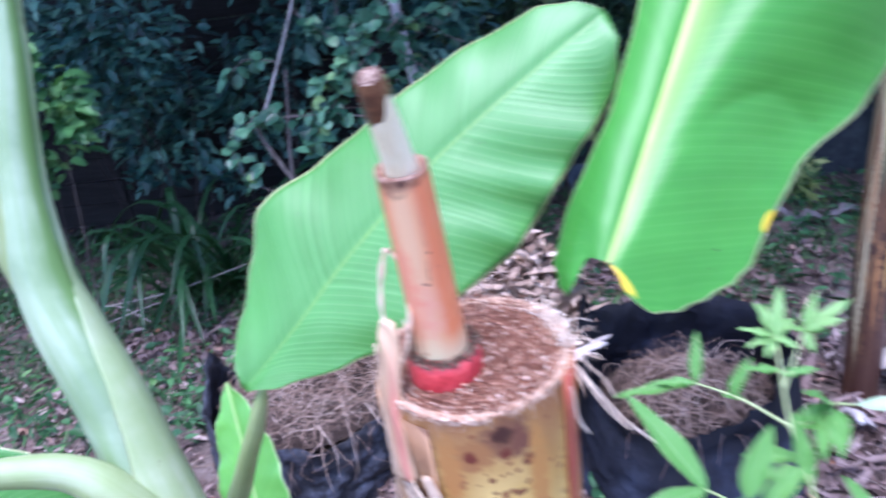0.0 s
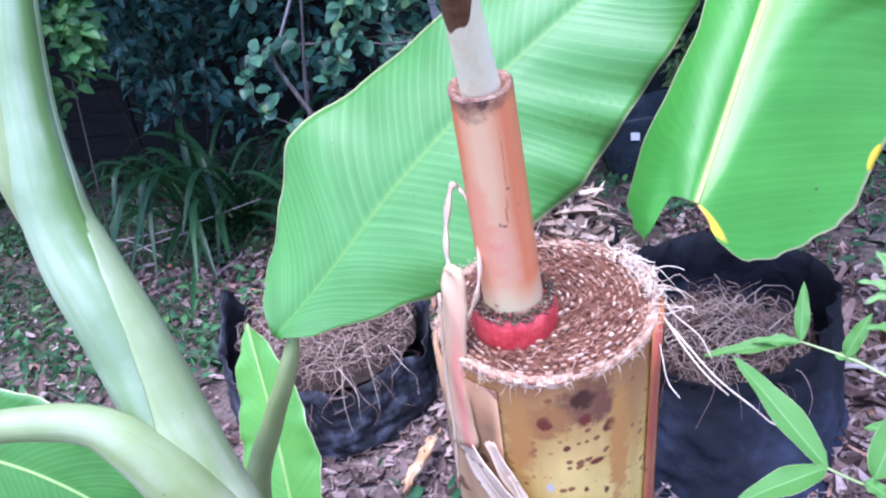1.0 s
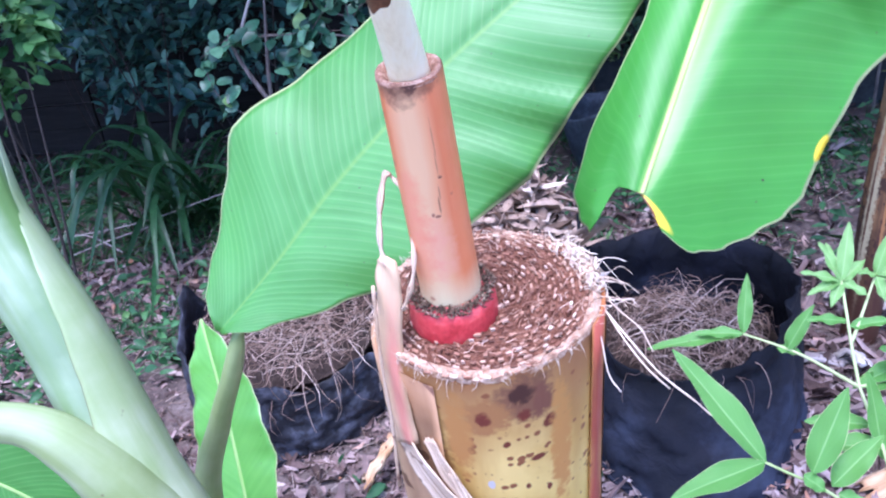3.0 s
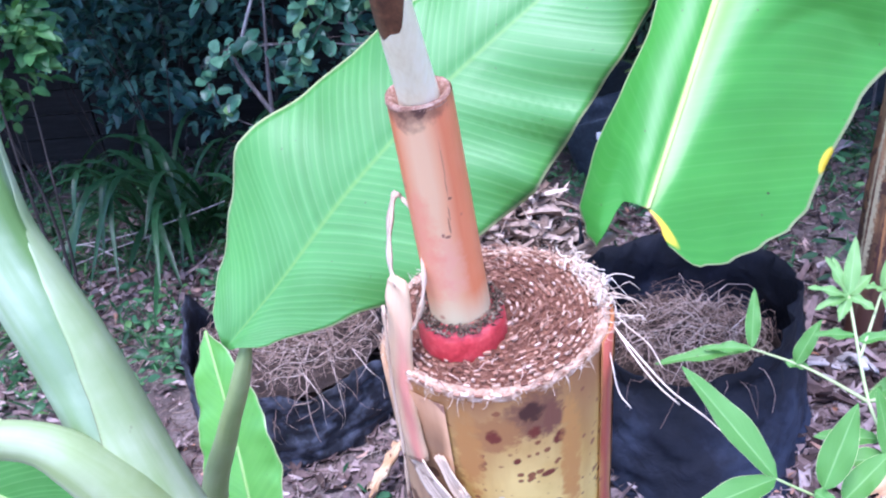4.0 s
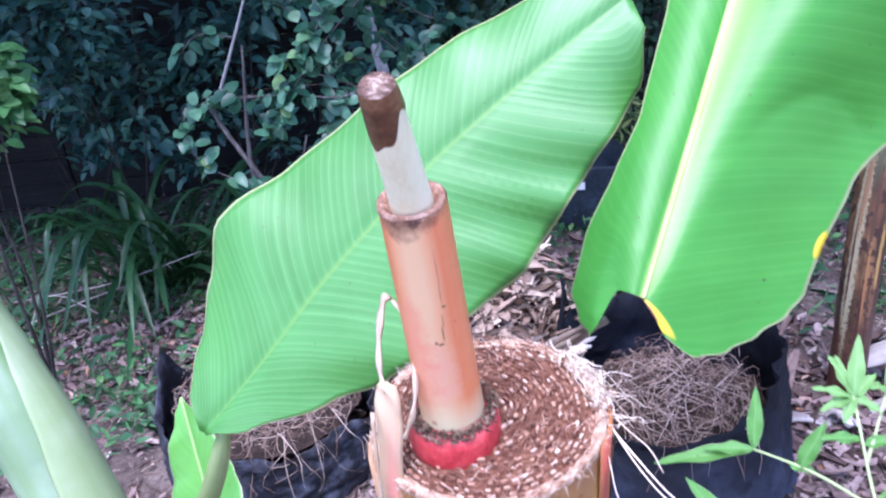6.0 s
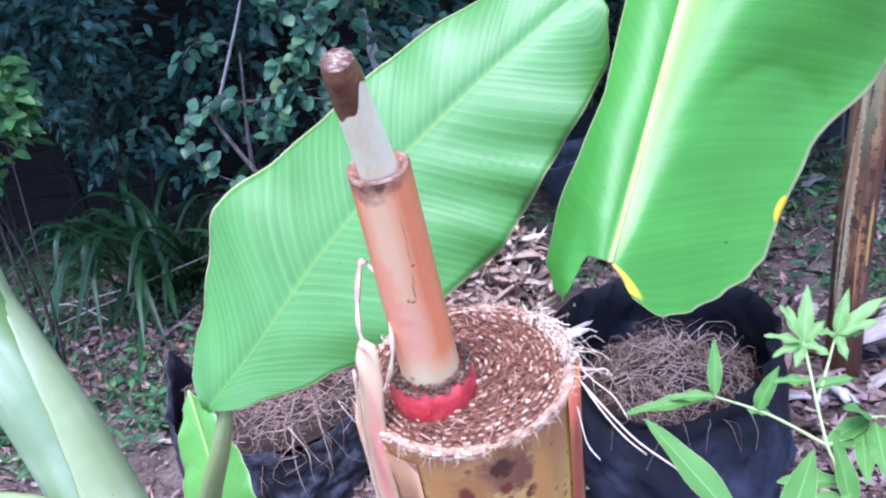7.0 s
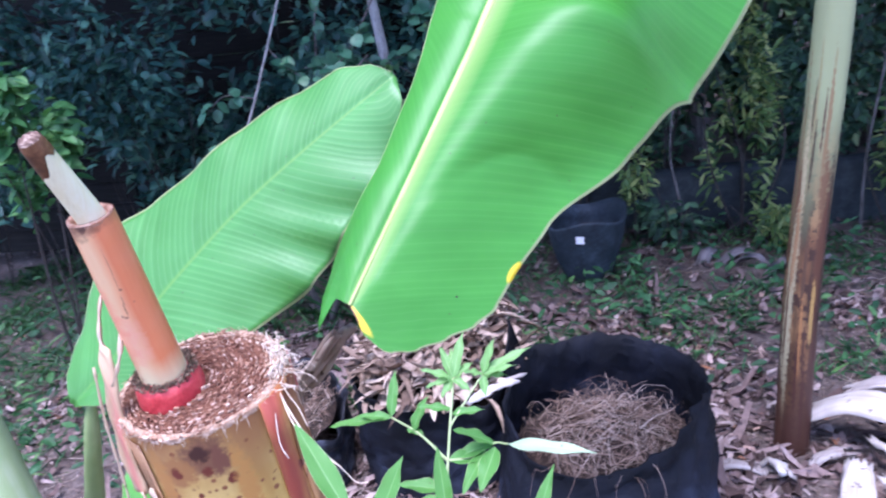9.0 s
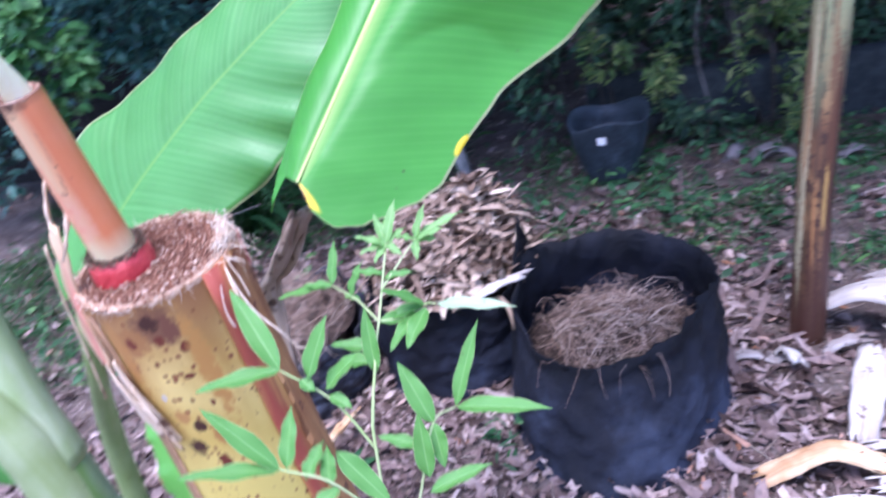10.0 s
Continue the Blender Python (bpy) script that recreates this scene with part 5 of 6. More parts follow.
def tangle(cx, cy, r, z, count, label, high=0.05, long=(0.04, 0.14), thick=(0.0008, 0.0018)):
    acc = Acc()
    for k in range(count):
        a, q = RNG.uniform(0, 2 * math.pi), math.sqrt(RNG.random()) * r
        p = Vector((cx + math.cos(a) * q, cy + math.sin(a) * q, z + 0.035 * (1 - (q / r) ** 2) + RNG.uniform(0, high) * (1 - 0.5 * q / r)))
        b, ln = RNG.uniform(0, 2 * math.pi), RNG.uniform(*long)
        e = p + Vector((math.cos(b) * ln, math.sin(b) * ln, RNG.uniform(-0.25, 0.25) * ln))
        e.z = max(e.z, z)
        d = Vector((e.x - cx, e.y - cy, 0))
        if d.length > r:
            e.x, e.y = cx + d.x / d.length * r, cy + d.y / d.length * r
        strand(acc, p, e, (0, 0, RNG.uniform(0, 0.02)), RNG.uniform(*thick), 6, 3, 0.014)
    return solo("dry_root_tangle", acc, M["straw"], label, "straw", kind="stuff", base=(cx, cy, z))


def turn_off(a, b):
    """How far turn a lies from turn b, in degrees."""
    return (math.degrees(a) - b + 180) % 360 - 180


def rim_right(a):
    # the near side is rolled low, the far side stands up
    return 0.314 - 0.098 * math.exp(-(turn_off(a, -108) / 58) ** 2) - 0.012 * math.exp(-(turn_off(a, 0) / 35) ** 2) + 0.010 * math.exp(-(turn_off(a, 150) / 20) ** 2)


grow_bag(0.476, 1.715, 0.233, rim_right, "tall black fabric grow bag filled with dry roots", 0.4, top=(0.006, 0.065), foot=(1.13, 1.42))
bag_soil(0.482, 1.775, 0.212, 0.130, "dark potting soil in a grow bag")
tangle(0.494, 1.755, 0.160, 0.146, 300, "pale dry roots tangled on the soil of a grow bag", 0.07, (0.05, 0.17), (0.0006, 0.0017))

tangle(0.485, 1.765, 0.195, 0.150, 220, "fine pale rootlets strewn over the soil of a grow bag", 0.03, (0.05, 0.13), (0.0003, 0.0008))
acc = Acc()
for k in range(7):
    a = radians(RNG.uniform(-130, -45))
    o = Vector((math.cos(a), math.sin(a), 0))
    p = Vector((0.482, 1.775, 0.0)) + o * 0.19 + Vector((0, 0, 0.205))
    e = Vector((0.482, 1.765, 0.0)) + o * RNG.uniform(0.248, 0.262) + Vector((RNG.normal(0, 0.03), 0, RNG.uniform(0.10, 0.19)))
    strand(acc, p, e, o * 0.02 + Vector((0, 0, 0.040)), RNG.uniform(0.0005, 0.0010), 9, 4, 0.008)
solo("hanging_roots", acc, M["straw"], "thin dry roots hanging over a tall bag rim", "roots", kind="stuff", base=(0.48, 1.53, 0.20))
grow_bag(-0.455, 1.90, 0.262, lambda a: 0.165 + 0.02 * math.sin(2 * a) + 0.10 * math.exp(-(turn_off(a, 174) / 15) ** 2) + 0.02 * math.sin(7 * a), "sagging black grow bag with roots hanging over its rim", 1.9, "bag_sheen")
bag_soil(-0.445, 1.90, 0.22, 0.135, "dry soil in a sagging grow bag")
tangle(-0.445, 1.90, 0.215, 0.145, 700, "brown dry roots piled in a sagging grow bag", 0.05, (0.04, 0.14), (0.0005, 0.0014))
acc = Acc()
for k in range(30):
    a = radians(RNG.uniform(-125, -35))
    p = Vector((-0.43 + math.cos(a) * 0.215, 1.90 + math.sin(a) * 0.215, 0.185 + RNG.uniform(0, 0.02)))
    o = Vector((math.cos(a), math.sin(a), 0))
    e = p + o * RNG.uniform(0.02, 0.07) + Vector((RNG.normal(0, 0.04), 0, -RNG.uniform(0.03, 0.17)))
    strand(acc, p, e, o * 0.03, RNG.uniform(0.0005, 0.0013), 8, 4, 0.014)
solo("hanging_roots", acc, M["straw"], "pale dry roots hanging over a bag rim", "roots", kind="stuff", base=(-0.43, 1.7, 0.18))

grow_bag(0.06, 1.98, 0.228, lambda a: 0.262 + 0.02 * math.sin(2 * a + 1) + 0.155 * math.exp(-(turn_off(a, -22) / 12) ** 2), "black grow bag heaped with dry leaves and roots", 3.1)
bag_soil(0.06, 1.98, 0.21, 0.20, "soil and leaf mould in a grow bag")
tangle(0.06, 1.98, 0.20, 0.235, 330, "dry roots and straw heaped in a grow bag", 0.20, (0.05, 0.16), (0.0008, 0.0022))
acc = Acc()
for k in range(900):
    a, q = RNG.uniform(0, 2 * math.pi), math.sqrt(RNG.random()) * 0.225
    x, y = 0.06 + math.cos(a) * q, 1.98 + math.sin(a) * q
    peak = 0.15 * (1 - (q / 0.225) ** 2) + 0.09 * math.exp(-((x - 0.16) ** 2 + (y - 2.02) ** 2) / 0.006)
    b = RNG.uniform(0, 2 * math.pi)
    if RNG.random() < 0.5:
        ln = RNG.uniform(0.03, 0.09)
        scrap(acc, (x, y, 0.240 + peak + RNG.uniform(-0.01, 0.03)), b, ln, ln * RNG.uniform(0.25, 0.55))
    else:
        leaf_card(acc, (x, y, 0.235 + peak + RNG.uniform(-0.01, 0.03)), (math.cos(b), math.sin(b), RNG.uniform(-0.4, 0.6)), (RNG.normal(0, 0.5), RNG.normal(0, 0.5), 1), RNG.uniform(0.04, 0.11), RNG.uniform(0.006, 0.020), RNG.uniform(-0.5, 0.8), 0.5)
solo("dry_leaf_heap", acc, M["chips"], "heap of brown curled dry leaves in a grow bag", "dead leaves", kind="stuff", base=(0.06, 1.98, 0.25))

# small nursery pot with a white label, farther back
pot = thing("nursery_pot", (0.45, 3.05, ground_z(0.45, 3.05)), "black plastic nursery pot with a small white label", "plant pot")
acc = Acc()
z0 = ground_z(0.45, 3.05)
rows = []
for r, h in ((0.085, -0.01), (0.095, 0.03), (0.120, 0.10), (0.138, 0.17), (0.144, 0.225), (0.151, 0.245), (0.150, 0.255), (0.142, 0.252), (0.134, 0.20), (0.118, 0.13), (0.06, 0.125), (0.002, 0.125)):
    rows.append([(0.45 + math.cos(t) * r, 3.05 + math.sin(t) * r, z0 + h + 0.07 * r * math.cos(t) + 0.016 * h / 0.25 * math.sin(3 * t)) for t in np.linspace(0, 2 * math.pi, 40, endpoint=False)])
acc.grid(rows, close=True)
part("pot_wall", acc, M["pot"], pot)
acc = Acc()
acc.grid([[(0.45 + math.sin(t) * 0.1485, 3.05 - math.cos(t) * 0.1485, z0 + h) for t in np.linspace(-0.26, -0.06, 6)] for h in (0.190, 0.218)])
part("label", acc, M["label"], pot, "small white label")

# ---- bleached sheath pieces lying on the ground ----


def husk(line, width, bow, mat, label, name="dry_sheath_piece", twist=0.0, thick=0.006):
    """A long trough-shaped piece of dead banana sheath with ragged ends."""
    pts = spline(line, 22)
    acc = Acc()
    rows, uvs = [], []
    for i, p in enumerate(pts):
        q = i / 21
        t = (pts[min(i + 1, 21)] - pts[max(i - 1, 0)]).normalized()
        s = t.cross(Vector((math.sin(twist), 0.15, math.cos(twist)))).normalized()
        n = s.cross(t)
        w = width * (0.72 + 0.28 * math.sin(3.14 * (0.15 + 0.75 * q))) * (1 + 0.10 * noise.noise((q * 6, p.x * 9, p.y * 9)))
        rows.append([])
        uvs.append([])
        for j in range(13):
            v = j / 6 - 1
            rag = 0.05 * noise.noise((v * 3.5, q * 2, p.x * 5)) if i in (0, 21) else 0
            rows[-1].append(p + s * w * v * (1 + 0.08 * noise.noise((q * 11, math.copysign(3, v), p.x))) + n * (bow * 0.65 * (1 - v ** 4) + 0.009 * noise.noise((v * 2.2, q * 5, p.y * 7)) + 0.003 * noise.noise((v * 8, q * 3, p.x))) + t * rag)
            uvs[-1].append((0.5 + 0.2 * v, q * 3))
    acc.grid(rows, uvs)
    ob = solo(name, acc, mat, label, "dead sheath", group="dead banana sheaths", base=tuple(pts[10]))
    m = ob.modifiers.new("thick", "SOLIDIFY")
    m.thickness = thick
    return ob


PALE = "bleached cream banana sheath piece lying on dead leaves"
for line, w, bow, tw in (([(1.00, 1.985, 0.07), (1.09, 1.94, 0.125), (1.18, 1.89, 0.12), (1.30, 1.82, 0.06)], 0.068, 0.040, 0.1), ([(1.17, 1.86, 0.09), (1.25, 1.80, 0.105), (1.38, 1.70, 0.05)], 0.052, 0.030, 0.2),
                         ([(1.047, 1.79, 0.065), (1.012, 1.67, 0.062), (0.972, 1.535, 0.02)], 0.036, 0.014, 0.0), ([(1.10, 1.87, 0.075), (1.11, 1.76, 0.10), (1.125, 1.65, 0.075)], 0.012, 0.012, 0.2),
                         ([(1.09, 1.71, 0.08), (1.11, 1.62, 0.075), (1.145, 1.50, 0.04)], 0.028, 0.014, 0.2), ([(1.15, 1.73, 0.09), (1.20, 1.60, 0.08), (1.26, 1.46, 0.04)], 0.038, 0.020, 0.3),
                         ([(1.072, 1.69, 0.035), (1.062, 1.62, 0.035), (1.050, 1.54, 0.02)], 0.014, 0.008, 0.1), ([(0.985, 1.505, 0.035), (1.05, 1.485, 0.055), (1.16, 1.46, 0.04)], 0.020, 0.012, 0.2),
                         ([(0.965, 1.395, 0.035), (1.05, 1.388, 0.05), (1.20, 1.37, 0.03)], 0.028, 0.015, 0.2), ([(1.22, 1.66, 0.05), (1.30, 1.55, 0.06), (1.42, 1.42, 0.03)], 0.045, 0.02, 0.1), ([(1.30, 1.86, 0.04), (1.38, 1.83, 0.06), (1.50, 1.78, 0.04)], 0.05, 0.03, 0.1)):
    husk(line, w, bow, M["white_dry"], PALE, twist=tw, thick=0.003)
husk([(1.11, 2.11, 0.055), (1.20, 2.10, 0.09), (1.31, 2.13, 0.06)], 0.034, 0.010, M["straw_grey"], "greyish dry banana sheath piece on the ground")
husk([(0.735, 1.85, 0.012), (0.80, 1.84, 0.028), (0.865, 1.82, 0.02)], 0.022, 0.012, M["straw_grey"], "pale dry sheath scrap at the foot of a stem")
husk([(0.855, 1.835, 0.025), (0.875, 1.81, 0.05), (0.892, 1.785, 0.035)], 0.020, 0.020, M["white_dry"], "curled pale sheath scrap at the foot of a stem", twist=0.4, thick=0.003)
husk([(0.955, 1.845, 0.018), (1.0, 1.855, 0.045), (1.05, 1.868, 0.04)], 0.020, 0.012, M["straw_grey"], "pale dry sheath scrap at the foot of a stem")
husk([(0.765, 1.425, 0.02), (0.83, 1.435, 0.05), (0.90, 1.44, 0.075), (0.99, 1.43, 0.045)], 0.034, 0.03, M["orange_dry"], "orange-brown dry banana sheath lying on the ground", twist=0.3, thick=0.003)
husk([(0.80, 1.34, 0.02), (0.92, 1.33, 0.04), (1.10, 1.33, 0.03)], 0.035, 0.015, M["white_dry"], PALE, twist=0.2, thick=0.003)
for x, y, a, ln in ((1.00, 3.10, 0.4, 0.07), (1.05, 3.04, -0.5, 0.06), (1.14, 2.98, 0.2, 0.05), (0.90, 3.12, 1.0, 0.06), (1.28, 3.02, 0.3, 0.06)):
    g, dx, dy = ground_z(x, y), math.cos(a) * ln, math.sin(a) * ln
    husk([(x - dx, y - dy, g + 0.012), (x, y, g + 0.045), (x + dx, y + dy, g + 0.015)], 0.026, 0.016, M["dead_grey"], "greyish dead leaf curled on the ground", name="dead_leaf", twist=0.3, thick=0.003)
husk([(0.195, 1.655, 0.335), (0.24, 1.675, 0.352), (0.290, 1.703, 0.355)], 0.016, 0.012, M["white_dry"], "pale dry sheath scrap lying across two bag rims")
dry = husk([(0.207, 0.898, 0.917), (0.165, 0.935, 0.862), (0.115, 0.972, 0.80), (0.075, 1.00, 0.74), (0.066, 1.005, 0.55), (0.08, 1.02, 0.0)], 0.0175, 0.010, M["stub"], "grey-brown dry sheath stub behind a stump", name="dry_stub")
husk([(-0.215, 1.50, 0.02), (-0.19, 1.56, 0.03), (-0.165, 1.63, 0.03)], 0.014, 0.01, M["orange_dry"], "yellowish dry sheath scrap on bare earth")

# ---- slender weed in front ----
weed = thing("slender_weed", (0.372, 0.56, ground_z(0.372, 0.56)), "slender bright green weed with narrow pointed leaves", "weed")


def weed_stem(pts, r, label=""):
    acc = Acc()
    line = spline(pts, 16)
    acc.tube(line, [r * (1 - 0.4 * i / 15) for i in range(16)], 6)
    return part("stem" if r > 0.0014 else "branch", acc, M["weed_stem"], weed, label)


def weed_leaf(base, tip, width, up=(0, -0.3, 1), bend=0.06, fold=0.12, skin="weed"):
    base, tip = Vector(base), Vector(tip)
    acc = Acc()
    way = tip - base
    ln = way.length
    way.normalize()
    side = way.cross(Vector(up)).normalized()
    nrm = side.cross(way)
    rows, uvs = [], []
    for i in range(13):
        q = i / 12
        w = width * 0.5 * (math.sin(math.pi * q ** 0.75) ** 0.85 if 0 < q < 1 else 0.02)
        c = base + way * ln * q - nrm * ln * bend * (q * q - q)
        rows.append([c + side * w * v + nrm * (abs(v) * w * fold * 2 + 0.0012 * math.sin(q * 14 + v * 2) * abs(v)) for v in (-1, -0.6, -0.1, 0, 0.1, 0.6, 1)])
        uvs.append([(q * ln * 10, 0.5 + 0.5 * v) for v in (-1, -0.6, -0.1, 0, 0.1, 0.6, 1)])
    acc.grid(rows, uvs)
    return part("leaf", acc, M[skin], weed, "pale underside of a leaf" if skin == "weed_pale" else "")


JOIN, NODE_A, NODE_B, TIP, TOP_R = (0.354, 0.680, 0.905), (0.294, 0.735, 0.912), (0.280, 0.624, 0.897), (0.356, 0.735, 0.952), (0.381, 0.742, 0.951)
NODE_R, NODE_F, FORK_F = (0.391, 0.700, 0.908), (0.419, 0.640, 0.843), (0.405, 0.616, 0.846)
weed_stem([(0.372, 0.56, -0.02), (0.366, 0.565, 0.4), (0.360, 0.585, 0.80), (0.357, 0.640, 0.885), JOIN, TIP], 0.0017)
weed_stem([JOIN, (0.325, 0.710, 0.911), NODE_A], 0.0013)
weed_stem([(0.359, 0.60, 0.83), (0.325, 0.614, 0.872), NODE_B], 0.0013)
weed_stem([JOIN, (0.374, 0.690, 0.902), NODE_R, (0.404, 0.692, 0.913)], 0.0013)
weed_stem([(0.355, 0.703, 0.924), (0.368, 0.722, 0.938), TOP_R], 0.0012)
weed_stem([(0.362, 0.575, 0.70), (0.392, 0.592, 0.80), FORK_F, NODE_F], 0.0013)
for b, t, w in ((NODE_A, (0.229, 0.748, 0.893), 0.014), (NODE_A, (0.262, 0.742, 0.909), 0.011), (NODE_A, (0.299, 0.755, 0.950), 0.012), ((0.318, 0.715, 0.911), (0.335, 0.722, 0.943), 0.013), ((0.312, 0.718, 0.911), (0.329, 0.712, 0.909), 0.008),
                (NODE_B, (0.231, 0.668, 0.952), 0.023), (NODE_B, (0.217, 0.594, 0.899), 0.020), ((0.306, 0.618, 0.892), (0.328, 0.639, 0.940), 0.022), ((0.319, 0.619, 0.880), (0.351, 0.633, 0.907), 0.019), ((0.300, 0.617, 0.892), (0.313, 0.611, 0.884), 0.013), ((0.322, 0.617, 0.876), (0.342, 0.610, 0.867), 0.013),
                (JOIN, (0.393, 0.700, 0.893), 0.018), ((0.355, 0.66, 0.891), (0.314, 0.660, 0.896), 0.016), ((0.357, 0.64, 0.88), (0.350, 0.665, 0.93), 0.016), ((0.357, 0.645, 0.888), (0.322, 0.648, 0.884), 0.016),
                ((0.393, 0.697, 0.906), (0.383, 0.655, 0.893), 0.019), ((0.384, 0.697, 0.904), (0.369, 0.652, 0.893), 0.015), (NODE_R, (0.352, 0.685, 0.900), 0.015), (NODE_R, (0.362, 0.680, 0.936), 0.016),
                (NODE_F, (0.503, 0.622, 0.854), 0.019), (NODE_F, (0.443, 0.672, 0.908), 0.016), (FORK_F, (0.379, 0.636, 0.893), 0.021), ((0.401, 0.590, 0.812), (0.397, 0.608, 0.864), 0.019), ((0.397, 0.600, 0.836), (0.362, 0.600, 0.846), 0.014), (FORK_F, (0.413, 0.598, 0.815), 0.018), ((0.400, 0.585, 0.800), (0.452, 0.602, 0.816), 0.016),
                (TIP, (0.365, 0.758, 0.985), 0.012), (TIP, (0.328, 0.735, 0.961), 0.009), (TIP, (0.332, 0.728, 0.947), 0.009), (TIP, (0.346, 0.722, 0.940), 0.009), (TIP, (0.372, 0.725, 0.944), 0.009), (TIP, (0.374, 0.745, 0.962), 0.010),
                (TOP_R, (0.424, 0.762, 0.966), 0.012), (TOP_R, (0.393, 0.755, 0.980), 0.010), (TOP_R, (0.402, 0.745, 0.948), 0.010), (TOP_R, (0.366, 0.735, 0.958), 0.009), (TIP, (0.344, 0.752, 0.974), 0.010), (TIP, (0.352, 0.760, 0.968), 0.008), (TOP_R, (0.412, 0.738, 0.962), 0.009), (TOP_R, (0.384, 0.728, 0.937), 0.009), ((0.355, 0.715, 0.933), (0.327, 0.712, 0.938), 0.010), ((0.355, 0.712, 0.930), (0.385, 0.712, 0.934), 0.010),
                ((0.365, 0.57, 0.62), (0.320, 0.54, 0.66), 0.022), ((0.365, 0.57, 0.70), (0.330, 0.60, 0.74), 0.022)):
    weed_leaf(b, t, w * 0.88, bend=RNG.uniform(0.0, 0.12), fold=RNG.uniform(0.06, 0.24), skin="weed_top" if b in (TIP, TOP_R) else "weed")
NODE_G = (0.372, 0.437, 0.962)
weed_stem([(0.364, 0.568, 0.60), (0.415, 0.46, 0.88), (0.404, 0.440, 0.946), NODE_G], 0.0013)
for b, t, w in ((NODE_G, (0.332, 0.442, 1.002), 0.013), (NODE_G, (0.323, 0.413, 0.977), 0.011), ((0.376, 0.438, 0.961), (0.378, 0.461, 0.989), 0.011), ((0.386, 0.437, 0.954), (0.395, 0.455, 0.968), 0.010),
                ((0.399, 0.439, 0.948), (0.397, 0.453, 0.966), 0.010), ((0.402, 0.452, 0.962), (0.434, 0.441, 0.930), 0.014), ((0.404, 0.440, 0.946), (0.385, 0.425, 0.935), 0.012)):
    weed_leaf(b, t, w, bend=RNG.uniform(0.0, 0.10), fold=RNG.uniform(0.06, 0.2))
weed_leaf((0.404, 0.692, 0.913), (0.478, 0.668, 0.921), 0.013, skin="weed_pale")

# ---- bushes, grass and woods behind ----


def blob_points(n, centre, size, hollow=0.55):
    """Places in an uneven cloud: clumps inside an ellipsoid, thinner in the middle."""
    seeds = RNG.normal(0, 1, (max(6, n // 60), 3))
    seeds /= np.linalg.norm(seeds, axis=1)[:, None]
    seeds *= RNG.uniform(hollow, 1.0, (len(seeds), 1))
    pick = seeds[RNG.integers(0, len(seeds), n)] + RNG.normal(0, 0.17, (n, 3))
    return pick * np.array(size) + np.array(centre)


def crown(acc, n, centre, size, length, width, detail=0, floor=None, hollow=0.5):
    for p in blob_points(n, centre, size, hollow):
        if p[2] < (ground_z(p[0], p[1]) + 0.02 if floor is None else floor):
            continue
        out = Vector(p) - Vector(centre)
        way = Vector((out.x, out.y, 0)).normalized() * 0.7 + Vector(RNG.normal(0, 0.6, 3)) + Vector((0, 0, -0.15))
        leaf_card(acc, p, way, (RNG.normal(0, 0.4), -0.5 + RNG.normal(0, 0.4), 1), length * RNG.uniform(0.6, 1.25), width * RNG.uniform(0.7, 1.2), 0.2, 0.2, detail)


def branchy(acc, root, ends, r):
    root = Vector(root)
    for e in ends:
        e = Vector(e)
        m = root.lerp(e, 0.5) + Vector(RNG.normal(0, 0.06, 3))
        line = spline([root, m, e], 14)
        acc.tube(line, [r * (1 - 0.75 * i / 13) for i in range(14)], 6)


def sprig(leaves, wood, line, n, length, width, r=0.004):
    """A twig with leaves in pairs along it."""
    pts = spline(line, 24)
    wood.tube(pts, [r * (1 - 0.7 * i / 23) for i in range(24)], 5)
    for k in range(n):
        q = RNG.uniform(0.15, 1.0)
        i = min(22, int(q * 23))
        t = (pts[i + 1] - pts[i]).normalized()
        way = Vector(RNG.normal(0, 0.75, 3)) + t * 0.5
        leaf_card(leaves, pts[i] + Vector(RNG.normal(0, 0.008, 3)), way, (RNG.normal(0, 0.3), -0.6, 1), length * RNG.uniform(0.6, 1.2), width * RNG.uniform(0.7, 1.2), RNG.uniform(0.0, 0.4), RNG.uniform(0.05, 0.25), 2)


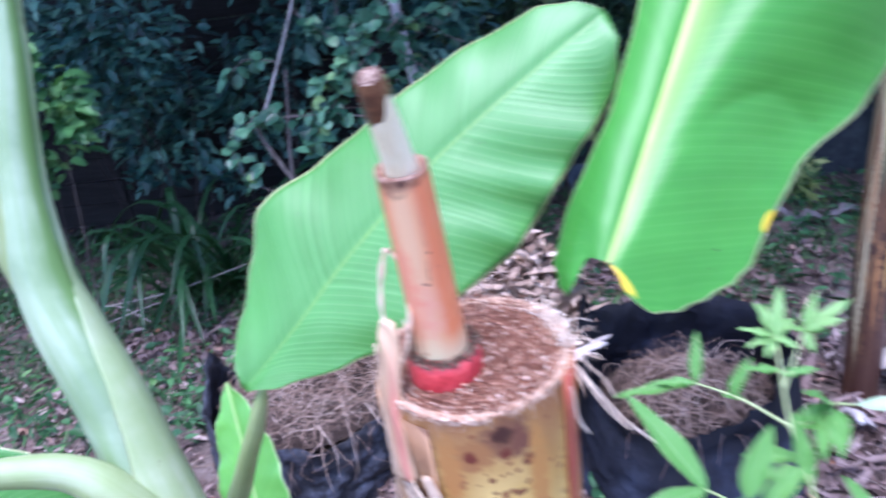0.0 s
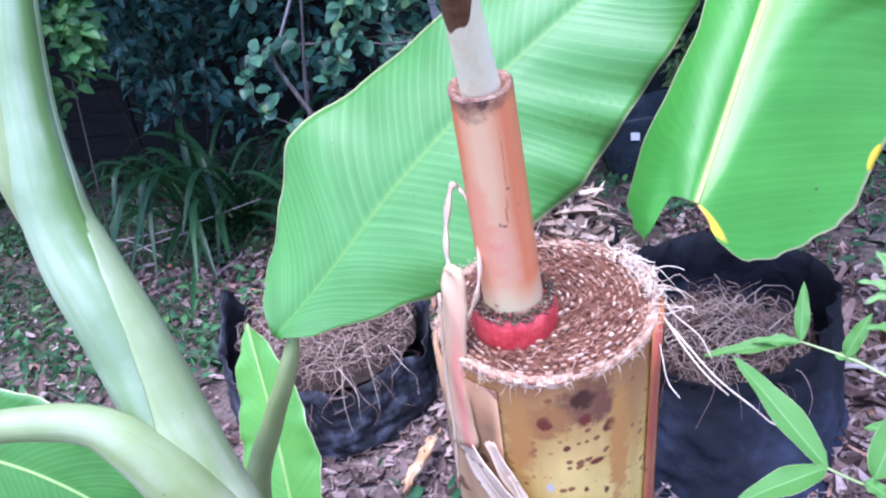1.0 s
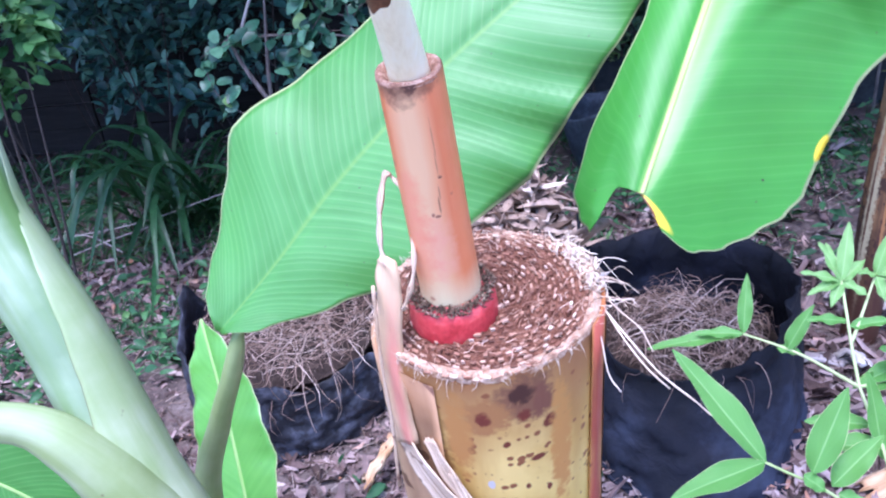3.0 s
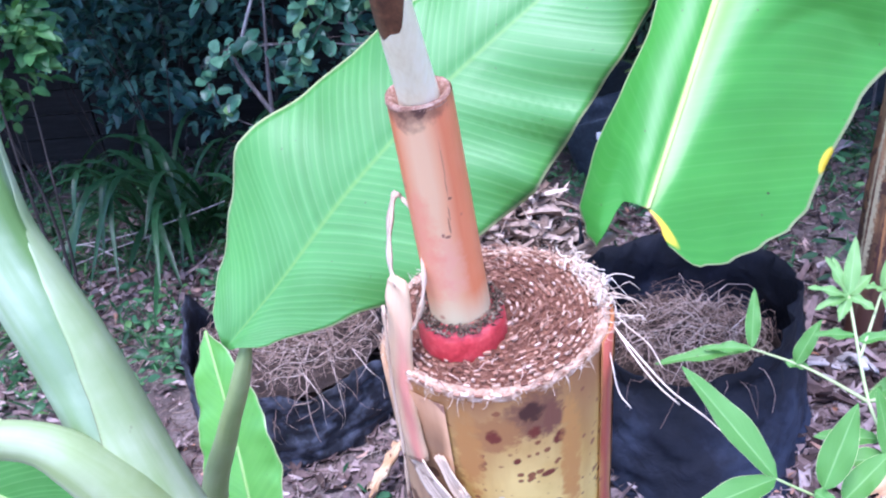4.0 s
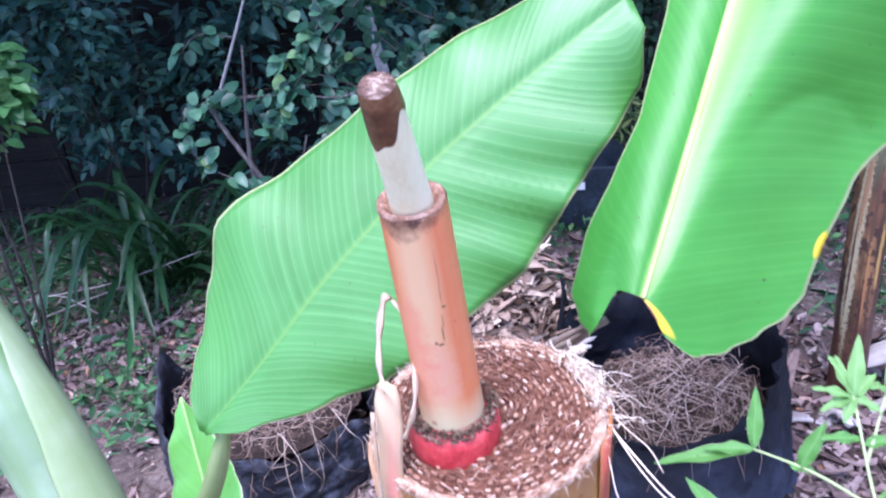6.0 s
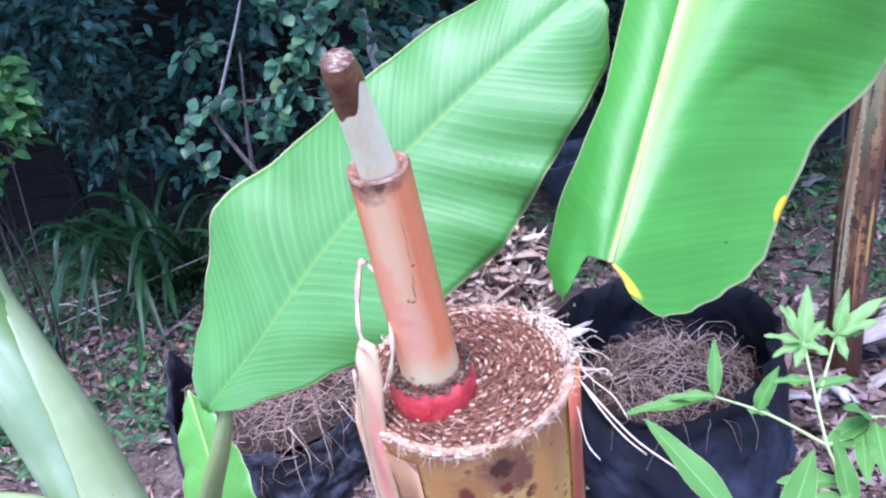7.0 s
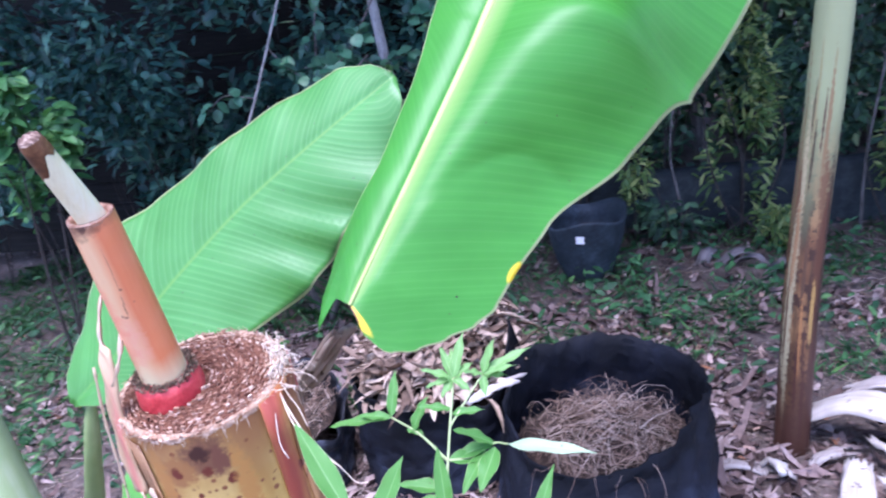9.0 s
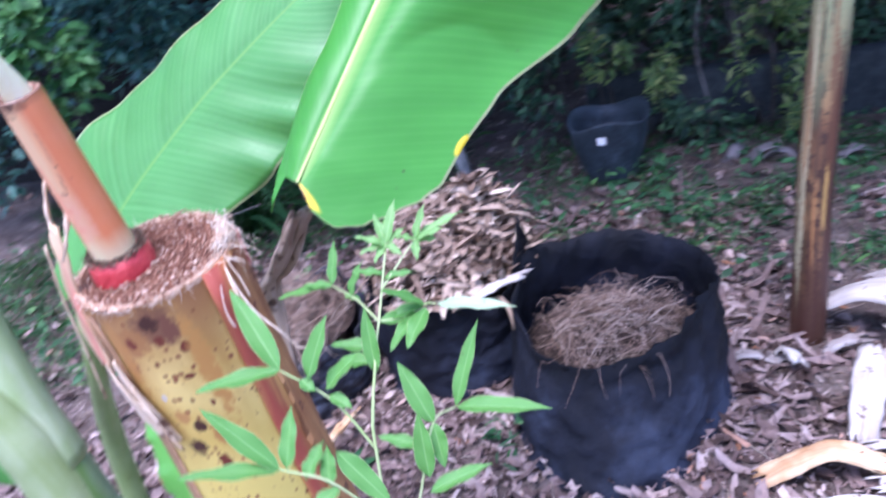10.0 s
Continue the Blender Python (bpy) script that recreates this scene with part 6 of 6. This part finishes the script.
bush = thing("rounded_leaf_bush", (-0.55, 2.85, ground_z(-0.55, 2.85)), "bush with rounded blue-green leaves on thin grey twigs", "bush")
leaves, wood = Acc(), Acc()
for line, n in (([(-0.14, 2.48, 0.74), (-0.26, 2.45, 0.71), (-0.39, 2.45, 0.73), (-0.48, 2.45, 0.73), (-0.59, 2.44, 0.73), (-0.71, 2.44, 0.69)], 46), ([(-0.15, 2.52, 0.98), (-0.30, 2.46, 0.84), (-0.41, 2.44, 0.71), (-0.47, 2.43, 0.63)], 50),
                ([(-0.48, 2.50, 0.72), (-0.62, 2.46, 0.73), (-0.70, 2.45, 0.68), (-0.68, 2.43, 0.58), (-0.60, 2.42, 0.52), (-0.49, 2.42, 0.49)], 44), ([(-0.50, 2.46, 0.45), (-0.45, 2.44, 0.50), (-0.38, 2.44, 0.52)], 16),
                ([(-0.12, 2.60, 1.15), (-0.20, 2.50, 1.00), (-0.27, 2.46, 0.94), (-0.32, 2.45, 0.86), (-0.41, 2.45, 0.81)], 64), ([(-0.30, 2.50, 0.84), (-0.28, 2.46, 0.70), (-0.26, 2.45, 0.62)], 20), ([(-0.26, 2.50, 0.71), (-0.33, 2.46, 0.60), (-0.34, 2.46, 0.54)], 16),
                ([(-0.20, 2.60, 0.60), (-0.12, 2.52, 0.70), (-0.05, 2.48, 0.80), (0.02, 2.48, 0.86)], 40), ([(-0.02, 2.70, 0.95), (0.02, 2.60, 1.04), (0.05, 2.55, 1.10)], 26),
                ([(-0.49, 2.62, 1.01), (-0.42, 2.58, 0.95), (-0.36, 2.55, 0.92)], 14), ([(-0.56, 2.62, 0.86), (-0.66, 2.60, 0.88), (-0.72, 2.58, 0.83)], 12)):
    sprig(leaves, wood, line, n, 0.048, 0.036, 0.0028)
for k in range(12):
    root = Vector((RNG.uniform(-0.45, -0.05), RNG.uniform(2.70, 2.95), RNG.uniform(0.45, 1.05)))
    way = Vector((RNG.uniform(-0.5, 1.0), RNG.uniform(-0.6, 0.1), RNG.uniform(-0.25, 0.7))).normalized()
    end = root + way * RNG.uniform(0.18, 0.32)
    sprig(leaves, wood, [root, root.lerp(end, 0.5) + Vector(RNG.normal(0, 0.025, 3)), end], 20, 0.048, 0.034, 0.0028)
wood.tube(spline([(-0.43, 2.46, 0.30), (-0.50, 2.46, 0.45), (-0.60, 2.46, 0.65), (-0.64, 2.50, 0.74)], 14), [0.0095 - 0.005 * i / 13 for i in range(14)], 7)
branchy(wood, (-0.55, 2.88, -0.08), [(-0.45, 2.80, 0.5), (-0.30, 2.85, 0.65), (-0.6, 2.8, 0.8)], 0.014)
part("foliage", leaves, M["bush"], bush)
tagged(part("branchwork", wood, M["bark"], bush), kind="stuff")
acc = Acc()
acc.tube(spline([(-0.64, 2.60, 0.69), (-0.63, 2.60, 0.72), (-0.56, 2.60, 0.86), (-0.49, 2.60, 1.01), (-0.38, 2.66, 1.3)], 20), [0.0055 - 0.0025 * i / 19 for i in range(20)], 8)
part("main_stem", acc, M["bark_pale"], bush, "pale grey stem")

for c, s, n, r0, ln in (((-1.30, 3.20, 0.88), (0.34, 0.25, 0.34), 2100, (-1.35, 3.35), 0.055), ((-0.80, 3.45, 1.30), (0.5, 0.32, 0.42), 2300, (-0.9, 3.5), 0.058), ((-1.95, 3.25, 1.0), (0.5, 0.35, 0.5), 2100, (-1.95, 3.4), 0.06), ((-0.25, 3.80, 1.0), (0.5, 0.3, 0.45), 1600, (-0.3, 3.85), 0.06), ((-2.5, 3.5, 0.35), (0.5, 0.3, 0.45), 900, (-2.5, 3.6), 0.07),
                        ((-0.55, 3.55, 0.55), (0.45, 0.15, 0.45), 420, (-0.55, 3.6), 0.06), ((-1.05, 3.70, 0.30), (0.45, 0.12, 0.35), 380, (-1.05, 3.72), 0.06), ((-1.75, 3.75, 0.45), (0.40, 0.12, 0.45), 420, (-1.75, 3.76), 0.06), ((-0.95, 3.72, 0.62), (0.42, 0.14, 0.36), 800, (-0.95, 3.74), 0.07), ((-1.45, 3.66, 0.42), (0.34, 0.14, 0.34), 600, (-1.45, 3.68), 0.07), ((-0.30, 3.62, 0.48), (0.36, 0.14, 0.42), 700, (-0.30, 3.64), 0.07)):
    hedge = thing("shaded_bush", (r0[0], r0[1], ground_z(*r0)), "dark blue-green leafy bush in deep shade", "bush", "shaded bushes")
    leaves, wood = Acc(), Acc()
    crown(leaves, int(n * 0.55), c, s, ln, ln * 0.5, 2, floor=0.05, hollow=0.3)
    branchy(wood, (r0[0], r0[1], ground_z(*r0) - 0.05), [(c[0] + RNG.normal(0, s[0] * 0.5), c[1] + RNG.normal(0, 0.1), c[2] + s[2] * RNG.uniform(0.0, 0.6)) for _ in range(3)], 0.004)
    part("foliage", leaves, M["far_blue"], hedge)
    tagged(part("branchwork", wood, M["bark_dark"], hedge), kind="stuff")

fresh = thing("leafy_sapling", (-1.25, 2.35, ground_z(-1.25, 2.35)), "fresh green leafy sapling beside bare earth", "sapling")
leaves, wood = Acc(), Acc()
crown(leaves, 400, (-1.225, 2.34, 0.82), (0.14, 0.12, 0.30), 0.056, 0.033, 2, hollow=0.3)
part("foliage", leaves, M["sapling"], fresh)
for e in ((-1.22, 2.33, 0.99), (-1.30, 2.3, 0.85), (-1.16, 2.36, 0.76)):
    wood = Acc()
    branchy(wood, (-1.27, 2.35, -0.12), [e], 0.007)
    part("stem", wood, M["bark_dark"], fresh)

# strap-leaved grass clump
clump = thing("strap_grass_clump", (-1.10, 2.98, ground_z(-1.10, 2.98)), "arching dark green strap-leaved grass clump", "grass clump")
for k in range(52):
    a = RNG.uniform(0, 2 * math.pi)
    root = Vector((-1.10 + RNG.normal(0, 0.09), 2.98 + RNG.normal(0, 0.06), ground_z(-1.10, 2.98)))
    reach, high = RNG.uniform(0.30, 0.72), RNG.uniform(0.16, 0.40)
    o = Vector((math.cos(a), math.sin(a) * 0.9 - 0.2, 0)).normalized()
    line = spline([root, root + o * reach * 0.35 + Vector((0, 0, high * 0.8)), root + o * reach * 0.75 + Vector((0, 0, high)), root + o * reach * 1.15 + Vector((0, 0, high * RNG.uniform(0.15, 0.7)))], 12)
    acc = Acc()
    w0 = RNG.uniform(0.010, 0.018)
    rows = []
    for i, p in enumerate(line):
        q = i / 11
        t = (line[min(i + 1, 11)] - line[max(i - 1, 0)]).normalized()
        s = t.cross(Vector((0, 0, 1))).normalized()
        n = s.cross(t)
        w = w0 * (0.7 + 0.6 * q) * (1 - q ** 4) + 0.0004
        rows.append([p + s * w * v + n * abs(v) * w * 0.35 for v in (-1, 0, 1)])
    acc.grid(rows)
    part("blade", acc, M["grass"], clump)

# far woods: separate bushes and trees in shade
WOODS = (((-2.9, 4.3, 1.0), (0.9, 0.6, 1.2), 1600, 0), ((-1.4, 4.4, 1.3), (1.0, 0.6, 1.3), 2200, 0), ((0.1, 4.6, 1.1), (0.9, 0.6, 1.3), 2600, 0), ((1.3, 4.8, 1.0), (0.9, 0.6, 1.2), 2600, 0), ((0.75, 4.5, 0.5), (0.8, 0.4, 0.6), 1600, 0),
         ((2.6, 4.6, 1.0), (0.9, 0.6, 1.2), 2600, 0), ((3.9, 4.8, 1.2), (1.0, 0.7, 1.4), 1800, 0), ((-4.3, 4.8, 1.4), (1.0, 0.8, 1.6), 1200, 0), ((2.0, 4.6, 0.45), (0.9, 0.35, 0.55), 1500, 0), ((-3.0, 6.2, 1.1), (1.6, 0.5, 1.4), 1700, 0), ((-0.6, 6.3, 1.1), (1.6, 0.5, 1.4), 1900, 0), ((1.8, 6.4, 1.1), (1.6, 0.5, 1.4), 1900, 0), ((4.2, 6.4, 1.2), (1.7, 0.5, 1.5), 1700, 0), ((-4.0, 7.6, 1.2), (2.0, 0.5, 1.6), 3000, 0), ((-1.0, 7.8, 1.2), (2.0, 0.5, 1.6), 3000, 0), ((2.0, 7.9, 1.2), (2.0, 0.5, 1.6), 3000, 0), ((5.0, 7.8, 1.2), (2.0, 0.5, 1.6), 2600, 0),
         ((1.06, 3.36, 0.52), (0.17, 0.10, 0.46), 430, 1), ((0.64, 3.34, 0.27), (0.10, 0.10, 0.18), 90, 1), ((0.45, 3.38, 0.36), (0.10, 0.08, 0.14), 70, 1), ((1.16, 3.22, 0.10), (0.16, 0.10, 0.12), 130, 1), ((1.62, 3.30, 0.30), (0.14, 0.12, 0.30), 160, 1), ((2.1, 3.35, 0.35), (0.25, 0.2, 0.40), 320, 1),
         ((0.25, 3.55, 0.35), (0.35, 0.2, 0.40), 520, 0), ((0.78, 3.85, 0.50), (0.35, 0.2, 0.45), 700, 0), ((1.45, 3.85, 0.45), (0.40, 0.2, 0.45), 700, 0), ((2.1, 3.85, 0.5), (0.4, 0.2, 0.5), 700, 0), ((2.5, 3.2, 0.25), (0.35, 0.25, 0.35), 420, 0), ((0.80, 3.30, 0.10), (0.2, 0.12, 0.12), 200, 0))
for c, s, n, tone in WOODS:
    g = ground_z(c[0], c[1])
    wood_bush = thing("woodland_bush", (c[0], c[1], g), "yellowish green sapling at the edge of woods" if tone else "dense shaded green bush at the edge of woods", "bush", "woodland edge")
    leaves, wood = Acc(), Acc()
    leaf_long = 0.30 if c[1] > 7 else 0.20 if c[1] > 6 else 0.10 if n > 1000 else 0.055
    crown(leaves, int(n * 1.5) if tone else n, c, s, leaf_long, leaf_long * (0.28 if tone else 0.45), 0 if n > 1000 else 1, hollow=0.2)
    branchy(wood, (c[0], c[1], g - 0.05), [(c[0] + RNG.normal(0, s[0] * 0.5), c[1] + RNG.normal(0, s[1] * 0.3), c[2] + s[2] * RNG.uniform(0.2, 0.8)) for _ in range(5)], 0.016 if n > 1000 else 0.006)
    part("foliage", leaves, M["far_yellow" if tone else "far"], wood_bush)
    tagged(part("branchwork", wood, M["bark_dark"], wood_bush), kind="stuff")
# crowns stay out of view, added and pushed forward by fwd to shade the background
for x, y, lean, canopy, fwd in ((-0.20, 3.2, -0.07, 2.2, 0.2), (2.15, 3.9, 0.1, 2.2, 0.9), (-2.75, 4.3, 0.0, 2.2, 0.6), (3.4, 4.3, 0.0, 2.4, 1.2), (1.0, 4.4, 0.0, 2.2, 1.3), (-3.6, 4.4, 0.0, 2.4, 0.2), (1.72, 3.75, 0.02, 2.5, 0.6), (-1.3, 4.75, 0.0, 2.2, 1.4), (-0.3, 4.9, 0.0, 2.3, 1.2)):
    g = ground_z(x, y)
    tree = thing("woodland_tree", (x, y, g), "slim grey-barked tree, its dense high crown out of view as shade", "tree", "woodland edge")
    wood, leaves, trunk = Acc(), Acc(), Acc()
    top = (x + lean * 3, y + 0.2, canopy - 0.1)
    trunk.tube(spline([(x + 0.06, y, g - 0.05), (x, y, 0.4), (x + lean, y, 0.9), top], 20), [(0.027 if x == -0.20 else 0.036) - 0.012 * i / 19 for i in range(20)], 12)
    branchy(wood, top, [(top[0] + RNG.normal(0, 0.8), top[1] - fwd + RNG.normal(0, 0.6), canopy + 0.5 + RNG.random()) for _ in range(6)], 0.02)
    crown(leaves, 5600 if x > 0.5 or x < -1.2 else 3600, (x, y - fwd, canopy + 0.45), (1.35, 1.25, 0.5), 0.18, 0.11, 0, floor=canopy - 0.35, hollow=0.1)
    part("trunk", trunk, M["bark_pale" if x == -0.20 else "bark"], tree)
    tagged(part("limbs", wood, M["bark"], tree), kind="stuff")
    part("crown", leaves, M["far"], tree)

# low concrete edging, and a board fence coloured near-black for shade, far back
acc = Acc()
rows = []
for x in np.linspace(0.35, 2.3, 24):
    h = 0.26 + 0.02 * noise.noise((x * 2, 0, 0))
    rows.append([(x, 3.45, -0.05), (x, 3.45, h - 0.015), (x, 3.465, h), (x, 3.54, h), (x, 3.555, h - 0.015), (x, 3.555, -0.05)])
acc.grid(rows)
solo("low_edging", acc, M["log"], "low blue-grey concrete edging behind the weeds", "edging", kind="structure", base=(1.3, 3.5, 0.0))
fence = thing("board_fence", (-2.2, 4.02, ground_z(-2.2, 4.02)), "fence of horizontal boards coloured near-black for deep shade", "fence")
for k in range(11):
    acc = Acc()
    z = ground_z(-2.2, 4.0) + 0.04 + 0.121 * k
    # the right-hand run is added as a dark backdrop behind the bushes
    for x0, x1 in ((-3.6, -1.9), (-1.89, -0.25)):
        d = 0.004 * math.sin(k * 2.3 + x0)
        acc.add([(x0, 3.98 + d, z), (x1, 3.98 + d, z + 0.004), (x1, 3.985 + d, z + 0.118), (x0, 3.985 + d, z + 0.116), (x0, 4.005 + d, z), (x1, 4.005 + d, z), (x1, 4.005 + d, z + 0.118), (x0, 4.005 + d, z + 0.116)],
                [(0, 1, 2, 3), (5, 4, 7, 6), (3, 2, 6, 7), (1, 0, 4, 5), (0, 3, 7, 4), (2, 1, 5, 6)])
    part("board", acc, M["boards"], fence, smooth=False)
for x in (-3.4, -2.4, -1.4, -0.4):
    acc = Acc()
    acc.tube([(x, 4.045, ground_z(x, 4.0) - 0.1), (x, 4.045, 1.35)], 0.04, 8)
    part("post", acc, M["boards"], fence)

# thin bare canes standing before the edging
for foot, tip in (((1.62, 3.30), (1.58, 0.95)), ((1.70, 3.32), (1.66, 0.90)), ((1.80, 3.30), (1.70, 0.80)), ((0.83, 3.32), (0.80, 0.55)), ((1.50, 3.34), (1.56, 1.10)), ((1.93, 3.28), (1.99, 0.85))):
    acc = Acc()
    g = ground_z(*foot)
    acc.tube(spline([(foot[0], foot[1], g - 0.03), (foot[0] + RNG.normal(0, 0.012), foot[1] - 0.01, 0.3 * tip[1]), (tip[0] + RNG.normal(0, 0.015), foot[1] + 0.02, 0.65 * tip[1]), (tip[0], foot[1] + 0.05, tip[1])], 18), [0.0065 - 0.0035 * i / 17 for i in range(18)], 7)
    solo("bare_cane", acc, M["bark"], "thin grey bare cane standing in shaded weeds", "cane", group="bare canes", base=(foot[0], foot[1], g))

# fern beside the edging
fern = thing("fern", (1.86, 2.86, ground_z(1.86, 2.86)), "pale green fern with drooping fronds", "fern")
for ctrl in (((1.86, 2.86, -0.02), (1.74, 2.83, 0.17), (1.60, 2.78, 0.19), (1.445, 2.75, 0.14)), ((1.86, 2.86, -0.02), (1.80, 2.80, 0.14), (1.72, 2.73, 0.15), (1.60, 2.66, 0.08)), ((1.86, 2.86, -0.02), (1.92, 2.80, 0.16), (2.02, 2.74, 0.17), (2.15, 2.68, 0.08)), ((1.86, 2.86, -0.02), (1.84, 2.95, 0.2), (1.80, 3.05, 0.24), (1.74, 3.14, 0.16))):
    acc = Acc()
    line = even(spline(ctrl, 60), 26)
    acc.tube(line, 0.0018, 4)
    for i in range(5, 26):
        t = (line[i] - line[i - 1]).normalized()
        s = t.cross(Vector((0, -0.4, 1))).normalized()
        for k in (-1, 1):
            leaf_card(acc, line[i], s * k + t * 0.35 + Vector((0, 0, -0.25)), (0, -0.3, 1), 0.085 * (1.06 - (i / 26) ** 1.5), 0.017, 0.25, 0.1)
    part("frond", acc, M["fern"], fern)

# ---- loose cover on the ground ----
acc = Acc()
n = 0
while n < 38000:
    x, y = (RNG.uniform(-3.2, 3.2), RNG.uniform(-1.2, 4.2)) if RNG.random() < 0.50 else (RNG.uniform(-1.5, 1.8), RNG.uniform(1.2, 2.8))
    if noise.noise((x * 1.3, y * 1.3, 5.0)) < RNG.uniform(-0.7, 0.25):
        continue
    n += 1
    ln = 0.009 + 0.042 * RNG.random() ** 1.8
    big = RNG.random() < (0.10 if 0.6 < x < 1.4 and 1.1 < y < 2.0 else 0.03)
    if big:
        ln = RNG.uniform(0.06, 0.12)
    scrap(acc, (x, y, ground_z(x, y) + RNG.uniform(0.002, 0.020)), RNG.uniform(0, 2 * math.pi), ln, ln * (RNG.uniform(0.12, 0.3) if big or RNG.random() < 0.45 else RNG.uniform(0.3, 0.75)))
solo("leaf_litter", acc, M["litter"], "scattered brown and mauve dead leaves on the earth", "dead leaves", kind="stuff")
acc = Acc()
for k in range(5200):
    x, y = RNG.uniform(-2.4, 2.4), RNG.uniform(0.8, 3.6)
    a, ln = RNG.uniform(0, math.pi), RNG.uniform(0.02, 0.15)
    p = Vector((x, y, ground_z(x, y) + 0.006))
    e = p + Vector((math.cos(a) * ln, math.sin(a) * ln, 0))
    e.z = ground_z(e.x, e.y) + RNG.uniform(0.004, 0.02)
    strand(acc, p, e, (0, 0, 0.003), RNG.uniform(0.0005, 0.0020), 5, 3, 0.006)
solo("twig_litter", acc, M["twig"], "thin dry twigs scattered on the earth", "twigs", kind="stuff")
for line in ([(-1.60, 2.79, -0.02), (-1.20, 2.745, 0.05), (-0.90, 2.84, 0.10)], [(-1.46, 2.63, -0.02), (-1.28, 2.69, 0.02), (-1.10, 2.74, 0.05)], [(-1.55, 2.82, -0.02), (-1.38, 2.73, 0.02), (-1.22, 2.63, 0.0)]):
    acc = Acc()
    acc.tube(spline(line, 14), 0.0024, 6)
    solo("dry_stick", acc, M["straw_grey"], "long pale dry stick lying on weeds", "stick", group="dry sticks", base=line[1])


def weed_patch(cx, cy, r, n, size):
    for k in range(n):
        x, y = cx + RNG.normal(0, r), cy + RNG.normal(0, r)
        z = ground_z(x, y)
        a = RNG.uniform(0, 2 * math.pi)
        h = RNG.uniform(0.01, 0.05) + size * RNG.uniform(0, 1.2)
        leaf_card(acc, (x, y, z + h), (math.cos(a), math.sin(a), RNG.uniform(-0.3, 0.9)), (RNG.normal(0, 0.5), RNG.normal(-0.3, 0.5), 1), size * RNG.uniform(0.6, 1.5), size * (RNG.uniform(0.1, 0.25) if RNG.random() < 0.45 else RNG.uniform(0.3, 0.65)), RNG.uniform(0, 0.5), RNG.uniform(0.05, 0.35))


for cx, cy, r, n in ((-1.15, 2.45, 0.12, 90), (-0.95, 2.25, 0.11, 110), (-1.35, 2.1, 0.15, 50), (-0.85, 2.05, 0.09, 85), (0.55, 2.65, 0.07, 45), (0.9, 2.75, 0.25, 70), (1.25, 2.5, 0.14, 50), (1.6, 2.7, 0.2, 60), (0.5, 3.1, 0.25, 90),
                     (1.2, 3.2, 0.35, 130), (0.2, 2.9, 0.2, 120), (2.0, 3.0, 0.25, 120), (-1.9, 2.9, 0.3, 120), (1.9, 2.3, 0.2, 50), (0.9, 2.25, 0.05, 12), (-0.1, 2.6, 0.2, 80), (0.25, 1.55, 0.05, 20), (-0.25, 1.45, 0.06, 14), (0.62, 2.98, 0.06, 46), (0.72, 2.62, 0.05, 40), (-0.75, 2.18, 0.08, 75)):
    low = thing("low_weed", (cx, cy, ground_z(cx, cy)), "low green weed clump growing through dead leaves", "weed", "low weeds")
    for k in range(n):
        acc = Acc()
        weed_patch(cx, cy, r, 1, 0.04)
        part("leaf", acc, M["weed_one"], low)
acc = Acc()
for k in range(20):
    weed_patch(RNG.uniform(-0.2, 2.8), RNG.uniform(2.5, 3.5), RNG.uniform(0.06, 0.2), int(RNG.uniform(20, 60)), RNG.uniform(0.018, 0.042))
for k in range(16):
    weed_patch(RNG.uniform(-2.2, -0.7), RNG.uniform(2.0, 3.2), RNG.uniform(0.06, 0.15), int(RNG.uniform(15, 40)), RNG.uniform(0.03, 0.05))
solo("low_weeds", acc, M["weed_low"], "patches of small green weeds growing through dead leaves", "weeds", kind="stuff")

# thin ground grass among the litter
acc = Acc()
n = 0
while n < 8600:
    if RNG.random() < 0.42:
        x, y = RNG.uniform(0.15, 2.7), RNG.uniform(2.25, 3.5)
        keep = noise.noise((x * 2.8, y * 3.4, 9.0)) > RNG.uniform(-0.15, 0.30)
    else:
        x, y = RNG.uniform(-2.6, -0.2), RNG.uniform(1.95, 3.9)
        keep = noise.noise((x * 2.2, y * 2.2, 9.0)) > RNG.uniform(-0.15, 0.55) - (0.3 if y > 2.7 else 0.0)
    if not keep:
        continue
    n += 1
    a, ln = RNG.uniform(0, 2 * math.pi), RNG.uniform(0.025, 0.085) * (1.3 if x < 0 and y > 2.7 else 1.0)
    leaf_card(acc, (x, y, ground_z(x, y) + 0.003), (math.cos(a), math.sin(a), RNG.uniform(0.3, 1.8)), (RNG.normal(0, 0.4), RNG.normal(-0.3, 0.4), 1), ln, RNG.uniform(0.004, 0.010), RNG.uniform(0.1, 0.7), 0.15, 1 if RNG.random() < 0.4 else 0)
solo("ground_grass", acc, M["weed_low"], "thin dark green grass growing through dead leaves", "grass", kind="stuff")
